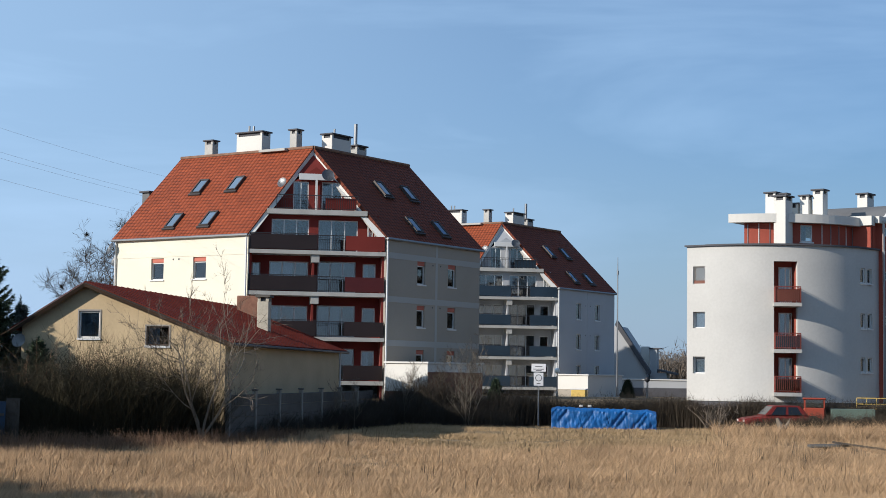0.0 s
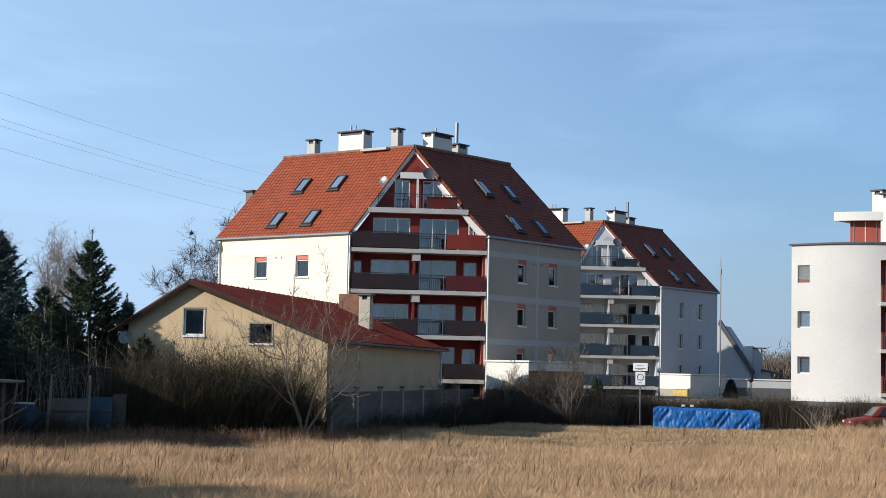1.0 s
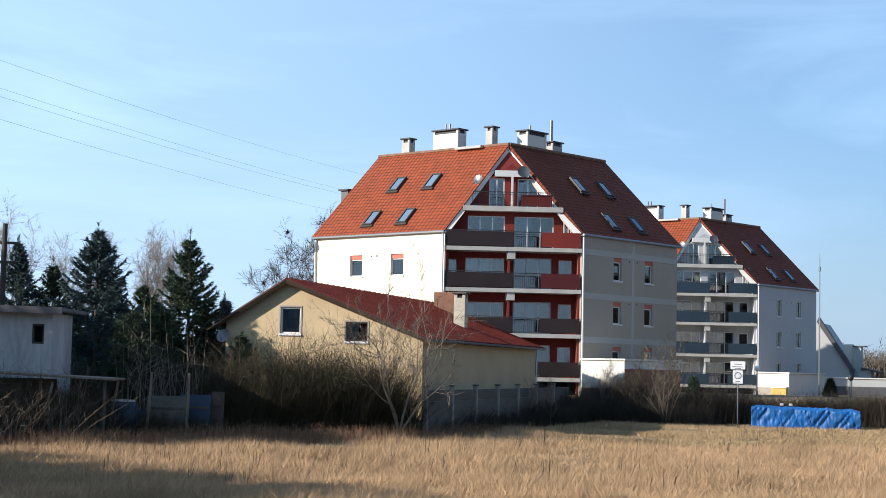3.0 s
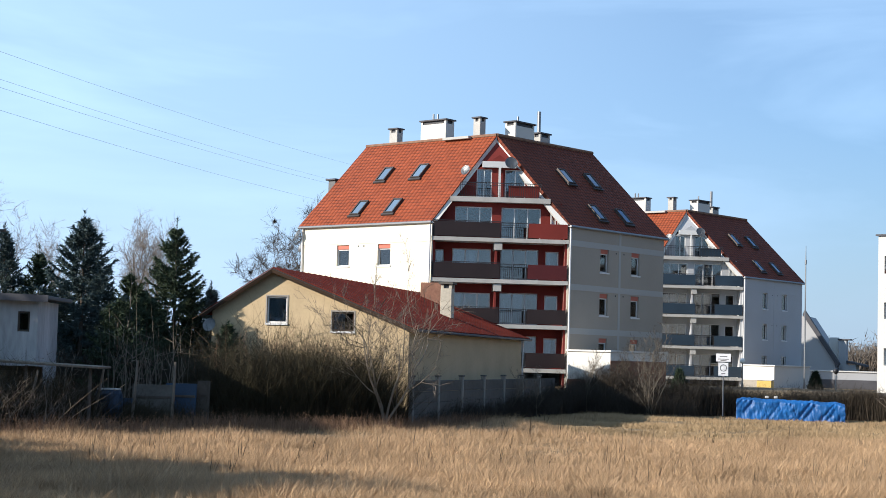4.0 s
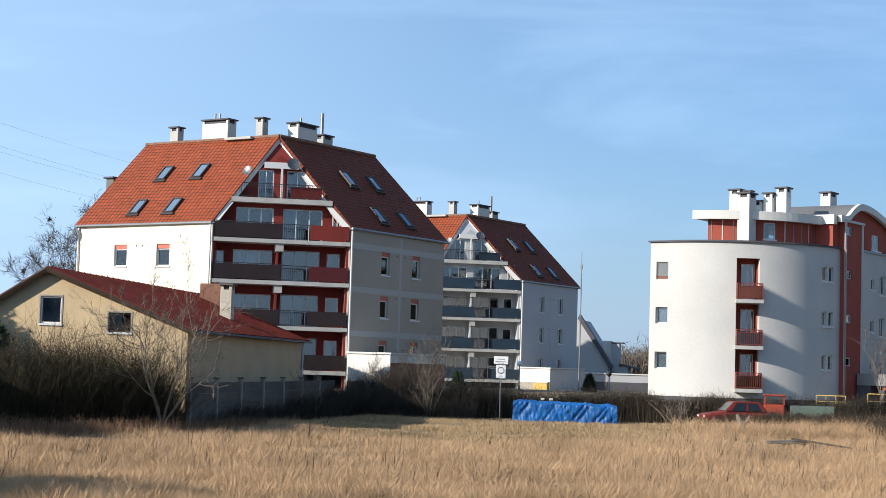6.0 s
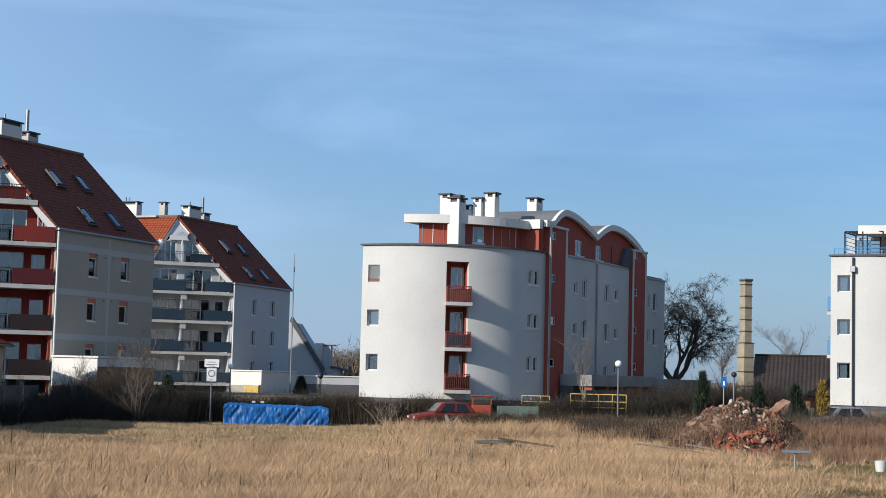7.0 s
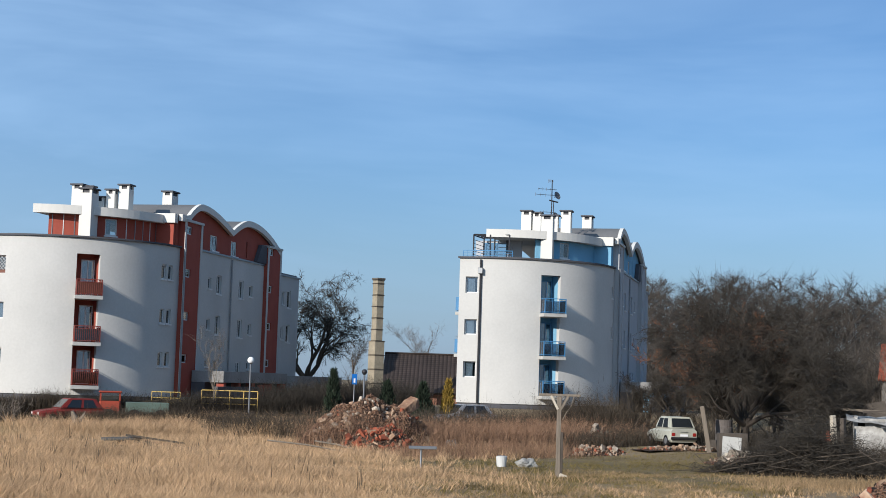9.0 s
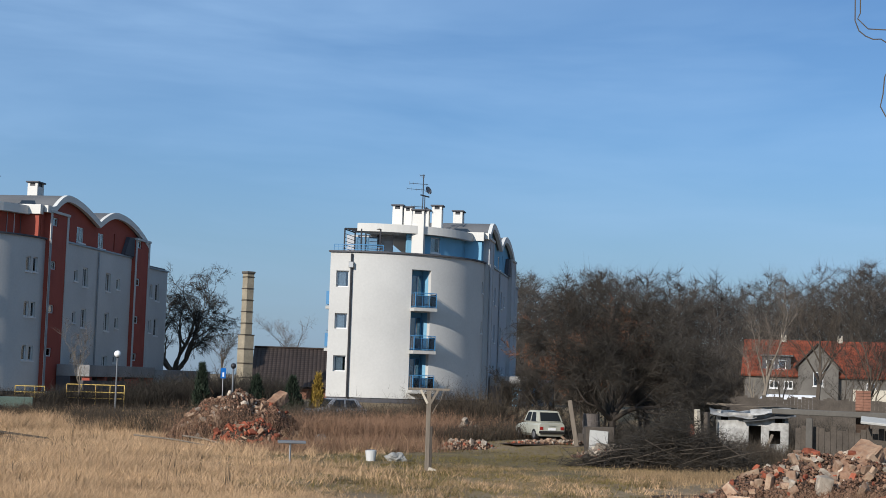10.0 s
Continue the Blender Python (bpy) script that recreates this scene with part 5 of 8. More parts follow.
def shrub(name, pts, height, depth, n, seed, material, label, width=0.016, flare=0.35, kind="", top=0.25, side=4):
    """Leafless bushes along a line of ground points: many stems with side twigs, uneven at the top."""
    rng = np.random.default_rng(seed)
    pts = np.array([tuple(p) for p in pts], float)
    k = rng.uniform(0, len(pts) - 1, n)
    i = np.minimum(k.astype(int), len(pts) - 2)
    b = pts[i] + (pts[i + 1] - pts[i]) * (k - i)[:, None]
    b[:, :2] += rng.uniform(-depth, depth, (n, 2))
    b[:, 2] -= 0.05
    hh = np.interp(k, np.arange(len(pts)), height) if np.ndim(height) else np.full(n, height)
    h = hh * (1 - top * rng.random(n) ** 0.6 * 1.6) * (0.9 + 0.2 * np.sin(k * 5.1) * rng.random(n))
    d = rng.normal(size=(n, 3)) * [flare, flare, 0]
    mid = b + d * h[:, None] * 0.4 + np.c_[np.zeros((n, 2)), h * 0.55]
    tip = mid + d * h[:, None] * 0.5 + rng.normal(size=(n, 3)) * 0.08 * h[:, None] + np.c_[np.zeros((n, 2)), h * 0.45]
    vs, fs = [], []
    v, f = bent(b, mid, tip, np.full(n, width), rng)
    vs.append(v), fs.append(f)
    m = side
    u = rng.uniform(0.15, 1, (n * m, 1))
    o = np.where(u < 0.5, np.repeat(b, m, 0) + (np.repeat(mid - b, m, 0)) * u * 2, np.repeat(mid, m, 0) + np.repeat(tip - mid, m, 0) * (u * 2 - 1))
    w = rng.normal(size=(n * m, 3)) * 0.6 + [0, 0, 0.55]
    v, f = spikes(o, o + w * np.repeat(h, m)[:, None] * 0.16, np.full(n * m, width * 0.75), rng)
    fs.append(f + len(vs[0])), vs.append(v)
    return fast(name, np.concatenate(vs), np.concatenate(fs), material, None, label, "shrub", kind)


def spruce(p, height, width, seed, material, label):
    rng = np.random.default_rng(seed)
    t = thing("spruce_tree", tuple(p), 0, label, "tree")
    bm = bmesh.new()
    tube(bm, [(0, 0, -0.1), (0.04, 0, height * 0.5), (0, 0.02, height)], [height * 0.017, height * 0.01, 0.012], 7)
    part("trunk", bm, BARK, t)
    bs, ts, ws = [], [], []
    z = 0.25
    while z < height * 0.985:
        f = 1 - z / height
        r0 = width * 0.5 * (f ** 0.92) * 1.12 * rng.uniform(0.88, 1.08) + 0.06
        for k in range(int(rng.integers(6, 9))):
            a = rng.uniform(0, math.tau)
            r = r0 * rng.uniform(0.72, 1.14)
            out = np.array([math.cos(a), math.sin(a), 0])
            rise = 0.1 + 0.9 * (1 - f) ** 3
            o = np.array([0, 0, z + rng.uniform(-0.35, 0.35) * f])
            e = o + out * r + [0, 0, r * (rise - 0.1 + rng.uniform(-0.12, 0.12))]
            m = max(12, int(r * 44))
            u = rng.uniform(0.08, 1, (m, 1)) ** 0.7
            q = o + (e - o) * u - np.c_[np.zeros((m, 2)), (0.18 * r * np.sin(u * 3.1))]
            sd = np.cross(out, [0, 0, 1])
            s = np.where(rng.random((m, 1)) < 0.5, -1, 1)
            dv = out * 0.75 + sd * s * rng.uniform(0.3, 1.0, (m, 1)) + rng.normal(size=(m, 3)) * 0.18 + [0, 0, -0.12 if f > 0.25 else 0.25]
            bs.append(q), ts.append(q + dv * rng.uniform(0.13, 0.26, (m, 1)) * (0.5 + 0.6 * f + 0.25 * (1 - u))), ws.append(rng.uniform(0.05, 0.10, m))
            bs.append(np.repeat(q, 2, 0)), ts.append(np.repeat(q, 2, 0) + (np.repeat(dv, 2, 0) * 0.5 + rng.normal(size=(2 * m, 3)) * 0.5) * 0.2), ws.append(rng.uniform(0.035, 0.065, 2 * m))
        z += rng.uniform(0.13, 0.24) * (0.65 + 0.5 * f)
    m = 60
    q = np.c_[np.zeros((m, 2)), height * rng.uniform(0.9, 1.05, m)]
    bs.append(q), ts.append(q + rng.normal(size=(m, 3)) * [0.09, 0.09, 0.05] + [0, 0, 0.12]), ws.append(np.full(m, 0.04))
    v, f = spikes(np.concatenate(bs), np.concatenate(ts), np.concatenate(ws), rng)
    fast("crown", v, f, material, t)
    return t


# spruces and bare trees behind the left garden
for az, d, h, w, sd, m in ((-19.5, 72, 8.7, 7.4, 1, NEEDLEB), (-16.25, 75.5, 8.8, 7.0, 2, NEEDLE), (-22.2, 79, 8.5, 5.0, 3, NEEDLEB), (-21.0, 80, 7.6, 6.0, 4, NEEDLE), (-17.8, 75, 6.4, 6.5, 5, NEEDLE), (-14.95, 75, 6.0, 3.6, 6, NEEDLEB), (-23.5, 74, 6.2, 5.5, 7, NEEDLE), (-18.2, 67, 5.0, 5.5, 8, NEEDLE), (-15.6, 75, 5.2, 4.6, 9, NEEDLE), (-20.6, 74, 5.5, 6.0, 10, NEEDLE), (-17.2, 72, 5.4, 5.5, 101, NEEDLE), (-18.9, 76, 6.6, 5.5, 102, NEEDLEB), (-14.3, 72, 4.2, 4.0, 103, NEEDLE)):
    spruce(at(az, d), h, w, sd, m, "dense dark spruce tree in the garden behind the shed" if m is NEEDLE else "dark blue-green spruce tree in the garden")
for az, d, h, sd in ((-21.5, 112, 10.6, 11), (-19.2, 115, 10.2, 12), (-17.2, 112, 10.4, 13), (-16.4, 118, 10.0, 14), (-18.3, 118, 9.8, 15), (-20.4, 118, 9.8, 16)):
    bare_tree("birch_tree", at(az, d), h, 0.38, sd, "slender leafless birch with fine pale twigs", BARKP, BIRCH, twigs=850, bare=0.15, droop=0.2, thick=0.02)
limb_tree("bare_tree", at(-12.35, 118), 10.6, 21, "leafless tree with a wide twiggy crown behind the block", BARK, TWIGB, 0.3, 4, 0.2, 0.75, 3200, 0.022, clumps=6)
limb_tree("bare_tree", at(-8.55, 64.3), 6.2, 22, "slim leafless tree with several pale stems at the field edge", BARKP, TWIGG, 0.04, 4, 0.085, 0.34, 500, 0.016, levels=2, twig_len=0.11)
limb_tree("bare_tree", at(-8.15, 65.2), 4.6, 23, "young leafless tree with pale stems", BARKP, TWIGG, 0.05, 2, 0.05, 0.4, 260, 0.014, levels=2, twig_len=0.1)
for az, d, h, sd in ((-3.1, 84, 2.6, 24), (-4.1, 82, 2.8, 25), (-1.3, 90, 3.6, 26)):
    bare_tree("sapling", at(az, d), h, 0.6, sd, "thin leafless sapling beside the fence", BARKP, TWIGG, twigs=120, radius=0.02)
for az, d, h, sd, st in ((1.0, 91, 4.0, 27, 4), (0.2, 92, 3.4, 28, 3), (-0.4, 92, 3.0, 29, 3)):
    bare_tree("bare_shrub_tree", at(az, d), h, 1.0, sd, "many-stemmed leafless shrub by the hedge", BARKP if sd == 27 else BARK, TWIGB, stems=st, twigs=700, radius=0.04, bare=0.05)
bare_tree("bare_tree", at(16.9, 97), 5.0, 0.45, 31, "slim young street tree without leaves", BARKP, TWIGG, twigs=250, radius=0.05)
limb_tree("bare_tree", at(20.1, 132), 8.8, 32, "big leafless tree with bending limbs and mistletoe", BARK, TWIG, 0.2, 5, 0.34, 0.8, 5200, 0.026, droop=0.4, clumps=10, lean=(0.12, 0.0), levels=3, twig_len=0.085)
bare_tree("bare_tree", at(21.9, 150), 6.8, 0.9, 33, "leafless tree with fine twigs", BARK, TWIGB, twigs=800)
bare_tree("bare_tree", at(24.6, 150), 7.4, 0.9, 34, "leafless tree behind the barn", BARK, TWIGG, twigs=700)
bare_tree("bare_tree", at(26.0, 140), 7.0, 0.9, 35, "leafless tree behind the barn", BARK, TWIGG, twigs=700)

# dark neglected orchard on the right
orch = [(32.4, 87, 3.6, 41), (33.6, 85, 3.9, 42), (34.7, 82, 4.2, 43), (37.2, 81, 4.5, 45), (38.7, 84, 4.3, 46), (39.9, 86, 4.4, 47), (35.6, 90, 4.6, 49), (37.9, 92, 4.6, 50)]
limb_tree("fruit_tree", at(36.0, 77), 6.9, 44, "old spreading fruit tree with a dense dark drooping crown", DBARK, TWIG, 0.2, 6, 0.2, 0.85, 13000, 0.017, droop=0.4, levels=3, twig_len=0.12)
for az, d, h, sd in orch:
    bare_tree("fruit_tree", at(az, d), h, 1.25, sd, "old leafless fruit tree with a dense dark crown", BARK, TWIG, stems=2, twigs=4200, radius=0.13, bare=0.12, droop=0.18, thick=0.013)
bare_tree("bare_tree", at(41.0, 92), 8.8, 0.5, 52, "tall slim leafless tree", BARKP, TWIGG, twigs=700)
bare_tree("bare_tree", at(44.6, 78), 7.6, 0.6, 53, "tall slim leafless tree by the ruin", BARK, TWIG, twigs=600)
bare_tree("bare_tree", at(43.2, 112), 9.0, 0.9, 54, "leafless tree before the row house", BARK, TWIGB, twigs=900)
limb_tree("oak_tree", at(36.0, 85), 6.3, 61, "small oak that keeps its withered russet leaves", BARK, RUSTL, 0.2, 5, 0.12, 0.7, 3200, 0.04, droop=0.1, levels=3, twig_len=0.06)
limb_tree("oak_tree", at(35.1, 93), 6.6, 60, "small oak that keeps some withered russet leaves", BARK, RUSTL, 0.2, 4, 0.12, 0.5, 1800, 0.04, levels=3, twig_len=0.06)
shrub("undergrowth", [at(30.4, 88), at(32.5, 86), at(34.6, 82), at(37.5, 77), at(40, 80), at(43, 88)], [2.2, 2.0, 1.6, 1.8, 2.2, 2.4], 3.0, 7000, 62, TWIG, "tangled dark leafless undergrowth below the fruit trees", 0.022, kind="stuff")
shrub("bramble_thicket", [at(29.3, 88), at(30.4, 86), at(31.6, 84)], [2.4, 3.6, 3.2], 1.6, 2600, 63, TWIGB, "tall leafless shrub beside the round block", 0.02)

# far wood along the right horizon
rngw = np.random.default_rng(70)
wv, wf, nv = [], [], 0
rw_ = random.Random(70)
for i in range(240):
    az = 30.5 + 22 * (i + rw_.random()) / 240
    d = rw_.uniform(170, 215)
    h = rw_.uniform(12.5, 16.0) + 2.5 * smooth(42, 47, az)
    c = np.array(at(az, d))
    tr = rw_.uniform(0.12, 0.2)
    v, f = spikes(c[None] + [[0, 0, -1]], c[None] + [[rw_.uniform(-0.6, 0.6), 0, h]], [tr * 2.6], rngw)
    wv.append(v), wf.append(f + nv)
    nv += len(v)
    n = 40
    u = rngw.uniform(0.28, 0.93, n)
    o = c + np.c_[np.zeros((n, 2)), u * h]
    a = rngw.uniform(0, math.tau, n)
    r = h * 0.24 * np.sin(np.pi * np.clip((u - 0.1) / 0.92, 0, 1)) * rngw.uniform(0.5, 1.1, n)
    mid = o + np.c_[np.cos(a) * r, np.sin(a) * r, r * rngw.uniform(0.4, 1.0, n) * (1.2 - 0.5 * u)]
    v, f = bent(o, (o + mid) / 2 + rngw.normal(size=(n, 3)) * 0.25, mid, np.full(n, 0.09), rngw)
    wv.append(v), wf.append(f + nv)
    nv += len(v)
    k = 24
    mm = np.repeat(mid, k, 0) - np.repeat(mid - o, k, 0) * rngw.uniform(0, 0.75, (n * k, 1))
    w = rngw.normal(size=(n * k, 3)) * 0.8 + (np.repeat(mid - o, k, 0) / (np.repeat(r, k)[:, None] + 0.2)) * 0.5 + [0, 0, 0.25]
    v, f = spikes(mm, mm + w * rngw.uniform(0.35, 1.0, (n * k, 1)), np.full(n * k, 0.034), rngw)
    wv.append(v), wf.append(f + nv)
    nv += len(v)
WOODT = mat("hazy_wood_twigs", (0.066, 0.056, 0.046), var=0.3, bump=0, island=0.3)
fast("wood", np.concatenate(wv), np.concatenate(wf), WOODT, None, "far belt of leafless grey-brown trees", "trees", "stuff")
shrub("wood_edge", [at(30, 168), at(36, 165), at(42, 165), at(48, 165)], 8.0, 6.0, 9000, 71, WOODT, "brushy leafless edge of the far wood", 0.07, kind="stuff")
shrub("distant_trees", [at(6.5, 420), at(9, 420), at(12, 420)], [9, 11, 9], 14, 2200, 72, TWIGG, "hazy distant tree line on the horizon", 0.25, kind="stuff")
shrub("distant_trees", [at(-26, 260), at(-20, 260), at(-12, 260)], [6, 7, 6], 14, 2200, 73, TWIGG, "hazy distant tree line on the horizon", 0.2, kind="stuff")

# bushes along the left edge of the field
shrub("garden_thicket", [at(-14.6, 64), at(-12.8, 64.5), at(-10.8, 65.2), at(-8.9, 66.4)], [3.5, 4.5, 4.6, 3.5], 1.3, 15000, 81, OLIVE, "dense olive-brown leafless thicket before the gable", 0.017, flare=0.42, top=0.42, kind="stuff", side=6)
shrub("garden_thicket", [at(-14.3, 65), at(-12.8, 65.5), at(-10.8, 66.2), at(-9.3, 67)], [4.6, 5.4, 5.5, 4.6], 1.1, 420, 181, TWIGR, "tall thin pale shoots above the thicket", 0.022, flare=0.2, top=0.4, kind="stuff")
shrub("bramble_thicket", [at(-24, 57), at(-21.5, 58), at(-19.4, 60), at(-17.6, 61), at(-16, 62)], [3.0, 2.8, 1.9, 1.2, 1.4], 1.3, 10000, 82, OLIVE, "dark tangled brambles along the garden edge", 0.016, flare=0.5, kind="stuff")
shrub("weeds", [at(-9.6, 67.2), at(-7.6, 70), at(-5.4, 77), at(-3.6, 85), at(-2.0, 90), at(2.2, 92)], [1.3, 1.2, 1.3, 1.7, 2.2, 1.6], 0.9, 13000, 83, TWIG, "dark dead weeds and brambles along the fence", 0.018, flare=0.45, kind="stuff")
shrub("hedge", [at(-1.5, 93.5), at(1.5, 94), at(4.4, 95.5), at(8.0, 95.5)], [3.1, 2.7, 2.1, 2.0], 0.8, 11000, 84, TWIG, "rough brown leafless hedge by the street", 0.02, flare=0.3, kind="stuff")
shrub("clipped_hedge", [at(7.8, 95.2), at(10, 94.6), at(12.3, 94.2)], 1.75, 0.45, 7000, 85, TWIGB, "clipped leafless hedge before the white block", 0.02, flare=0.12, top=0.08, kind="stuff")
shrub("hedge", [at(12.2, 96.6), at(15.2, 97), at(18, 98), at(21, 99), at(24, 99)], [1.5, 1.9, 1.6, 1.9, 2.3], 0.8, 8500, 86, TWIG, "loose leafless hedge along the street", 0.02, flare=0.4, kind="stuff")
shrub("pruned_shrub", [at(9.55, 93.4), at(10.3, 93.4)], 2.1, 0.3, 60, 87, TWIGG, "pruned pale shrub before the hedge", 0.05, flare=0.5)
shrub("coppice_stool", [at(-18.2, 63), at(-17.2, 63.5), at(-15.8, 63.5)], 5.6, 0.8, 70, 88, BARKP, "long pale upright coppice shoots", 0.034, flare=0.13, side=3)
shrub("coppice_stool", [at(-20.2, 60), at(-19.6, 60)], 3.4, 0.4, 40, 89, BARKP, "pale upright shoots beside the shed", 0.03, flare=0.14)
shrub("weeds", [at(23.8, 76), at(25.5, 75), at(27.5, 77), at(29.5, 80), at(31, 85)], [1.5, 1.7, 1.6, 1.7, 1.8], 3.2, 11000, 90, TWIGR, "russet dead weeds behind the turf", 0.018, flare=0.3, kind="stuff")
shrub("weeds", [at(18.6, 84), at(21, 82), at(24, 84), at(27, 88), at(30, 90)], [1.3, 1.7, 1.8, 2.1, 2.0], 3.2, 12000, 91, TWIGB, "brown dead weeds behind the rubble", 0.02, flare=0.3, kind="stuff")
shrub("weeds", [at(37, 56), at(40, 54), at(43, 56), at(46, 60)], [0.4, 0.5, 0.6, 0.9], 2.2, 5000, 92, TRAMP, "dead brown weeds round the rubble", 0.015, flare=0.35, kind="stuff")

shrub("bramble_thicket", [at(-24, 55.5), at(-22, 56), at(-19.4, 58.5)], [2.4, 2.7, 1.8], 1.1, 420, 182, TWIGG, "pale bramble canes catching the sun", 0.022, flare=0.7, kind="stuff", side=5)
shrub("garden_thicket", [at(-24, 68), at(-21, 68), at(-18, 67.5), at(-15.5, 67)], [2.6, 3.0, 3.0, 3.0], 1.6, 9000, 93, TWIG, "dark leafless thicket below the spruces", 0.03, flare=0.4, kind="stuff")
shrub("weeds", [at(38.6, 68), at(40, 68), at(41.6, 67), at(43.5, 62)], [1.6, 1.4, 1.3, 1.3], 0.9, 4200, 94, TWIGB, "dead weeds before the ruined shed", 0.016, flare=0.4, kind="stuff")
shrub("weeds", [at(20.6, 71), at(22, 71.5), at(23.6, 72)], [1.2, 2.6, 1.6], 1.3, 1100, 95, TWIGR, "dry weeds growing out of the rubble", 0.016, flare=0.35, kind="stuff")
shrub("scrub", [at(18.6, 100), at(20.5, 101), at(22, 101), at(24, 100)], [1.7, 1.9, 2.2, 2.2], 1.6, 3600, 96, TWIG, "leafless scrub beside the entrance wing", 0.024, flare=0.4, kind="stuff")

shrub("weeds", [at(11.2, 91.0), at(12.6, 91.2), at(14.2, 91.4), at(16, 91.5), at(18.5, 91)], [1.0, 1.25, 1.3, 1.4, 1.4], 0.9, 6500, 97, TWIGB, "dark dead weeds before the parked vehicles", 0.018, flare=0.4, kind="stuff")
shrub("weeds", [at(23.8, 64.5), at(25.6, 66), at(27.6, 67.5), at(29.4, 70)], [0.7, 1.0, 0.9, 1.0], 1.5, 2600, 110, TWIGR, "russet dead weeds at the edge of the turf", 0.014, flare=0.4, kind="stuff")
shrub("weeds", [at(29.6, 75), at(31.2, 77), at(32.4, 79)], [1.1, 1.3, 1.4], 1.3, 1800, 111, TWIGB, "dead brown weeds round the scrap", 0.016, flare=0.4, kind="stuff")
shrub("weeds", [at(41.2, 44.5), at(43.5, 43.2), at(46, 43.5)], [0.7, 0.8, 0.8], 0.8, 1500, 98, TWIGR, "dry stalks before the near rubble", 0.012, flare=0.35, kind="stuff")
shrub("weeds", [at(-22, 54.5), at(-17, 57.5), at(-12, 61), at(-8, 64.5), at(-5.5, 73)], [0.8, 0.9, 1.0, 0.8, 0.7], 0.9, 5200, 99, TWIGR, "dry brown stalks along the edge of the field", 0.013, flare=0.3, kind="stuff")
for az, d, h, sd in ((40.35, 96, 5.2, 55), (41.8, 100, 5.6, 56), (43.9, 98, 6.0, 57), (45.2, 100, 6.2, 58)):
    bare_tree("bare_tree", at(az, d), h, 1.1, sd, "young leafless tree before the row house", BARK, TWIG, stems=2, twigs=700, radius=0.06, bare=0.15)

# ---- grass ----
rg_ = np.random.default_rng(100)


def grass(name, n, az0, az1, d0, d1, hmin, hmax, material, label, blades=5, width=0.028, keep=None, lean=0.55, power=0.0):
    az = rg_.uniform(az0, az1, n)
    if power:
        d = (d0 ** (1 - power) + rg_.random(n) * (d1 ** (1 - power) - d0 ** (1 - power))) ** (1 / (1 - power))
    else:
        d = np.sqrt(rg_.uniform(d0 * d0, d1 * d1, n))
    if keep is not None:
        ok = keep(az, d)
        az, d = az[ok], d[ok]
    x, y = d * np.sin(np.radians(az)), d * np.cos(np.radians(az))
    z = np.array([gz(a, b) for a, b in zip(x, y)])
    patch = np.array([noise.noise((a * 0.23, b * 0.23, 4.0)) + 0.6 * noise.noise((a * 0.9, b * 0.9, 1.0)) for a, b in zip(x, y)])
    h = (hmin + (hmax - hmin) * rg_.random(len(x))) * np.clip(1 + 1.0 * patch, 0.3, 1.9)
    b = np.repeat(np.c_[x, y, z - 0.02], blades, 0)
    k = len(b)
    b[:, :2] += rg_.normal(size=(k, 2)) * 0.06
    hb = np.repeat(h, blades) * rg_.uniform(0.55, 1.1, k)
    t = b + np.c_[rg_.normal(size=(k, 2)) * lean * hb[:, None] + hb[:, None] * [0.10, 0.03], hb]
    v, f = spikes(b, t, np.full(k, width) * rg_.uniform(0.7, 1.3, k), rg_)
    return fast(name, v, f, material, None, label, "grass", "stuff")


EDGE_AZ = [-24, -19, -15, -12, -9.5, -7.5, -5, -2.5, 1, 6, 10, 15, 20, 26, 27, 31]
EDGE_D = [56, 58, 61, 64, 66.5, 71, 80, 89.5, 91.5, 92.5, 93.5, 95, 96, 92, 70, 62]


def in_field(az, d):
    return d < np.interp(az, EDGE_AZ, EDGE_D)


def mown(az, d):
    """The strip that was cut short: a band towards the far hedge."""
    return (d > np.interp(az, [-6, -2, 3, 9, 13], [90, 66, 62, 70, 96])) & (az > -5.5) & (az < 11.5)


grass("tall_grass", 200000, -27, 31, 31, 96, 0.15, 0.40, STRAW, "tall dry straw-coloured grass", 5, 0.0135, lambda a, d: in_field(a, d) & ~mown(a, d) & (a + 2.2 * np.sin(d * 0.45) + 1.6 * np.sin(d * 1.3 + a * 2) + 1.7 * rg_.normal(size=len(a)) < 23.6), power=1.6)
grass("short_grass", 42000, -6, 12, 60, 94, 0.08, 0.19, STRAWS, "cropped faded grass", 4, 0.03, lambda a, d: in_field(a, d) & mown(a, d), power=1.001)
grass("tall_grass", 9000, 9.5, 21, 80, 96, 0.35, 0.75, STRAW, "tall dry grass before the street hedge", 6, 0.022, lambda a, d: in_field(a, d) & (rg_.random(len(a)) < (a - 9.5) / 3.5))
grass("turf", 22000, 20, 38, 40, 76, 0.04, 0.13, TURF, "short green turf", 4, 0.022, lambda a, d: rg_.random(len(a)) < (a - 20) / 6, power=1.001)
grass("dead_dock_stems", 340, -20, 24, 40, 92, 0.45, 0.8, TWIGB, "scattered dark brown seed stems in the grass", 3, 0.03, in_field, lean=0.12, power=1.3)
grass("tall_grass", 7000, 20, 46, 35, 52, 0.1, 0.28, STRAW, "dry grass tufts before the turf", 4, 0.02, lambda a, d: (np.sin(a * 1.9 + d * 0.5) + np.sin(d * 1.1) > 0.1) | (rg_.random(len(a)) > (a - 20) / 7), power=1.2)
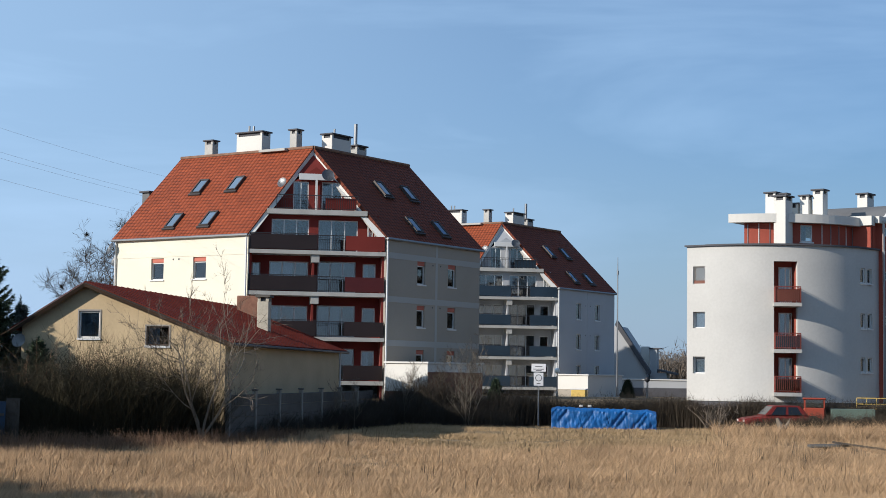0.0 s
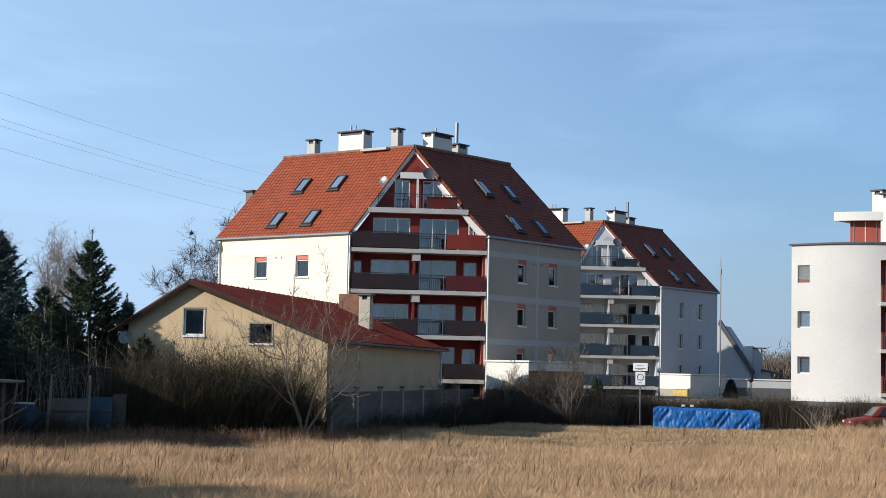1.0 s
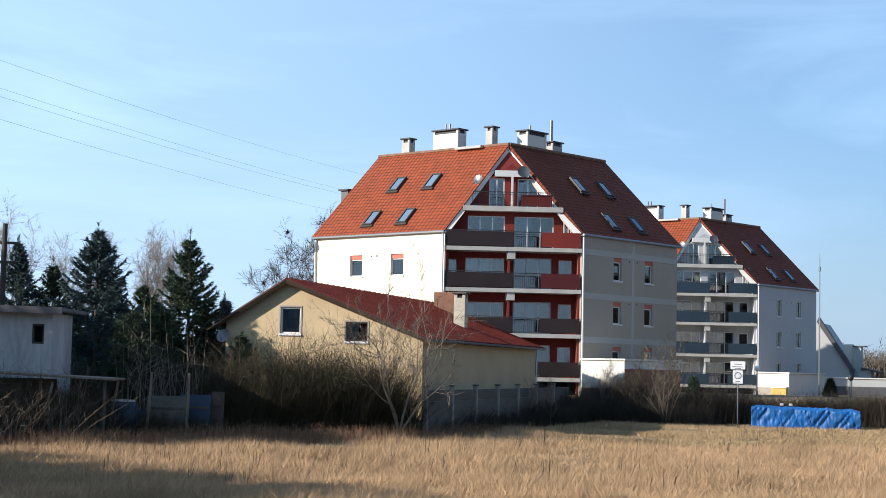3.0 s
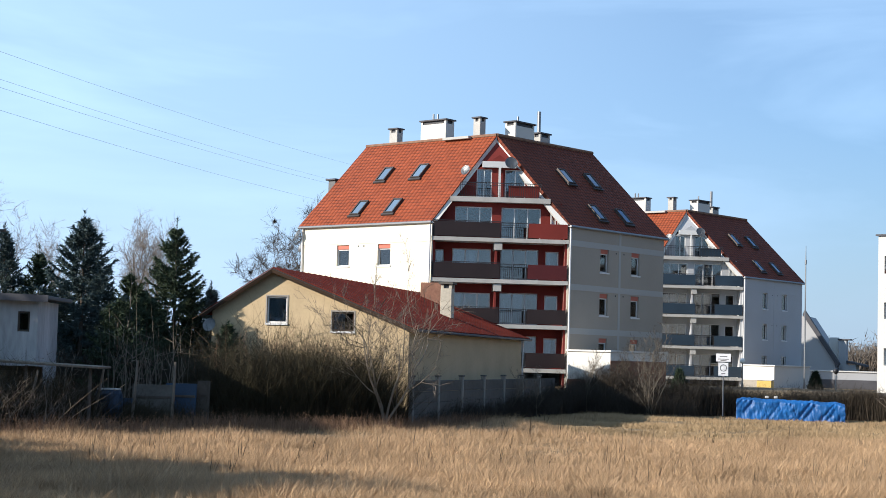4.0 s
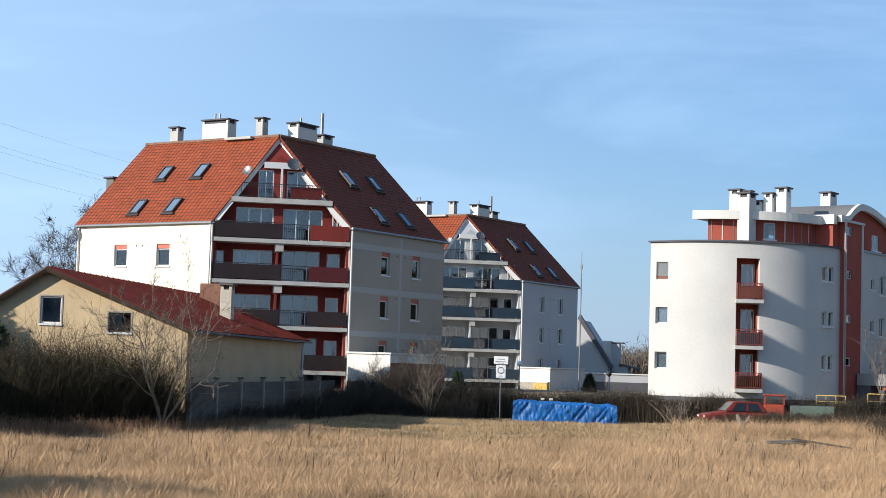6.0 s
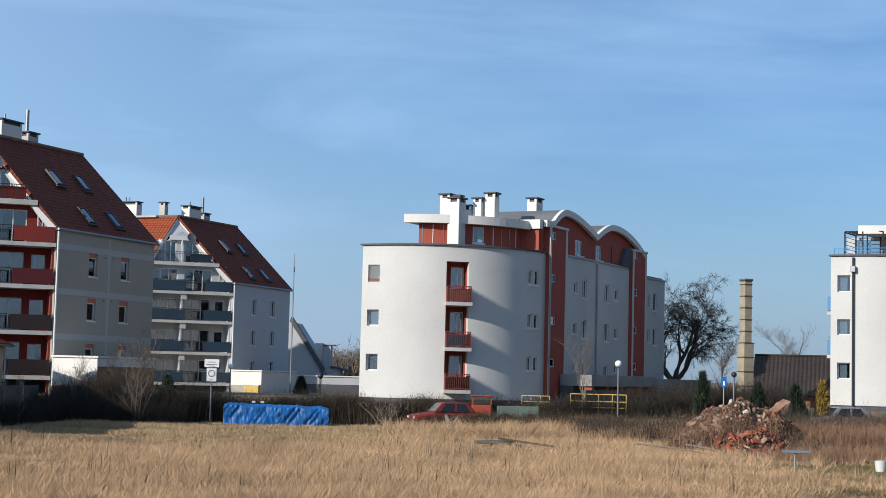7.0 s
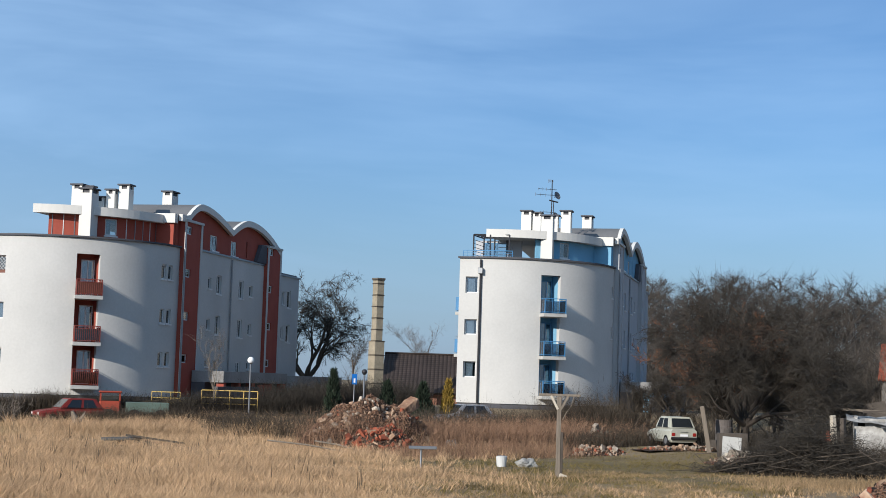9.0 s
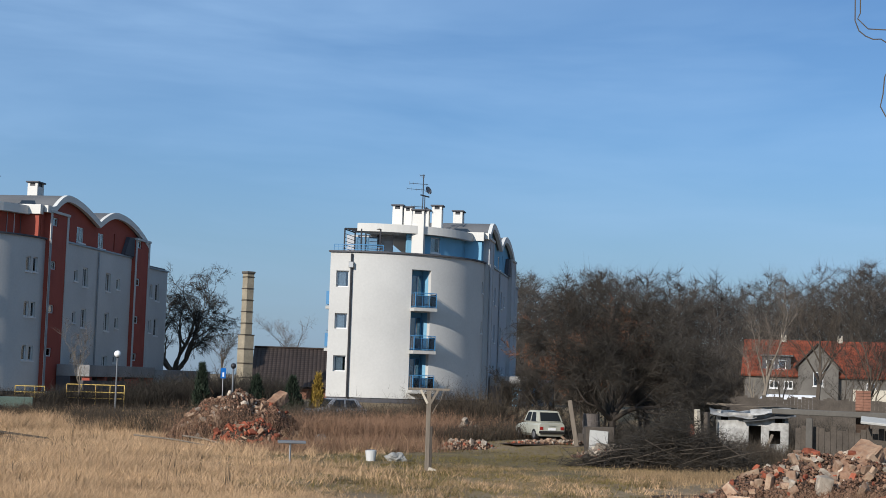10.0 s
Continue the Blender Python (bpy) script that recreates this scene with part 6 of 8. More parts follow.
grass("tall_grass", 7000, 21, 38, 58, 80, 0.25, 0.65, STRAW, "dry grass tufts among the rubble", 4, 0.022, lambda a, d: (np.sin(a * 2.3 + d * 0.4) + np.sin(d * 0.9 - a) > 0.0) & ((d > 64) | (a < 25.5)) & (a < 29.5))

grass("short_grass", 36000, 19, 50, 33, 60, 0.05, 0.15, TRAMP, "cropped faded grass round the turf", 4, 0.02, lambda a, d: (rg_.random(len(a)) < (a - 19) / 4) & (np.sin(a * 1.1 + d * 0.31) + np.sin(d * 0.7 - a * 0.6) + rg_.normal(size=len(a)) * 0.5 > -0.3), power=1.2)


# ---- fence, sheds and clutter of the left garden ----
def bars(parent, path, rows, s0, s1, material, d=-0.03, h=0.035):
    """Unreadable lettering as plain bars."""
    for i, (z, a, b) in enumerate(rows):
        part("lettering_bar", strip(path, s0 + (s1 - s0) * a, s0 + (s1 - s0) * b, z, z + h, d - 0.004, d), material, parent)


FPOST = mat("weathered_post_concrete", (0.25, 0.235, 0.205), var=0.2, scale=1.5, bump=0.2)
fx, fy = at(-7.62, 67.6)[:2]
tx, ty = at(-2.45, 90.5)[:2]
fdeg = math.degrees(math.atan2(ty - fy, tx - fx))
flen = math.hypot(tx - fx, ty - fy)
nposts = 7
for i in range(nposts):
    gap = flen / nposts
    fence = thing("concrete_fence_bay", (fx + (tx - fx) * i / nposts, fy + (ty - fy) * i / nposts, 0.02), fdeg, "weathered grey concrete panel fence bay with a post", "fence", "concrete fence beside the house")
    for k in range(4):
        part("panel", boxes((0.1, gap - 0.09, -0.03, 0.03, 0.03 + 0.49 * k, 0.03 + 0.49 * k + 0.478), bevel=0.012), DCONC, fence)
    part("post", boxes((-0.085, 0.085, -0.1, 0.1, -0.3, 2.12), bevel=0.02), FPOST, fence, "pale concrete post")
    part("post_cap", boxes((-0.12, 0.12, -0.13, 0.13, 2.124, 2.2), bevel=0.02), DCONC, fence)

SHEDW = mat("whitewashed_boards", (0.40, 0.395, 0.385), var=0.35, scale=0.9, fine=7, bump=0.3, stretch=(1, 1, 0.25))
WOODG = mat("weathered_grey_wood", (0.1722, 0.1435, 0.1107), var=0.3, scale=2, fine=16, bump=0.4, stretch=(6, 6, 0.6))
WOODD = mat("dark_damp_wood", (0.0738, 0.0615, 0.0492), var=0.3, scale=2, fine=16, bump=0.4)
shed = thing("garden_shed", tuple(at(-20.95, 60.5)), 8, "old whitewashed garden shed with a flat felt roof", "shed")
part("wall", sheet(bmesh.new(), line_path(-5.6, 0, 0), 0, 5.6, -0.2, 4.75, 0, 0.15, [(4.85, 5.3, 3.55, 4.3)]), SHEDW, shed)
part("side_wall", boxes((-0.15, -0.004, 0.154, 3.4, -0.2, 4.7), (-5.6, -5.45, 0.154, 3.4, -0.2, 4.7), (-5.44, -0.16, 3.25, 3.4, -0.2, 4.7)), SHEDW, shed)
window(shed, line_path(-5.6, 0, 0), 4.85, 5.3, 3.55, 4.3, 1, 0.05, frame_mat=WOODD, sill=False)
part("roof", boxes((-5.9, 0.35, -0.45, 3.9, 4.76, 4.9), m=pose(0, 0, 0, 0, 1.0, 0), bevel=0.02), BITUM, shed)
part("fascia", boxes((-5.9, 0.36, -0.5, -0.454, 4.66, 4.92), m=pose(0, 0, 0, 0, 1.0, 0)), PLINTH, shed)
leanto = thing("lean_to_roof", tuple(at(-20.4, 58.2)), 4, "low lean-to roof of grey sheets on posts", "shed")
part("roof_sheet", boxes((-3.4, 1.8, -0.8, 1.0, 2.36, 2.44), m=pose(0, 0, 0, 0, 2.0, 0), bevel=0.01), WOODG, leanto)
for x in (-3.2, -0.8, 1.5):
    part("post", boxes((x, x + 0.1, -0.6, -0.5, -0.2, 2.34)), WOODD, leanto)
part("board_wall", boxes((-3.3, -0.5, 0.5, 0.56, 0, 2.3)), WOODD, leanto)
BLUEPL = mat("blue_plastic", (0.022, 0.042, 0.075), rough=0.5, var=0.3, bump=0.05)
barrel = thing("blue_barrel", tuple(at(-18.4, 60)), 0, "faded blue plastic barrel beside the shed", "barrel")
bm = bmesh.new()
tube(bm, [(0, 0, 0), (0, 0, 0.08), (0, 0, 0.85), (0, 0, 1.35), (0, 0, 1.5)], [0.44, 0.5, 0.54, 0.5, 0.42], 16)
part("body", bm, BLUEPL, barrel)
bm = bmesh.new()
tube(bm, [(0, 0, 1.505), (0, 0, 1.56)], [0.44, 0.43], 16)
part("lid", bm, CONC, barrel)
for i, (az, w, h, d) in enumerate(((-18.0, 0.9, 1.2, 61), (-16.9, 1.5, 1.75, 61.3), (-15.9, 1.2, 1.8, 61.8), (-15.1, 0.5, 1.9, 62))):
    pn = thing("leaning_panel", tuple(at(az, d)), 4 + 5 * (i % 2), "grey board leaning in the garden clutter" if i % 2 else "dark blue-grey sheet standing in the garden clutter", "panel", "boards along the garden edge")
    part("board", boxes((-w / 2, w / 2, -0.03, 0.03, -0.05, h), m=pose(0, 0, 0, -6, 0, 0), bevel=0.008), (BLUEPL, DCONC, BLUEPL, WOODD)[i], pn)
    part("batten", boxes((-w / 2 + 0.05, w / 2 - 0.05, -0.06, -0.034, h * 0.7, h * 0.7 + 0.09), m=pose(0, 0, 0, -6, 0, 0)), WOODD, pn)
for i, (az, d, h, ln_) in enumerate(((-21.3, 57.5, 2.2, 12), (-19.0, 59, 2.3, 10), (-17.6, 59.8, 2.6, 4), (-16.2, 60.5, 2.6, 3), (-19.9, 58.4, 1.6, -6))):
    st_ = thing("fence_stake", tuple(at(az, d)), 20 * i, "leaning grey wooden stake", "stake", "stakes along the garden edge")
    bm = bmesh.new()
    tube(bm, [(0, 0, -0.2), (0.02, 0, h * 0.5), (0.0, 0.02, h)], [0.06, 0.055, 0.045], 7)
    part("stake", bm, WOODG, st_).rotation_euler = (0, radians(ln_), 0)

# power pole and lines
pole = thing("power_pole", tuple(at(-22.7, 75)), 20, "dark wooden power pole with insulators", "pole")
bm = bmesh.new()
tube(bm, [(0, 0, -0.3), (0, 0, 9.15)], [0.17, 0.12], 10)
part("pole", bm, WOODD, pole)
part("crossarm", boxes((-0.7, 0.7, -0.05, 0.05, 8.2, 8.32), (-0.55, 0.55, -0.05, 0.05, 7.3, 7.42), bevel=0.01), WOODD, pole)
for x, z in ((-0.6, 8.34), (0.6, 8.34), (-0.45, 7.44), (0.45, 7.44)):
    bm = bmesh.new()
    tube(bm, [(x, 0, z), (x, 0, z + 0.12), (x, 0, z + 0.2)], [0.03, 0.06, 0.04], 8)
    part("insulator", bm, CONC, pole)
WIRE = mat("grey_aluminium_wire", (0.465, 0.4836, 0.5115), rough=0.5, metal=0.3, var=0.05, bump=0)


def wire(p, q, sag, r):
    w = bmesh.new()
    pts = [Vector(p).lerp(Vector(q), i / 14) - Vector((0, 0, sag * 4 * (i / 14) * (1 - i / 14))) for i in range(15)]
    tube(w, pts, r, 4)
    tagged(part("power_line", w, WIRE), "thin grey power line sagging across the sky", "cable", "overhead lines")


for p, q in (((-26.7, 62, 15.4), (-19.5, 205, 25.2)), ((-26.9, 62, 14.3), (-19.8, 205, 23.0)), ((-26.9, 62, 13.95), (-19.6, 205, 22.6)), ((-26.9, 62, 13.0), (-19.9, 205, 20.4))):
    wire(p, q, 1.1, 0.006)

# ---- street furniture and low buildings between the blocks ----
def plain_block(name, az, d, w, dp_, h, deg, body, top_mat, label, category, z=None):
    b_ = thing(name, tuple(at(az, d, z)), deg, label, category)
    part("body", boxes((0, w, 0, dp_, -0.8, h), bevel=0.02), body, b_)
    part("roof_edge", boxes((-0.1, w + 0.1, -0.1, dp_ + 0.1, h + 0.003, h + 0.12), bevel=0.015), top_mat, b_)
    return b_


g1 = plain_block("garage", -2.0, 98.6, 3.2, 6.2, 2.25, -34, WHITE, WHITE, "white rendered garage with a flat roof beside the block", "garage", 1.35)
part("garage_base", boxes((0.0, 3.2, -0.03, -0.004, -0.8, 0.55)), BRICK, g1)
# brown sheet added over the side: brick base below, painted shade above
part("shaded_side_facing", boxes((3.204, 3.23, 0.0, 6.2, -0.8, 1.75)), BRICK, g1, "brown facing for the brick base and the side's shade")
g2 = plain_block("garage", 4.25, 139.5, 3.0, 6.4, 2.1, -34, WHITE, WHITE, "white rendered garage with a flat roof beside the far block", "garage", 0.9)
part("garage_base", boxes((0.0, 3.0, -0.03, -0.004, -0.8, 0.9)), GREYR, g2)
YEL = mat("yellow_painted_metal", (0.574, 0.41, 0.1148), rough=0.5, var=0.12, bump=0.03)
bx = thing("grit_box", tuple(at(4.72, 134, 0.95)), -20, "pale yellow grit box with a sloping lid", "box")
part("body", boxes((0, 1.25, 0, 0.8, 0, 0.85), bevel=0.04), YEL, bx)
part("lid", boxes((-0.04, 1.29, -0.04, 0.84, 0.856, 0.95), bevel=0.02), FRAMEW, bx)
lb = plain_block("low_building", 6.35, 150, 18, 6, 1.45, -4, SHADEW, WHITE, "long low white building with a flat lit roof", "building", 1.2)
part("dark_opening", boxes((1.5, 9, -0.04, -0.004, -0.4, 0.75), (10, 17.5, -0.04, -0.004, -0.4, 0.7)), PLINTH, lb)
fh = thing("far_house", tuple(at(6.4, 168, 1.0)), -15, "far house with a steep dark roof and white chimneys", "house")
bm = bmesh.new()
prof_ = [(-6, -0.5), (3.0, -0.5), (3.0, 2.8), (0.0, 7.3), (-6, 7.3)]
fa_ = [[bm.verts.new((x, y, z)) for x, z in prof_] for y in (0, 7)]
bm.faces.new(fa_[0]), bm.faces.new(fa_[1][::-1])
for i in range(5):
    k = (i + 1) % 5
    bm.faces.new((fa_[0][i], fa_[1][i], fa_[1][k], fa_[0][k]))
part("wall", bm, SHADEW, fh)
bm = bmesh.new()
fa_ = [[bm.verts.new((x, y, z)) for x, z in ((-0.1, 7.9), (3.5, 2.5), (3.3, 2.1), (-0.3, 7.4))] for y in (-0.4, 0.5)]
bm.faces.new(fa_[0]), bm.faces.new(fa_[1][::-1])
for i in range(4):
    k = (i + 1) % 4
    bm.faces.new((fa_[0][i], fa_[1][i], fa_[1][k], fa_[0][k]))
part("roof", bm, PLINTH, fh)
part("chimney", boxes((2.0, 2.9, 3.0, 4.0, 2.0, 5.2), bevel=0.03), WHITE, fh)
part("chimney", boxes((3.1, 3.9, 2.0, 3.2, 1.0, 4.9), bevel=0.03), SHADEW, fh)
part("chimney_cap", boxes((3.0, 4.3, 1.9, 3.3, 4.904, 5.05), bevel=0.02), PLINTH, fh)
part("porch_roof", boxes((3.6, 5.6, 1.0, 4.0, 2.2, 2.4), m=pose(0, 0, 1.2, 0, 12, 0)), PLINTH, fh)
part("porch_wall", boxes((3.6, 5.0, 1.2, 3.8, -0.5, 2.4)), SHADEW, fh)
mast = thing("flag_mast", tuple(at(6.37, 140, 1.0)), 0, "tall thin grey mast behind the far block", "mast")
bm = bmesh.new()
tube(bm, [(0, 0, -0.2), (0, 0, 11.0), (0, 0, 12.5)], [0.07, 0.05, 0.02], 8)
part("mast", bm, METALG, mast)
bm = bmesh.new()
tube(bm, [(0, 0, 10.9), (0, 0, 11.3)], 0.09, 8)
part("collar", bm, METALG, mast)

sign = thing("street_sign", tuple(at(3.55, 92.5, 0.1)), -3, "white street sign with a round zone sign below", "sign")
bm = bmesh.new()
tube(bm, [(0, 0.03, 0), (0, 0.03, 3.55)], 0.04, 8)
part("pole", bm, METALG, sign)
SIGNW = mat("white_sign_face", (0.744, 0.744, 0.744), rough=0.4, var=0.03, bump=0)
INK = mat("dark_sign_print", (0.041, 0.041, 0.0492), rough=0.5, var=0.05, bump=0)
p1_ = part("name_plate", boxes((-0.42, 0.42, -0.03, -0.005, 3.12, 3.58), bevel=0.008), SIGNW, sign)
bars(p1_, line_path(-0.42, 0, 0), [(3.4, 0.25, 0.75), (3.25, 0.12, 0.85), (3.17, 0.3, 0.7)], 0, 0.84, INK)
p2_ = part("zone_plate", boxes((-0.28, 0.28, -0.03, -0.005, 2.3, 3.06), bevel=0.008), SIGNW, sign)
bm = bmesh.new()
ring_ = [(0.18 * math.cos(k * math.tau / 24), 0.18 * math.sin(k * math.tau / 24)) for k in range(24)]
tube(bm, [(x, -0.036, 2.76 + z) for x, z in ring_] + [(ring_[0][0], -0.036, 2.76)], 0.018, 5)
part("ring", bm, INK, p2_)
bars(p2_, line_path(-0.28, 0, 0), [(2.42, 0.3, 0.7)], 0, 0.56, INK)


GLOBE = mat("opal_lamp_globe", (0.7905, 0.7905, 0.7719), rough=0.35, var=0.02, bump=0)


def lamp(az, d, top, r, label, z=None, globe=None):
    l_ = thing("street_lamp", tuple(at(az, d, z)), 0, label, "lamp", "globe street lamps")
    z0 = l_.location.z
    hgt = top - z0
    bm_ = bmesh.new()
    tube(bm_, [(0, 0, -0.1), (0, 0, 0.7), (0, 0, 0.75), (0, 0, hgt - r * 1.6)], [0.09, 0.08, 0.05, 0.045], 10)
    part("pole", bm_, METALG, l_)
    bm_ = bmesh.new()
    tube(bm_, [(0, 0, hgt - r * 2.1), (0, 0, hgt - r * 1.7)], [0.06, r * 0.55], 10)
    part("collar", bm_, METALD, l_)
    bm_ = bmesh.new()
    bmesh.ops.create_uvsphere(bm_, u_segments=20, v_segments=12, radius=r, matrix=Matrix.Translation((0, 0, hgt - r)))
    part("globe", bm_, globe or GLOBE, l_, "smoked dark globe" if globe else "white opal globe", smooth=True)
    return l_


lamp(18.2, 94, 4.22, 0.2, "white street lamp with an opal globe")
lamp(4.22, 118, 3.55, 0.2, "street lamp with an opal globe by the garage", 1.0)
lamp(7.45, 128, 3.0, 0.22, "dark street lamp before the low building", 1.0, METALD)
lamp(22.3, 91.5, 3.7, 0.16, "dark street lamp beside the blue sign", None, METALD)
for s_az, e_az, d, h in ((14.75, 15.75, 98.5, 0.95), (16.5, 18.5, 97.5, 1.15)):
    yr = thing("yellow_railing", tuple(at(s_az, d, 0.55)), -math.degrees(radians(s_az)), "yellow painted tubular railing by the street", "railing", "yellow railings")
    ln_ = d * radians(e_az - s_az)
    for z in (h, h * 0.62, h * 0.3):
        bm = bmesh.new()
        tube(bm, [(0, 0, z + 0.45), (ln_, 0, z + 0.45)], 0.03, 6)
        part("rail", bm, YEL, yr)
    k = max(3, round(ln_ / 0.8))
    for i in range(k + 1):
        bm = bmesh.new()
        tube(bm, [(ln_ * i / k, 0, -0.3), (ln_ * i / k, 0, h + 0.45)], 0.028, 6)
        part("upright", bm, YEL, yr)

# covered stack under a blue tarpaulin
TARP = mat("blue_tarpaulin", (0.010, 0.093, 0.295), rough=0.5, var=0.35, scale=1.2, fine=5, bump=0.6, spec=0.45, dist=0.06)
tp = thing("tarpaulin_stack", tuple(at(4.02, 92.0, 0.0)), -5.5, "long stack wrapped in creased blue tarpaulin", "tarpaulin")
bm = bmesh.new()
nx, nr = 170, 30
rows_ = []
for i in range(nx + 1):
    x = 6.05 * i / nx
    row = []
    for k in range(nr + 1):
        u = k / nr
        prof = [(-0.05, -0.05), (0.02, 1.05), (0.35, 1.22), (1.25, 1.2), (1.5, -0.05)]
        pu = u * 4
        a = min(3, int(pu))
        y0, z0 = (prof[a][0] + (prof[a + 1][0] - prof[a][0]) * (pu - a), prof[a][1] + (prof[a + 1][1] - prof[a][1]) * (pu - a))
        end = min(1.0, min(x, 6.05 - x) / 0.25)
        slope = 1.0 - 0.10 * (x / 6.05)
        fold = 0.13 * noise.noise((x * 1.6 + 1.5 * z0, 3.1, z0 * 0.8)) + 0.2 * abs(noise.noise((x * 3.1 - 2.2 * z0, 9.0, z0 * 0.9))) + 0.1 * abs(noise.noise((x * 7.5 + 3.0 * z0, 2.0, z0 * 1.5))) - 0.08
        row.append(bm.verts.new((x + 0.06 * noise.noise((x, z0 * 3, 5)), y0 + fold * (1.0 if k < nr * 0.3 else 0.3), max(-0.05, z0 * slope * (0.93 + 0.07 * end) + fold * 0.35))))
    rows_.append(row)
for a, b in zip(rows_, rows_[1:]):
    for k in range(nr):
        bm.faces.new((a[k], b[k], b[k + 1], a[k + 1]))
bm.faces.new(rows_[0])
bm.faces.new(rows_[-1][::-1])
part("tarpaulin", bm, TARP, tp, smooth=True)
for x in (1.6, 2.1):
    st_ = part("weight_stone", boxes((x, x + 0.22, 0.4, 0.6, 1.2, 1.34), bevel=0.03), CONC, tp)


# ---- vehicles ----
GLASSC = mat("dark_car_glass", (0.0164, 0.0197, 0.023), rough=0.08, var=0.1, bump=0, spec=0.6)
TYRE = mat("black_rubber", (0.0164, 0.0164, 0.0164), rough=0.9, var=0.2)
RIM = mat("steel_rim", (0.2624, 0.2624, 0.2706), rough=0.4, metal=0.6, var=0.1, bump=0)
LAMPR = mat("red_tail_lamp", (0.2296, 0.0164, 0.0123), rough=0.3, var=0.05, bump=0)
LAMPC = mat("clear_head_lamp", (0.574, 0.574, 0.5576), rough=0.2, var=0.05, bump=0)


def loft(sections, close=True):
    """A skin over cross-sections, each a list of points."""
    bm_ = bmesh.new()
    rs = [[bm_.verts.new(p) for p in s] for s in sections]
    for a, b in zip(rs, rs[1:]):
        for k in range(len(a)):
            bm_.faces.new((a[k], a[(k + 1) % len(a)], b[(k + 1) % len(b)], b[k]))
    bm_.faces.new(rs[0][::-1]), bm_.faces.new(rs[-1])
    bmesh.ops.recalc_face_normals(bm_, faces=bm_.faces[:])
    return bm_


def car(az, d, rz, paint, L, W, H, label, z=None, hood=0.30, tail=0.04):
    """A small hatchback: x from the tail (0) to the nose (L)."""
    c = thing("car", tuple(at(az, d, z)), rz, label, "car")
    belt, sill = H * 0.60, 0.2

    def sec(x, w, lo, hi, k=0.12):
        return [(x, -w, lo + k), (x, -w, hi - k), (x, -w + k, hi), (x, w - k, hi), (x, w, hi - k), (x, w, lo + k), (x, w - k, lo), (x, -w + k, lo)]

    w = W / 2
    part("body", loft([sec(0.0, w * 0.93, 0.36, belt - 0.04, 0.07), sec(0.1, w, sill, belt), sec(L * 0.45, w, sill, belt), sec(L * (1 - hood), w, sill, belt - 0.01), sec(L * 0.93, w * 0.97, sill, belt - 0.14), sec(L, w * 0.9, 0.34, belt - 0.22, 0.07)]), paint, c)

    x0, x1, x2, x3 = tail * L, 0.16 * L, 0.55 * L, (1 - hood) * L
    bm_ = bmesh.new()
    low = [bm_.verts.new(p) for p in ((x0, -w * 0.95, belt), (x3, -w * 0.95, belt), (x3, w * 0.95, belt), (x0, w * 0.95, belt))]
    hi = [bm_.verts.new(p) for p in ((x1, -w * 0.78, H), (x2, -w * 0.78, H), (x2, w * 0.78, H), (x1, w * 0.78, H))]
    bm_.faces.new(low[::-1]), bm_.faces.new(hi)
    for k in range(4):
        bm_.faces.new((low[k], low[(k + 1) % 4], hi[(k + 1) % 4], hi[k]))
    bmesh.ops.bevel(bm_, geom=bm_.edges[:], offset=0.05, segments=2, affect="EDGES")
    part("cabin", bm_, paint, c)

    def pane(name, q):
        q = [Vector(p) for p in q]
        n = (q[1] - q[0]).cross(q[2] - q[0]).normalized()
        bm2 = bmesh.new()
        a, b = [bm2.verts.new(p + n * 0.012) for p in q], [bm2.verts.new(p - n * 0.03) for p in q]
        bm2.faces.new(a), bm2.faces.new(b[::-1])
        for k in range(4):
            bm2.faces.new((a[k], b[k], b[(k + 1) % 4], a[(k + 1) % 4]))
        bmesh.ops.recalc_face_normals(bm2, faces=bm2.faces[:])
        part(name, bm2, GLASSC, c)

    def mixp(a, b, t):
        return tuple(a[i] + (b[i] - a[i]) * t for i in range(3))

    def face(a, b, cc, dd, mx, my0, my1):
        """A pane within the quad a b cc dd (a, b below)."""
        lo1, lo2, hi1, hi2 = mixp(a, dd, my0), mixp(b, cc, my0), mixp(a, dd, my1), mixp(b, cc, my1)
        return mixp(lo1, lo2, mx), mixp(lo1, lo2, 1 - mx), mixp(hi1, hi2, 1 - mx), mixp(hi1, hi2, mx)

    A = [(x0, -w * 0.95, belt), (x3, -w * 0.95, belt), (x3, w * 0.95, belt), (x0, w * 0.95, belt)]
    B = [(x1, -w * 0.78, H), (x2, -w * 0.78, H), (x2, w * 0.78, H), (x1, w * 0.78, H)]
    pane("rear_window", face(A[3], A[0], B[0], B[3], 0.09, 0.12, 0.86))
    pane("windscreen", face(A[1], A[2], B[2], B[1], 0.07, 0.08, 0.9))
    for i, j in ((0, 1), (2, 3)):
        a, b, cc, dd = A[i], A[j], B[j], B[i]
        for f0, f1 in ((0.12, 0.47), (0.52, 0.86)):
            pane("side_window", face(mixp(a, b, f0), mixp(a, b, f1), mixp(dd, cc, f1), mixp(dd, cc, f0), 0.03, 0.1, 0.86))
    for x in (0.18 * L, 0.80 * L):
        for s in (-1, 1):
            bm_ = bmesh.new()
            tube(bm_, [(x, s * (w - 0.15), 0.27), (x, s * (w + 0.012), 0.27)], 0.27, 18)
            wh = part("wheel", bm_, TYRE, c)
            bm_ = bmesh.new()
            tube(bm_, [(x, s * (w + 0.005), 0.27), (x, s * (w + 0.022), 0.27)], [0.17, 0.14], 14)
            part("rim", bm_, RIM, wh)
    part("rear_bumper", boxes((-0.07, 0.02, -w * 0.96, w * 0.96, 0.33, 0.46), bevel=0.03), TYRE, c)
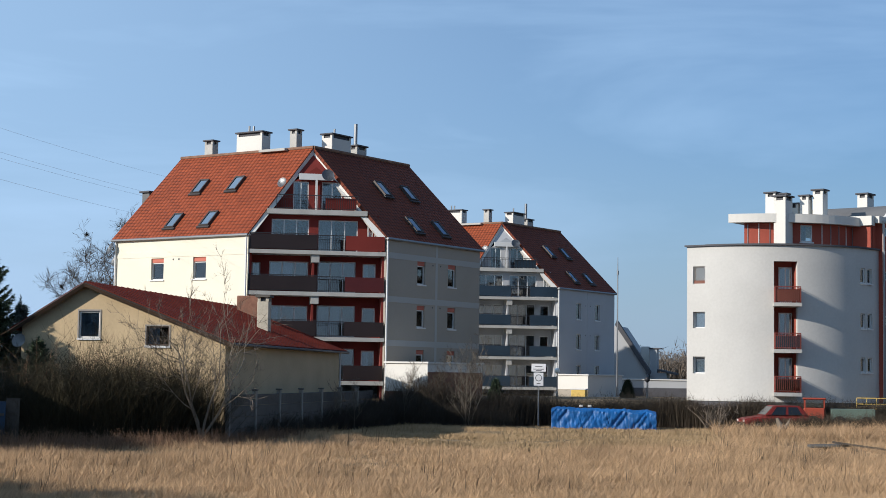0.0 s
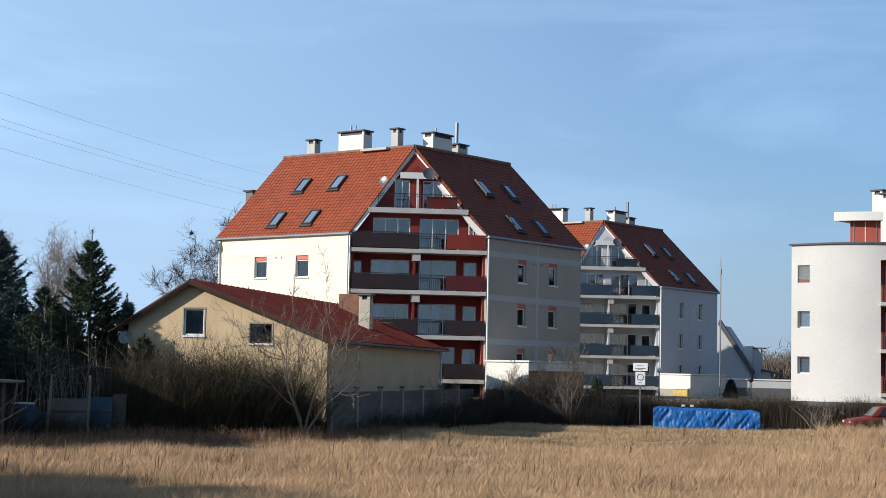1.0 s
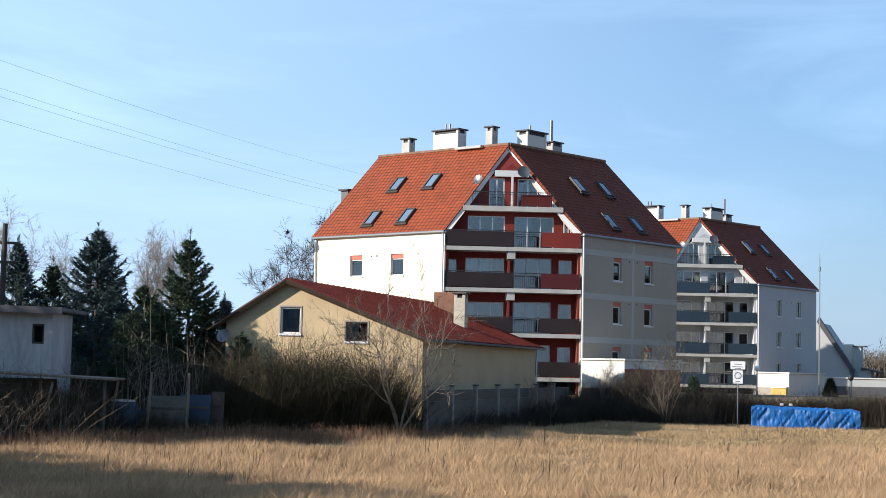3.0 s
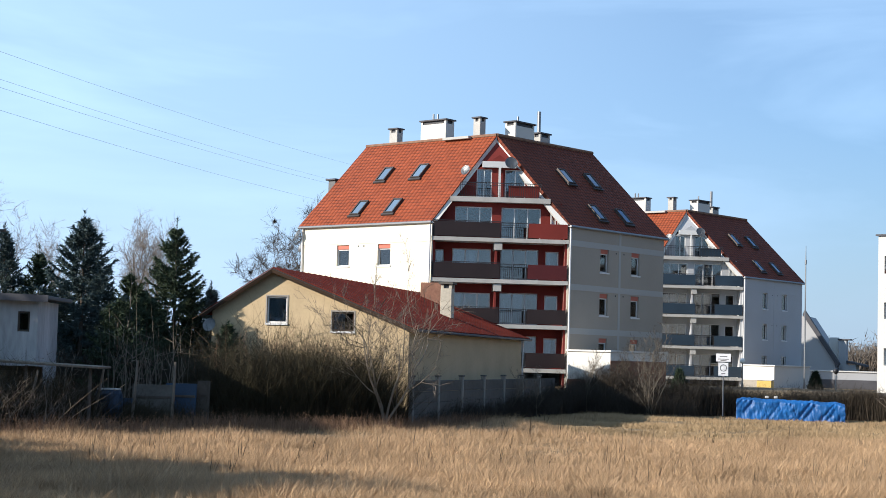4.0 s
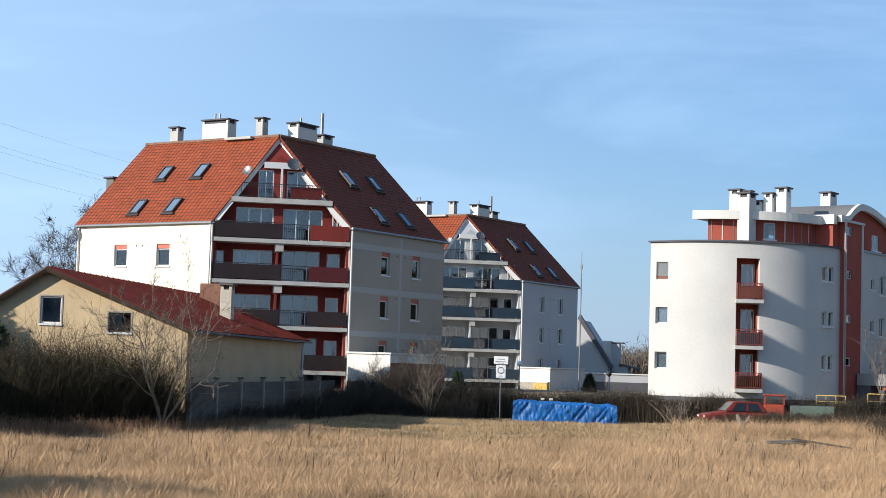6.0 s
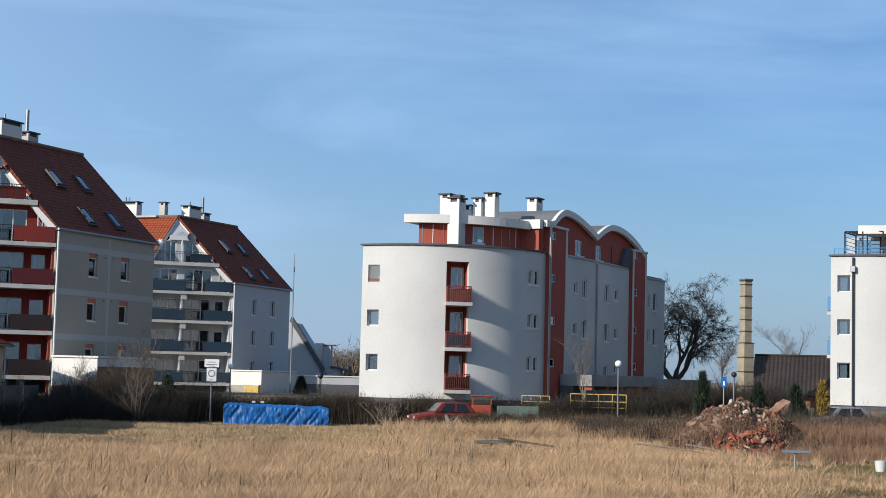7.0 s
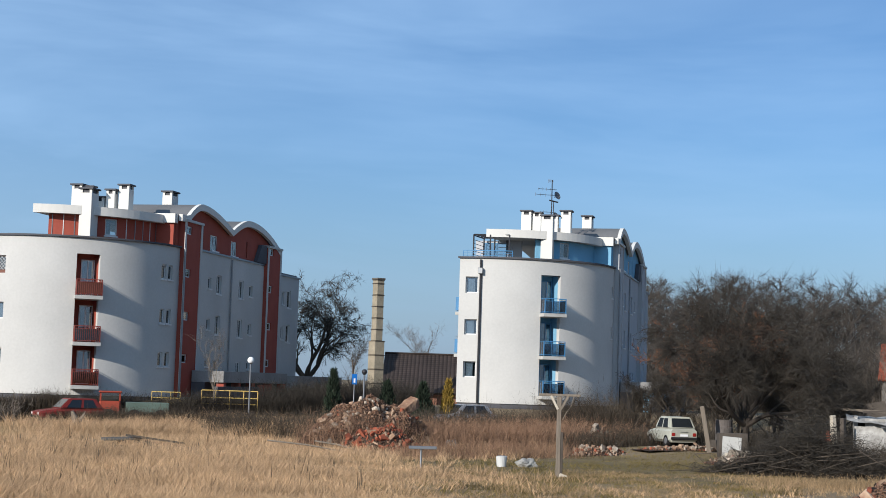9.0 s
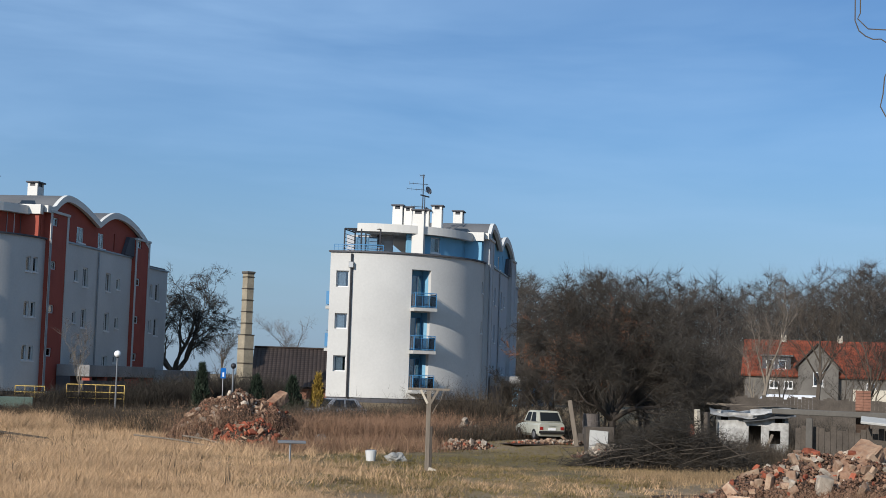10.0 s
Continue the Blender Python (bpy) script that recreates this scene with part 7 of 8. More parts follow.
    part("front_bumper", boxes((L - 0.03, L + 0.07, -w * 0.93, w * 0.93, 0.32, 0.46), bevel=0.03), TYRE, c)
    for s in (-1, 1):
        part("tail_lamp", boxes((-0.02, 0.02, s * w * 0.77 - 0.09, s * w * 0.77 + 0.09, 0.5, 0.66), bevel=0.015), LAMPR, c)
        part("headlight", boxes((L - 0.04, L + 0.015, s * w * 0.68 - 0.13, s * w * 0.68 + 0.13, 0.48, 0.62), bevel=0.02), LAMPC, c)
    part("number_plate", boxes((-0.03, -0.012, -0.2, 0.2, 0.49, 0.6)), SIGNW, c, "plain pale plate")
    bm_ = boxes((-0.026, -0.022, -0.2, 0.2, 0.7, 0.715))
    part("trim_line", bm_, METALD, c)
    return c


WPAINT = mat("dirty_white_car_paint", (0.37, 0.37, 0.31), rough=0.5, var=0.15, scale=2, bump=0.02, spec=0.4)
RPAINT = mat("red_car_paint", (0.16, 0.016, 0.011), rough=0.5, var=0.15, bump=0, spec=0.4)
GPAINT = mat("grey_green_paint", (0.0984, 0.1312, 0.1066), rough=0.4, var=0.15, bump=0)
OPAINT = mat("orange_red_paint", (0.27, 0.05, 0.026), rough=0.5, var=0.15, bump=0)
WV = mat("white_van_paint", (0.615, 0.6232, 0.6396), rough=0.35, var=0.04, bump=0)
car(33.85, 77.2, 80, WPAINT, 3.05, 1.42, 1.42, "small dirty white hatchback parked on the turf, seen from its tail", hood=0.34)
car(13.05, 92.6, 187, RPAINT, 3.9, 1.62, 1.42, "bright red hatchback parked by the hedge", 0.1)
tr = thing("tractor", tuple(at(12.95, 94.2, 0.1)), -12, "old orange-red tractor with a grey-green trailer", "tractor")
for q in ((0.0, 0.08, 0, 0.08), (1.1, 1.18, 0, 0.08), (0, 0.08, 1.1, 1.18), (1.1, 1.18, 1.1, 1.18)):
    part("cab_pillar", boxes((*q, 1.28, 1.76)), OPAINT, tr)
part("cab_roof", boxes((-0.08, 1.26, -0.08, 1.26, 1.75, 1.86), bevel=0.05), OPAINT, tr)
part("cab_glass", boxes((0.09, 1.09, 0.02, 0.05, 1.3, 1.74)), GLASS, tr)
part("cab_body", boxes((-0.02, 1.2, -0.02, 1.2, 0.45, 1.3), bevel=0.08), OPAINT, tr)
part("trailer", boxes((1.5, 4.0, 0, 1.5, 0.6, 1.25), bevel=0.04), GPAINT, tr)
for x in (0.5, 2.0, 3.5):
    bm = bmesh.new()
    tube(bm, [(x, -0.25, 0.42), (x, 0.0, 0.42)], 0.42, 16)
    part("wheel", bm, TYRE, tr)
van = thing("van", tuple(at(40.8, 118, 0.72)), -38, "long white van before the row house", "van")
part("body", loft([[(x, -0.9, 0.4), (x, -0.9, h), (x, -0.75, h + 0.12), (x, 0.75, h + 0.12), (x, 0.9, h), (x, 0.9, 0.4)] for x, h in ((0, 1.0), (0.35, 1.15), (1.0, 1.9), (1.5, 2.05), (4.9, 2.05), (5.0, 1.95))]), WV, van)
part("side_window", boxes((0.9, 1.7, -0.92, -0.895, 1.25, 1.75)), GLASSC, van)
for x in (0.9, 3.9):
    bm = bmesh.new()
    tube(bm, [(x, -0.92, 0.34), (x, -0.7, 0.34)], 0.34, 14)
    part("wheel", bm, TYRE, van)
grey = car(26.9, 97.0, 185, mat("silver_grey_paint", (0.287, 0.2952, 0.3116), rough=0.3, metal=0.3, var=0.05, bump=0), 4.2, 1.7, 1.45, "silver-grey car half hidden behind the weeds", 0.35)

# ---- chimney tower, barn, row house ----
TOWERM = mat("yellowed_concrete", (0.28, 0.245, 0.18), var=0.25, scale=1.5, fine=9, bump=0.3)
tw_ = thing("chimney_tower", tuple(at(22.7, 110, 1.4)), 12, "tall square chimney tower of yellowed concrete blocks", "tower")
z = -0.5
for i in range(12):
    big_ = z < 3.6
    hgt = 0.98 if big_ else 0.80
    ww = 0.40 if big_ else 0.29
    if z + hgt > 8.65:
        hgt = 8.65 - z
    if hgt < 0.1:
        break
    part("block", boxes((-ww, ww, -ww, ww, z + 0.02, z + hgt - 0.02), bevel=0.02), TOWERM, tw_)
    part("joint", boxes((-ww - 0.03, ww + 0.03, -ww - 0.03, ww + 0.03, z + hgt - 0.035, z + hgt + 0.015)), WOODD, tw_)
    z += hgt
part("cap", boxes((-0.35, 0.35, -0.35, 0.35, z + 0.02, z + 0.14), bevel=0.02), DCONC, tw_)
BARNT = tile_mat("dark_brown_barn_tiles", (0.0451, 0.0328, 0.0271), 0.3, 0.3)
barn = thing("barn", tuple(at(23.1, 116, 1.4)), -26, "low barn with a dark brown tiled roof", "barn")
part("wall", boxes((0, 16, 0.3, 9, -0.5, 1.0)), BRICK, barn)
part("roof_slope", slab_roof([(-0.4, -0.3, 0.9), (16.4, -0.3, 0.9), (16.4, 4.6, 3.75), (-0.4, 4.6, 3.75)], (1, 0, 0), 0.15), BARNT, barn)
part("roof_slope", slab_roof([(16.4, 9.4, 0.9), (-0.4, 9.4, 0.9), (-0.4, 4.6, 3.75), (16.4, 4.6, 3.75)], (-1, 0, 0), 0.15), BARNT, barn)
part("ridge", boxes((-0.4, 16.4, 4.5, 4.7, 3.74, 3.86), bevel=0.02), BARNT, barn)
infos = thing("blue_sign", tuple(at(21.95, 92, 0.6)), -15, "blue sign on a thin post", "sign")
bm = bmesh.new()
tube(bm, [(0, 0.03, -0.3), (0, 0.03, 3.1)], 0.03, 6)
part("pole", bm, METALG, infos)
pl_ = part("plate", boxes((-0.15, 0.15, -0.02, 0.0, 2.2, 2.8), bevel=0.01), mat("sign_blue", (0.0164, 0.1312, 0.451), rough=0.4, bump=0), infos)
part("white_field", boxes((-0.05, 0.05, -0.026, -0.021, 2.3, 2.55)), SIGNW, pl_)


def conifer(az, d, h, r, seed, material, label):
    rng = np.random.default_rng(seed)
    c = thing("thuja", tuple(at(az, d)), 0, label, "conifer")
    n = 2600
    u = rng.random(n) ** 1.4
    a = rng.uniform(0, math.tau, n)
    rr_ = r * (1 - u) ** 0.75 * rng.uniform(0.5, 1.1, n) + 0.03
    o = np.c_[np.cos(a) * rr_, np.sin(a) * rr_, u * h]
    t = o + np.c_[np.cos(a) * 0.1, np.sin(a) * 0.1, np.full(n, 0.22)] + rng.normal(size=(n, 3)) * 0.06
    v, f = spikes(o, t, np.full(n, 0.08), rng)
    fast("crown", v, f, material, c)
    bm_ = bmesh.new()
    tube(bm_, [(0, 0, -0.1), (0, 0, h * 0.9)], [0.07, 0.02], 6)
    part("trunk", bm_, BARK, c)


THUJA = mat("dark_thuja_sprays", (0.02, 0.031, 0.017), var=0.3, bump=0, island=0.4)
GOLD = mat("golden_thuja", (0.246, 0.164, 0.0246), var=0.3, bump=0, island=0.4)
for az, d, h, r, sd, m, lb_ in ((25.35, 96, 2.9, 0.5, 1, GOLD, "golden-yellow columnar thuja by the blue-attic block"), (23.15, 94, 3.0, 0.85, 2, THUJA, "dark green conical thuja"), (24.45, 95, 2.9, 0.9, 3, THUJA, "dark green broad conifer"), (21.2, 97, 3.2, 0.6, 4, THUJA, "narrow dark green conifer"), (6.75, 118, 1.15, 0.45, 5, THUJA, "small green conical conifer by the low building"), (2.0, 95, 2.6, 0.8, 6, NEEDLE, "dark green conifer behind the hedge")):
    conifer(az, d, h, r, sd, m, lb_)

row = thing("row_house", tuple(at(40.65, 150, 2.1)), -44, "long grey row house with an orange tile roof and dormer", "house")
TILEO = mat("weathered_orange_tiles", (0.164, 0.041, 0.0189), var=0.5, scale=0.7, fine=5, bump=0.4, stretch=(1, 3, 3))
RENDG = mat("grey_house_render", (0.125, 0.115, 0.10), var=0.25, scale=0.6, bump=0.15)
part("wall", boxes((0, 26, 0, 8, -1.8, 2.7)), RENDG, row)
part("roof_slope", slab_roof([(-0.3, -0.4, 2.5), (26.3, -0.4, 2.5), (26.3, 4, 5.9), (-0.3, 4, 5.9)], (1, 0, 0), 0.18), TILEO, row)
part("roof_slope", slab_roof([(26.3, 8.4, 2.5), (-0.3, 8.4, 2.5), (-0.3, 4, 5.9), (26.3, 4, 5.9)], (-1, 0, 0), 0.18), TILEO, row)
for x in (3.4, 8.6, 14.5):
    chimney(row, x, 4.0, 5.4, 6.2, 0.5, 0.5, 0, PLASTER)
dw = line_path(1.6, 0.35, 0)
part("dormer", sheet(bmesh.new(), dw, 0, 2.6, 2.75, 4.25, 0, 0.2, [(0.35, 1.1, 3.05, 3.95), (1.4, 2.15, 3.05, 3.95)]), PLINTH, row)
part("dormer_cheek", boxes((1.6, 1.75, 0.56, 2.6, 2.75, 4.25), (4.05, 4.2, 0.56, 2.6, 2.75, 4.25)), PLINTH, row)
part("dormer_roof", boxes((1.4, 4.4, 0.1, 3.0, 4.254, 4.4), bevel=0.02), BITUM, row)
for h in ((0.35, 1.1, 3.05, 3.95), (1.4, 2.15, 3.05, 3.95)):
    window(row, dw, *h, 1, 0.05, curtain=0.3)
gb = line_path(4.9, -0.8, 0)
part("bay_wall", sheet(bmesh.new(), gb, 0, 3.6, -1.8, 3.4, 0, 0.25, [(1.35, 2.25, 1.6, 2.9)]), RENDG, row)
window(row, gb, 1.35, 2.25, 1.6, 2.9, 2, 0.06)
bm = bmesh.new()
tri = [[bm.verts.new((*gb(s, d), z)) for s, z in ((0, 3.404), (3.6, 3.404), (1.8, 5.3))] for d in (0, 0.25)]
bm.faces.new(tri[0]), bm.faces.new(tri[1][::-1])
for i in range(3):
    k = (i + 1) % 3
    bm.faces.new((tri[0][i], tri[1][i], tri[1][k], tri[0][k]))
part("bay_gable", bm, RENDG, row)
part("bay_roof", slab_roof([(4.6, -1.1, 3.2), (6.7, -1.1, 5.5), (6.7, 3.2, 5.5), (4.6, 3.2, 3.2)][::-1], (0, 1, 0), 0.12), BARNT, row)
part("bay_roof", slab_roof([(8.8, -1.1, 3.2), (8.8, 3.2, 3.2), (6.7, 3.2, 5.5), (6.7, -1.1, 5.5)], (0, 1, 0), 0.12), BARNT, row)
bm = bmesh.new()
cc_ = gb(1.8, -0.03)
tube(bm, [(cc_[0] + 0.32 * math.cos(k * math.tau / 18), cc_[1], 3.85 + 0.32 * math.sin(k * math.tau / 18)) for k in range(19)], 0.05, 5)
part("round_moulding", bm, RENDG, row)
for s0 in (2.3, 3.6, 11.0, 14.0):
    window(row, line_path(0, -0.02, 0), s0, s0 + 0.8, 1.3, 2.0, 2, -0.02, curtain=0.2)
part("annexe", boxes((9.8, 24, -2.4, -0.85, -1.8, 1.4), bevel=0.02), PLASTER, row)
gf_ = thing("plank_fence", tuple(at(39.9, 92, 0.3)), -43, "weathered brown plank fence before the row house", "fence")
rf_ = random.Random(8)
for i in range(62):
    part("plank", boxes((0.2 * i, 0.2 * i + 0.197, rf_.uniform(-0.01, 0.01), 0.025, -0.4, 2.5 + rf_.uniform(-0.15, 0.06))), WOODD, gf_)
part("rail", boxes((0, 12.4, 0.03, 0.09, 0.4, 0.48)), WOODD, gf_)
part("rail", boxes((0, 12.4, 0.03, 0.09, 1.4, 1.48)), WOODD, gf_)

# ---- clothes post, bucket, bag, stand ----
cp = thing("clothes_post", tuple(at(29.38, 54.5)), -26, "weathered grey wooden clothes post with a crossbar", "post")
part("post", boxes((-0.075, 0.075, -0.075, 0.075, -0.3, 2.74), bevel=0.012), WOODG, cp)
part("crossbar", boxes((-0.72, 0.72, -0.05, 0.05, 2.745, 2.83), bevel=0.01), WOODG, cp)
PALEW = mat("pale_new_wood", (0.4264, 0.3772, 0.2952), var=0.2, scale=2, fine=12, bump=0.3)
for s in (-1, 1):
    bm = boxes((-0.04, 0.04, -0.1, -0.078, 0, 0.52), m=pose(s * 0.05, 0, 2.30, 0, s * 28, 0))
    part("brace", bm, PALEW if s < 0 else WOODG, cp)
part("splint", boxes((0.08, 0.16, -0.06, 0.06, -0.2, 1.52), bevel=0.01), WOODD, cp)
part("foot_wedge", boxes((0.02, 0.3, -0.2, -0.08, -0.05, 0.16), m=pose(0, 0, 0, 0, 20, 0), bevel=0.02), PALEW, cp)
for x in (-0.62, -0.3, 0.3, 0.62):
    bm = bmesh.new()
    tube(bm, [(x, 0, 2.83), (x, 0, 2.9), (x + 0.04, 0, 2.93)], 0.012, 5)
    part("hook", bm, METALD, cp)
bm = bmesh.new()
tube(bm, [(0.5, -0.02, 2.74), (0.42, -0.02, 2.45), (0.25, -0.02, 2.2), (0.12, -0.02, 1.95)], 0.015, 5)
part("hanging_cord", bm, WOODG, cp)
WPL = mat("white_plastic", (0.5412, 0.5412, 0.5166), rough=0.4, var=0.08, bump=0)
bk = thing("bucket", tuple(at(27.35, 60)), 0, "white plastic bucket standing on the turf", "bucket")
bm = bmesh.new()
tube(bm, [(0, 0, 0.0), (0, 0, 0.40), (0, 0, 0.42), (0, 0, 0.40), (0, 0, 0.05)], [0.17, 0.215, 0.225, 0.20, 0.15], 18)
part("body", bm, WPL, bk)
bm = bmesh.new()
tube(bm, [(0.225 * math.cos(k * math.pi / 10), -0.02, 0.38 + 0.06 * math.sin(k * math.pi / 10)) for k in range(11)], 0.008, 5)
part("handle", bm, METALG, bk)
bagm = mat("pale_grey_sacking", (0.2788, 0.2706, 0.246), var=0.2, scale=4, bump=0.4)


def lump(name, p, sx, sy, sz, seed, material, label, category, rz=0.0):
    t_ = thing(name, tuple(p), rz, label, category)
    bm_ = bmesh.new()
    bmesh.ops.create_icosphere(bm_, subdivisions=4, radius=1.0)
    for v in bm_.verts:
        n_ = noise.noise(v.co * 1.7 + Vector((seed * 7.1, 0, 0))) * 0.35 + noise.noise(v.co * 4.5 + Vector((seed * 3.1, 4, 0))) * 0.16
        v.co *= 1 + n_
        v.co = Vector((v.co.x * sx, v.co.y * sy, max(-0.03, v.co.z * sz + sz * 0.45)))
    part("sack", bm_, material, t_)
    return t_


lump("sack", at(28.25, 60.3), 0.4, 0.28, 0.22, 3, bagm, "crumpled pale plastic sack on the turf", "sack")
lump("sack", at(25.55, 73), 0.34, 0.3, 0.3, 5, bagm, "crumpled pale sack among the weeds", "sack")
sd_ = thing("metal_stand", tuple(at(24.5, 54.5)), -22, "small grey metal stand with a flat top and a cross foot", "stand")
part("top_bar", boxes((-0.48, 0.48, -0.12, 0.12, 0.74, 0.84), bevel=0.015), METALG, sd_)
bm = bmesh.new()
tube(bm, [(-0.05, 0, 0.0), (-0.05, 0, 0.74)], 0.035, 8)
part("leg", bm, METALG, sd_)
part("foot", boxes((-0.32, 0.22, -0.04, 0.04, 0.0, 0.05), (-0.09, -0.01, -0.28, 0.28, 0.0, 0.048), bevel=0.01), PALEW, sd_)

# ---- rubble ----
BRK = mat("broken_brick", (0.235, 0.068, 0.034), var=0.35, scale=3, fine=14, bump=0.5, rand=0.35)
BRKP = mat("mortar_covered_brick", (0.25, 0.125, 0.07), rough=0.9, var=0.3, scale=2.2, fine=12, bump=0.5, rand=0.3, col2=(0.40, 0.30, 0.205))
CHK = mat("broken_plaster_and_stone", (0.27, 0.2, 0.135), var=0.5, scale=3, fine=14, bump=0.5, rand=0.35, col2=(0.5, 0.43, 0.34))
MASON = mat("broken_masonry", (0.225, 0.105, 0.06), rough=0.95, var=0.3, scale=1.6, fine=7, bump=0.9, dist=0.06, col2=(0.38, 0.26, 0.165))
EARTH = mat("rubble_earth", (0.0533, 0.0344, 0.023), var=0.35, scale=1.5, fine=9, bump=0.8, dist=0.08)
FINE = mat("small_brick_rubble", (0.1722, 0.0984, 0.0615), var=0.3, scale=2, bump=0, island=0.4)


def chunk_mesh(seed, sx, sy, sz, rough, material):
    """A broken piece: the hull of a box's jittered corners and a few points on its faces; large lumps are also pitted."""
    rnd = random.Random(seed)
    bm_ = bmesh.new()
    for x in (-1, 1):
        for y in (-1, 1):
            for z_ in (-1, 1):
                bm_.verts.new((x * sx * (1 - rnd.random() * rough * 2), y * sy * (1 - rnd.random() * rough * 2), z_ * sz * (1 - rnd.random() * rough * 2)))
    for i in range(7):
        q = [rnd.uniform(-0.85, 0.85) for _ in range(3)]
        q[rnd.randrange(3)] = rnd.choice((-1, 1)) * (1 + rough * 0.3)
        bm_.verts.new((q[0] * sx, q[1] * sy, q[2] * sz))
    bmesh.ops.convex_hull(bm_, input=bm_.verts[:])
    bmesh.ops.delete(bm_, geom=[v for v in bm_.verts if not v.link_faces], context="VERTS")
    if sx > 0.3:
        bmesh.ops.bevel(bm_, geom=bm_.edges[:], offset=0.03, segments=1, affect="EDGES")
        bmesh.ops.triangulate(bm_, faces=bm_.faces[:])
        bmesh.ops.subdivide_edges(bm_, edges=bm_.edges[:], cuts=5, use_grid_fill=True)
        bm_.normal_update()
        for v in bm_.verts:
            c = v.co + Vector((seed * 3.7, 0, 0))
            v.co += v.normal * (0.05 * noise.noise(c * 3.0) + 0.035 * noise.noise(c * 9.0) + 0.03 * abs(math.sin(v.co.z * 40)) * noise.noise(c * 5.0))
    me = bpy.data.meshes.new("chunk")
    bm_.to_mesh(me)
    bm_.free()
    me.materials.append(material)
    return me


CH = [chunk_mesh(1, 0.12, 0.06, 0.032, 0.07, BRK), chunk_mesh(2, 0.07, 0.06, 0.035, 0.16, BRK), chunk_mesh(3, 0.12, 0.06, 0.035, 0.1, BRKP), chunk_mesh(4, 0.08, 0.06, 0.05, 0.2, BRKP), chunk_mesh(5, 0.15, 0.11, 0.08, 0.2, CHK), chunk_mesh(6, 0.10, 0.09, 0.06, 0.25, CHK), chunk_mesh(7, 0.22, 0.12, 0.07, 0.18, BRKP)]


def rubble(name, p, rx, ry, h, n, fine, seed, label, mix=(0, 1, 2, 3, 4, 5, 6), big=1.0, blocks=()):
    rnd = random.Random(seed)
    rng = np.random.default_rng(seed)
    t_ = thing(name, tuple(p), 0, label, "rubble")

    def top(x, y):
        r = math.hypot(x / rx, y / ry)
        s = max(0.0, 1 - r ** 2.1)
        return h * s * (1 + 0.35 * noise.noise((x * 0.9 + seed, y * 0.9, 1.0)) + 0.18 * noise.noise((x * 2.6, y * 2.6, seed))) - 0.04

    vs, fs = [], []
    k = 36
    for i in range(k + 1):
        for j in range(k + 1):
            x, y = rx * 1.05 * (2 * i / k - 1), ry * 1.05 * (2 * j / k - 1)
            vs.append((x, y, top(x, y) + (0.04 * noise.noise((x * 6, y * 6, 0)))))
    for i in range(k):
        for j in range(k):
            fs.append((i * (k + 1) + j, (i + 1) * (k + 1) + j, (i + 1) * (k + 1) + j + 1, i * (k + 1) + j + 1))
    part("mound", (vs, [], fs), EARTH, t_)
    for i in range(n):
        a, r = rnd.random() * math.tau, rnd.random() ** 0.6
        if rnd.random() < 0.75 and math.sin(a) > 0:
            a = -a
        x, y = rx * r * math.cos(a), ry * r * math.sin(a)
        ob = new("rubble_piece", CH[rnd.choice(mix)])
        ob.parent = t_
        s = big * rnd.uniform(0.6, 1.25) * (1.7 if rnd.random() < 0.12 else 1)
        ob.matrix_local = Matrix.LocRotScale((x, y, top(x, y) + 0.05 * s), Euler((rnd.uniform(-1.4, 1.4), rnd.uniform(-1.4, 1.4), rnd.random() * 6.3)), (s, s, s))
    # fine rubble, too small to pick apart
    a, r = rng.uniform(0, math.tau, fine), rng.random(fine) ** 0.55 * 1.08
    x, y = rx * r * np.cos(a), ry * r * np.sin(a)
    z = np.array([top(q, w) for q, w in zip(x, y)])
    c = np.c_[x, y, np.maximum(z, -0.02) + 0.02]
    sz = rng.uniform(0.03, 0.11, (fine, 1)) * big
    u = rng.normal(size=(fine, 4, 3))
    u /= np.linalg.norm(u, axis=2, keepdims=True)
    v = (c[:, None] + u * sz[:, None]).reshape(-1, 3)
    q = np.arange(fine)[:, None] * 4
    f = np.concatenate([q + [0, 1, 2], q + [0, 2, 3], q + [0, 3, 1], q + [1, 3, 2]], 0)
    fast("small_rubble", v, f, FINE, t_, kind="stuff")
    for i, (x, y, z_, sx, sy, sz_, rx_, ry_, rz_, m_) in enumerate(blocks):
        ob = new("masonry_block", chunk_mesh(200 + seed * 10 + i, sx, sy, sz_, 0.085, m_))
        ob.parent = t_
        ob["label"] = "big lump of broken masonry"
        ob.matrix_local = pose(x, y, z_, rx_, ry_, rz_)
    return t_


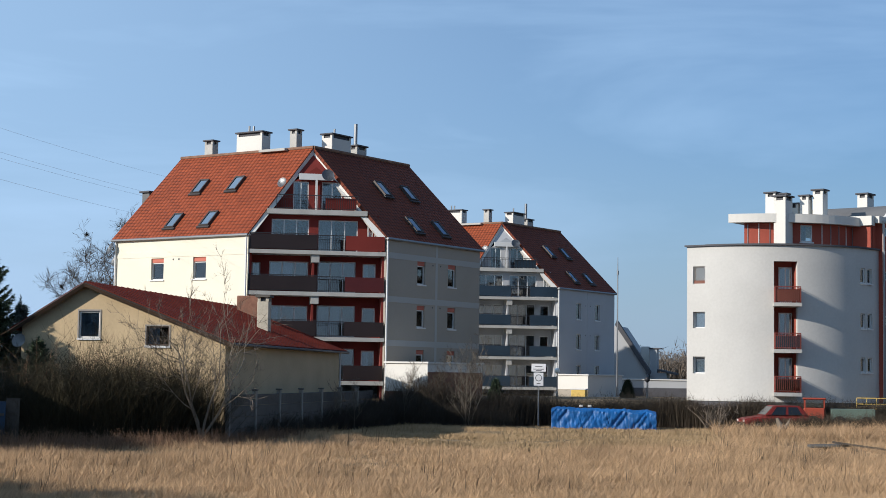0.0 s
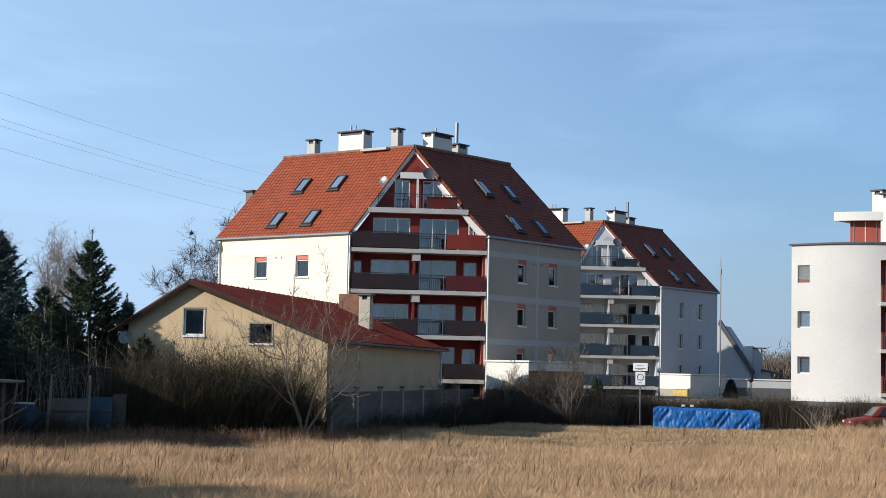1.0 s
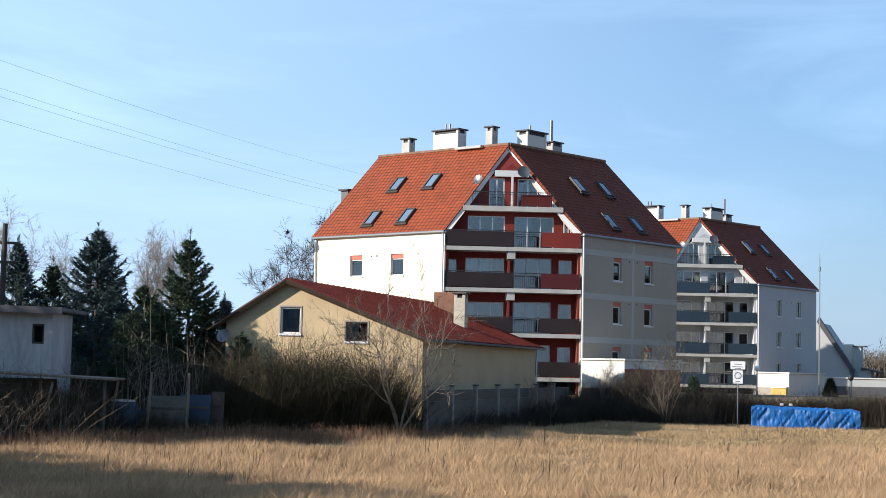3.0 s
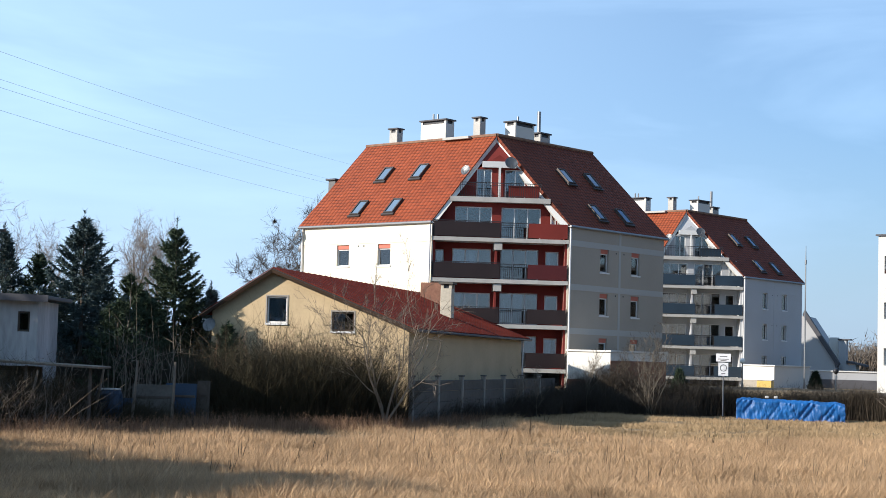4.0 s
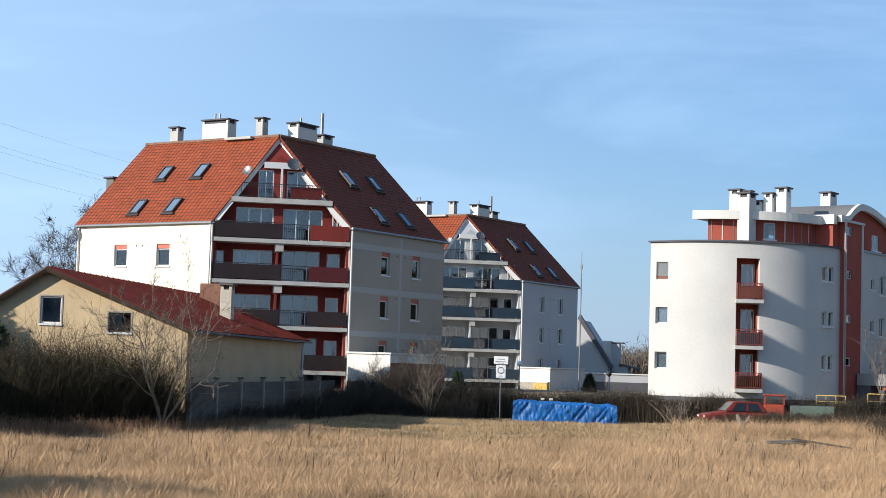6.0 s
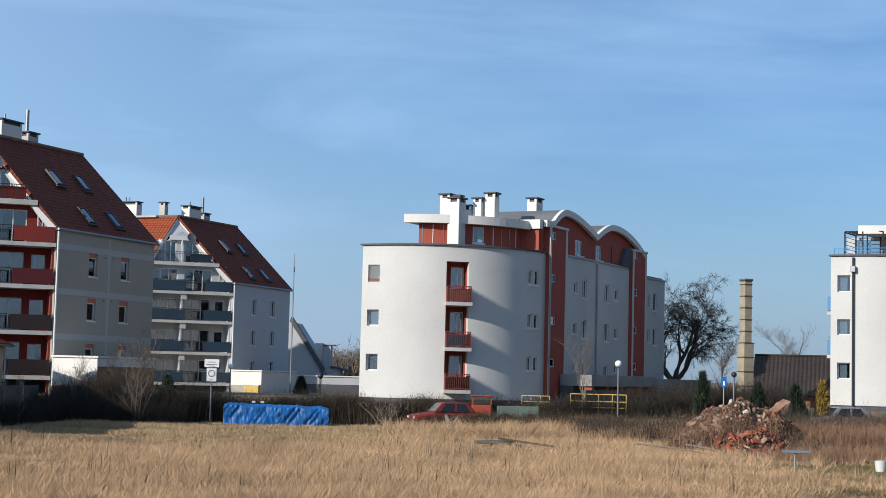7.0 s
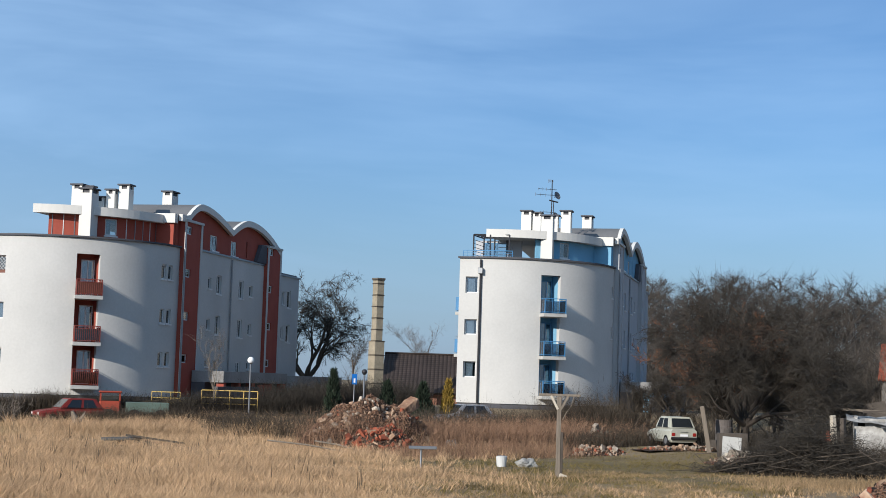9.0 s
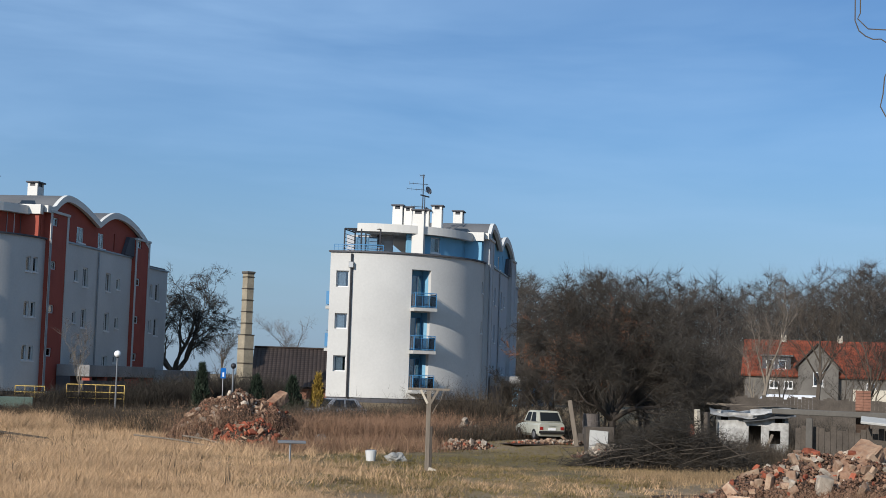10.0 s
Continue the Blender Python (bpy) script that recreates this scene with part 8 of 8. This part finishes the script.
rubble("rubble_heap", at(22.48, 73), 3.3, 2.7, 2.1, 290, 15000, 3, "overgrown heap of broken brick and mortar", (2, 3, 3, 1, 3, 5, 6), 0.85, blocks=((1.95, -0.2, 1.9, 0.55, 0.3, 0.24, 8, -28, 20, MASON), (0.1, 0, 2.1, 0.2, 0.16, 0.1, 10, 0, 20, CHK)))
rubble("brick_heap", at(22.95, 69.4), 2.1, 1.1, 0.95, 200, 1800, 5, "small heap of red broken bricks", (0, 1, 0, 1, 2), 1.0)
rubble("rubble_heap", at(44.2, 47), 4.5, 3.0, 1.25, 290, 14000, 7, "wide heap of pale and red masonry rubble", (0, 1, 3, 1, 4, 5, 6, 2, 6), 1.1, blocks=((-0.6, -1.0, 1.0, 1.0, 0.4, 0.36, 12, -32, 12, MASON), (-1.7, -1.0, 0.7, 0.42, 0.3, 0.2, 10, -20, 40, BRKP), (-1.2, 0.3, 1.15, 0.4, 0.28, 0.22, 10, 24, 70, BRK), (0.8, -1.3, 0.75, 0.45, 0.3, 0.2, -16, 12, 100, BRK), (1.7, 0.2, 1.15, 0.55, 0.4, 0.3, -10, 12, 50, BRKP), (-1.1, -1.4, 0.5, 0.36, 0.28, 0.24, 20, 30, 10, CHK), (-2.2, 0.2, 0.7, 0.34, 0.2, 0.2, 24, 10, 60, BRKP), (-2.7, -0.6, 0.4, 0.34, 0.15, 0.22, 40, 20, 20, CHK)))
rubble("rubble_strip", at(30.8, 72.5), 1.7, 0.8, 0.35, 110, 700, 9, "low strip of stones and broken brick by the turf", (1, 3, 5, 3), 0.75)
rubble("rubble_strip", at(34.0, 75.2), 2.6, 0.7, 0.16, 90, 700, 11, "low strip of bricks and pale stones", (1, 2, 3, 5), 0.75)
rubble("rubble_strip", at(36.3, 69), 2.4, 0.8, 0.4, 110, 700, 12, "low strip of stones and brick", (1, 2, 4, 5), 1.2)
rubble("rubble_heap", at(30.9, 78.5), 1.7, 1.2, 0.9, 110, 700, 13, "heap of pale rubble and scrap behind the turf", (3, 5, 1, 4), 0.8)

# slabs lying in the tall grass, poles on the ground
slabs = thing("broken_slabs", tuple(at(14.35, 69.5) - Vector((0, 0, 0.2))), -14, "broken grey concrete slabs lying in the grass", "slab")
for q in ((-1.5, 0.2, -0.7, 0.5, 0.42, 0.52, 0, -3, 8), (-0.2, 1.5, -0.6, 0.4, 0.28, 0.36, 0, 7, -6), (-1.1, -0.2, -1.0, -0.2, 0.15, 0.25, 10, 4, 0)):
    part("slab", boxes(q[:6], m=pose(0, 0, 0, *q[6:]), bevel=0.02), DCONC, slabs)
part("plank", boxes((-0.6, 1.9, -0.85, -0.7, 0.5, 0.58), m=pose(0, 0, 0, 0, 7, 0)), WOODD, slabs)
part("support", boxes((-0.9, -0.5, -0.4, 0.2, -0.1, 0.42), (0.7, 1.0, -0.3, 0.1, -0.1, 0.24)), WOODD, slabs)
for az0, d0, az1, d1, r in ((18.9, 67, 21.8, 66, 0.035), (20.6, 68, 22.3, 67.4, 0.04)):
    a_, b_ = at(az0, d0), at(az1, d1)
    lg = bmesh.new()
    tube(lg, [a_ + Vector((0, 0, 0.42)), (a_ + b_) / 2 + Vector((0, 0, 0.32)), b_ + Vector((0, 0, 0.1))], [r, r, r * 0.7], 7)
    tagged(part("fallen_pole", lg, WOODG), "long weathered pole lying in the grass", "pole", "poles in the grass")
stump = thing("stump", tuple(at(12.15, 84)), 0, "grey weathered stump in the tall grass", "stump")
bm = bmesh.new()
tube(bm, [(0, 0, -0.1), (0.02, 0, 0.5), (-0.2, 0, 1.0)], [0.3, 0.2, 0.08], 9)
tube(bm, [(0.05, 0, 0.3), (0.4, 0, 0.75), (0.5, 0.1, 1.0)], [0.14, 0.09, 0.03], 7)
part("wood", bm, WOODG, stump)

# ---- scrap beside the fruit trees, ruin, brush pile ----
RUSTM = mat("dull_rusty_steel", (0.11, 0.095, 0.085), rough=0.8, metal=0.2, var=0.35, scale=3, bump=0.2)
tk = thing("steel_drum", tuple(at(35.25, 76)), 0, "dented grey steel drum below the fruit tree", "drum")
bm = bmesh.new()
tube(bm, [(0, 0, 0.55), (0, 0, 0.85), (0, 0, 0.87), (0, 0, 1.15), (0, 0, 1.17), (0, 0, 1.5)], [0.4, 0.4, 0.42, 0.42, 0.4, 0.4], 20)
part("drum", bm, RUSTM, tk)
part("stand", boxes((-0.5, 0.5, -0.4, 0.4, 0, 0.55), bevel=0.02), WOODD, tk)
lb2 = thing("leaning_beam", tuple(at(34.75, 74.5)), -30, "grey weathered beam leaning against a tree", "beam")
part("beam", boxes((-0.1, 0.1, -0.08, 0.08, -0.1, 2.15), m=pose(0, 0, 0, 0, -10, 0), bevel=0.015), WOODG, lb2)
OLDW = mat("flaking_whitewash", (0.24, 0.225, 0.2), var=0.45, scale=1.7, fine=6, bump=0.6, dist=0.05, col2=(0.5, 0.49, 0.46))
cb = thing("old_cabinet", tuple(at(35.55, 72.5)), -24, "dark old cabinet with a pale sheet leaning on it", "cabinet")
part("body", boxes((-0.6, 0.7, 0, 0.5, 0, 1.12), bevel=0.015), WOODD, cb)
part("sheet", boxes((-0.5, 0.36, -0.14, -0.11, 0.0, 0.9), m=pose(0, 0, 0.04, -8, 4, 0), bevel=0.005), CONC, cb, "pale grey metal sheet")
part("foot_board", boxes((-0.4, 0.45, -0.5, -0.2, 0, 0.25), bevel=0.02), PALEW, cb)
ruin = thing("ruined_shed", tuple(at(39.75, 72)), -38, "collapsed whitewashed shed with torn roof sheets", "shed")
part("wall", sheet(bmesh.new(), line_path(0, 0, 0), 0, 3.1, -0.1, 2.1, 0, 0.15, [(1.35, 1.9, 0.1, 1.55), (2.25, 2.75, 0.75, 1.35), (0.0, 0.45, 1.75, 2.1), (2.5, 3.1, 1.7, 2.1)]), OLDW, ruin)
part("side_wall", boxes((-0.01, 0.14, 0.154, 2.0, -0.1, 2.2), (2.95, 3.1, 0.154, 2.0, -0.1, 1.9)), OLDW, ruin)
part("back_wall", boxes((0.15, 2.94, 1.85, 2.0, -0.1, 1.9)), WOODD, ruin)


def bent_sheet(x0, x1, y0, y1, z0, sag, seed):
    """A torn roofing sheet: warped, ragged at its edges, a few millimetres thick."""
    bm_ = bmesh.new()
    n1, n2 = 14, 8
    for lay in (0.0, -0.012):
        g = []
        for i in range(n1 + 1):
            for j in range(n2 + 1):
                u, v = i / n1, j / n2
                rag = 0.10 * noise.noise((u * 6 + seed, v * 6, 1.0))
                g.append(bm_.verts.new((x0 + (x1 - x0) * u + rag * (j in (0, n2)), y0 + (y1 - y0) * v + rag * 1.4 * (i in (0, n1)) + 0.12 * noise.noise((u * 9, seed, 0)) * (j == 0), z0 + lay + sag * math.sin(u * 2.6 + seed) + 0.10 * noise.noise((u * 3 + seed, v * 3, 5.0)) - 0.25 * (1 - v) ** 3)))
        for i in range(n1):
            for j in range(n2):
                k_ = i * (n2 + 1) + j
                bm_.faces.new((g[k_], g[k_ + n2 + 1], g[k_ + n2 + 2], g[k_ + 1]))
    return bm_


part("roof_sheet", bent_sheet(-0.35, 1.7, -0.35, 2.1, 2.25, 0.12, 3), OLDW, ruin)
part("roof_sheet", bent_sheet(1.1, 3.4, -0.4, 2.0, 2.12, -0.15, 8), BITUM, ruin, "torn grey roofing felt")
part("roof_sheet", bent_sheet(1.4, 3.2, -0.5, 0.3, 2.3, 0.08, 12), OLDW, ruin)
part("roof_beam", boxes((-0.6, 3.4, 0.1, 0.2, 2.4, 2.5), m=pose(0, 0, 0, 0, 2, 0)), WOODG, ruin)
part("roof_beam", boxes((0.4, 3.6, -0.3, -0.22, 2.34, 2.42), m=pose(0, 0, 0, 0, -2, 3)), WOODD, ruin)
part("loose_board", boxes((1.7, 1.82, -0.3, -0.26, 0.2, 2.0), m=pose(0, 0, 0, 0, 22, 0)), WOODG, ruin)
rs_ = random.Random(5)
for i in range(14):
    part("fallen_sheet", boxes((-0.25, 0.25, -0.18, 0.18, 0, 0.02), m=pose(rs_.uniform(-2.2, 3.2), rs_.uniform(-1.2, -0.3), rs_.uniform(0.05, 0.3), rs_.uniform(-25, 25), rs_.uniform(-25, 25), rs_.uniform(0, 90))), OLDW if i % 2 else WOODD, ruin)
for i, (az, h) in enumerate(((39.1, 2.2), (39.35, 2.1), (38.85, 1.5))):
    rp_ = thing("rotten_post", tuple(at(az, 71)), 0, "rotten wooden post before the ruined shed", "post", "rotten posts")
    part("post", boxes((-0.12, 0.12, -0.1, 0.1, -0.1, h), m=pose(0, 0, 0, 0, 4 * (i - 1), 20 * i), bevel=0.03), (PALEW, WOODD, BRK)[i], rp_)
bw = thing("concrete_beam", tuple(at(41.6, 62)), -45, "grey concrete beam lying on low piers", "beam")
part("beam", boxes((0, 10, 0, 0.35, 2.25, 2.47), m=pose(0, 0, 0, 0, 0.6, 0), bevel=0.03), DCONC, bw)
for x in (1.3, 4.4, 9.0):
    part("pier", boxes((x, x + 0.25, 0, 0.35, -0.2, 2.13), bevel=0.02), DCONC, bw)
for i in range(40):
    part("plank", boxes((0.22 * i + 0.9, 0.22 * i + 1.11, 0.4, 0.43, -0.1, 1.75 + 0.12 * math.sin(i * 2.3)), bevel=0.006), WOODD, bw)
slab_ = part("fallen_slab", boxes((3.2, 6.8, -0.5, 0.3, 2.0, 2.1), m=pose(0, 0, 0.42, 14, 4, 0), bevel=0.02), CONC, bw, "pale grey broken slab")
bp_ = thing("brick_pillar", tuple(at(44.75, 62.5)), -45, "short red brick pillar behind the beam", "pillar")
for k in range(7):
    for q in (0, 1):
        part("brick", boxes((q * 0.29 - 0.29, q * 0.29 - 0.012, -0.02, 0.4, 2.5 + 0.11 * k, 2.6 + 0.11 * k), bevel=0.008), BRICK, bp_)
part("core", boxes((-0.27, 0.25, 0.0, 0.38, -0.2, 3.25)), EARTH, bp_)
rb_ = np.random.default_rng(44)
n = 5200
brush = thing("brush_pile", tuple(at(38.2, 61.5)), -38, "big heap of cut dark branches", "branches")
o = np.c_[rb_.normal(size=n) * 1.5, rb_.normal(size=n) * 0.6, np.abs(rb_.normal(size=n)) * 0.62]
o[:, 2] *= np.clip(1.4 - np.abs(o[:, 0]) / 2.6, 0.1, 1.4)
dr = rb_.normal(size=(n, 3)) * [1, 0.7, 0.35] + [0.2, 0, 0.12]
dr /= np.linalg.norm(dr, axis=1, keepdims=True)
ln_ = rb_.uniform(0.5, 1.5, (n, 1))
md = o + dr * ln_ * 0.5 + rb_.normal(size=(n, 3)) * 0.08
tp_ = md + dr * ln_ * 0.5 + rb_.normal(size=(n, 3)) * 0.15
for arr in (o, md, tp_):
    arr[:, 2] = np.maximum(arr[:, 2], 0.02)
v, f = bent(o, md, tp_, np.full(n, 0.022), rb_)
m3 = np.repeat(md, 3, 0)
v2, f2 = spikes(m3, m3 + rb_.normal(size=(3 * n, 3)) * 0.25, np.full(3 * n, 0.016), rb_)
fast("brushwood", np.concatenate([v, v2]), np.concatenate([f, f2 + len(v)]), TWIG, brush, kind="stuff")
rk_ = random.Random(45)
for i in range(34):
    bm = bmesh.new()
    x, y, z = rk_.gauss(0, 1.3), rk_.uniform(-1.3, 0.3), rk_.uniform(0.15, 1.0)
    a, q = rk_.uniform(-0.9, 0.9), rk_.uniform(0.6, 1.2)
    tube(bm, [(x - q * math.cos(a), y, max(0.03, z - 0.5 * q * math.sin(a))), (x, y - 0.1, z), (x + q * math.cos(a), y + 0.05, max(0.03, z + 0.4 * q * math.sin(a)))], [0.022, 0.018, 0.006], 6)
    part("branch", bm, BARK, brush)

# overhanging twigs from a tree beside the camera, and the trees whose shade crosses the field
ot = bare_tree("bare_tree", Vector((9.6, 6.4, gz(9.6, 6.4))), 5.2, 0.8, 77, "leafless tree close beside the viewpoint", BARK, TWIG, twigs=160, radius=0.1, bare=0.45)
hang = bmesh.new()
for pts in ([(6.29, 6.44, 5.37), (6.29, 6.44, 5.19), (6.3, 6.42, 5.13), (6.33, 6.4, 5.1), (6.36, 6.37, 5.08), (6.39, 6.34, 5.08), (6.42, 6.31, 5.05), (7.2, 6.3, 5.0)],
            [(6.31, 6.42, 5.37), (6.31, 6.42, 5.23), (6.3, 6.43, 5.2), (6.34, 6.39, 5.14), (6.42, 6.31, 5.13), (7.2, 6.3, 5.1)],
            [(7.2, 6.3, 5.0), (6.42, 6.31, 4.92), (6.4, 6.32, 4.86), (6.4, 6.33, 4.77), (6.39, 6.34, 4.7), (6.42, 6.31, 4.62), (6.6, 6.3, 4.55)]):
    tube(hang, pts, 0.0035, 5)
tube(hang, [(9.6, 6.4, 3.2), (8.4, 6.35, 4.7), (7.2, 6.3, 5.05)], [0.05, 0.025, 0.006], 6)
for v in hang.verts:
    v.co -= ot.location
part("hanging_twigs", hang, BARK, ot)

def evergreen(p, h, r, seed, label):
    """A broad blunt-topped evergreen: trunk and a dense crown of leaf sprays."""
    rng = np.random.default_rng(seed)
    t_ = thing("evergreen_tree", tuple(p), 0, label, "tree")
    bm_ = bmesh.new()
    tube(bm_, [(0, 0, -0.1), (0, 0, h * 0.9)], [0.25, 0.05], 8)
    part("trunk", bm_, BARK, t_)
    n_ = 14000
    u = rng.random(n_)
    a = rng.uniform(0, math.tau, n_)
    q = r * (1 - u ** 4) ** 0.5 * rng.random(n_) ** 0.4
    o_ = np.c_[np.cos(a) * q, np.sin(a) * q, 0.6 + u * (h - 0.9)]
    v_, f_ = spikes(o_, o_ + rng.normal(size=(n_, 3)) * 0.35 + [0, 0, 0.2], np.full(n_, 0.3), rng)
    fast("crown", v_, f_, NEEDLE, t_)


for x, y, h, r, sd in ((-21.5, 26.3, 7.8, 2.6, 209), (-25, 28.5, 8.4, 2.8, 201), (-29, 30.5, 8.8, 2.8, 202), (-33, 33, 9.2, 2.8, 203), (-37, 36, 9.4, 2.8, 204), (-41, 45, 14, 4.2, 205), (-42, 50.5, 14, 4.2, 206), (-42, 56, 14, 4.2, 207), (-43, 62, 14, 4.2, 208)):
    evergreen(Vector((x, y, gz(x, y))), h, r, sd, "dense dark evergreen tree beside the field")
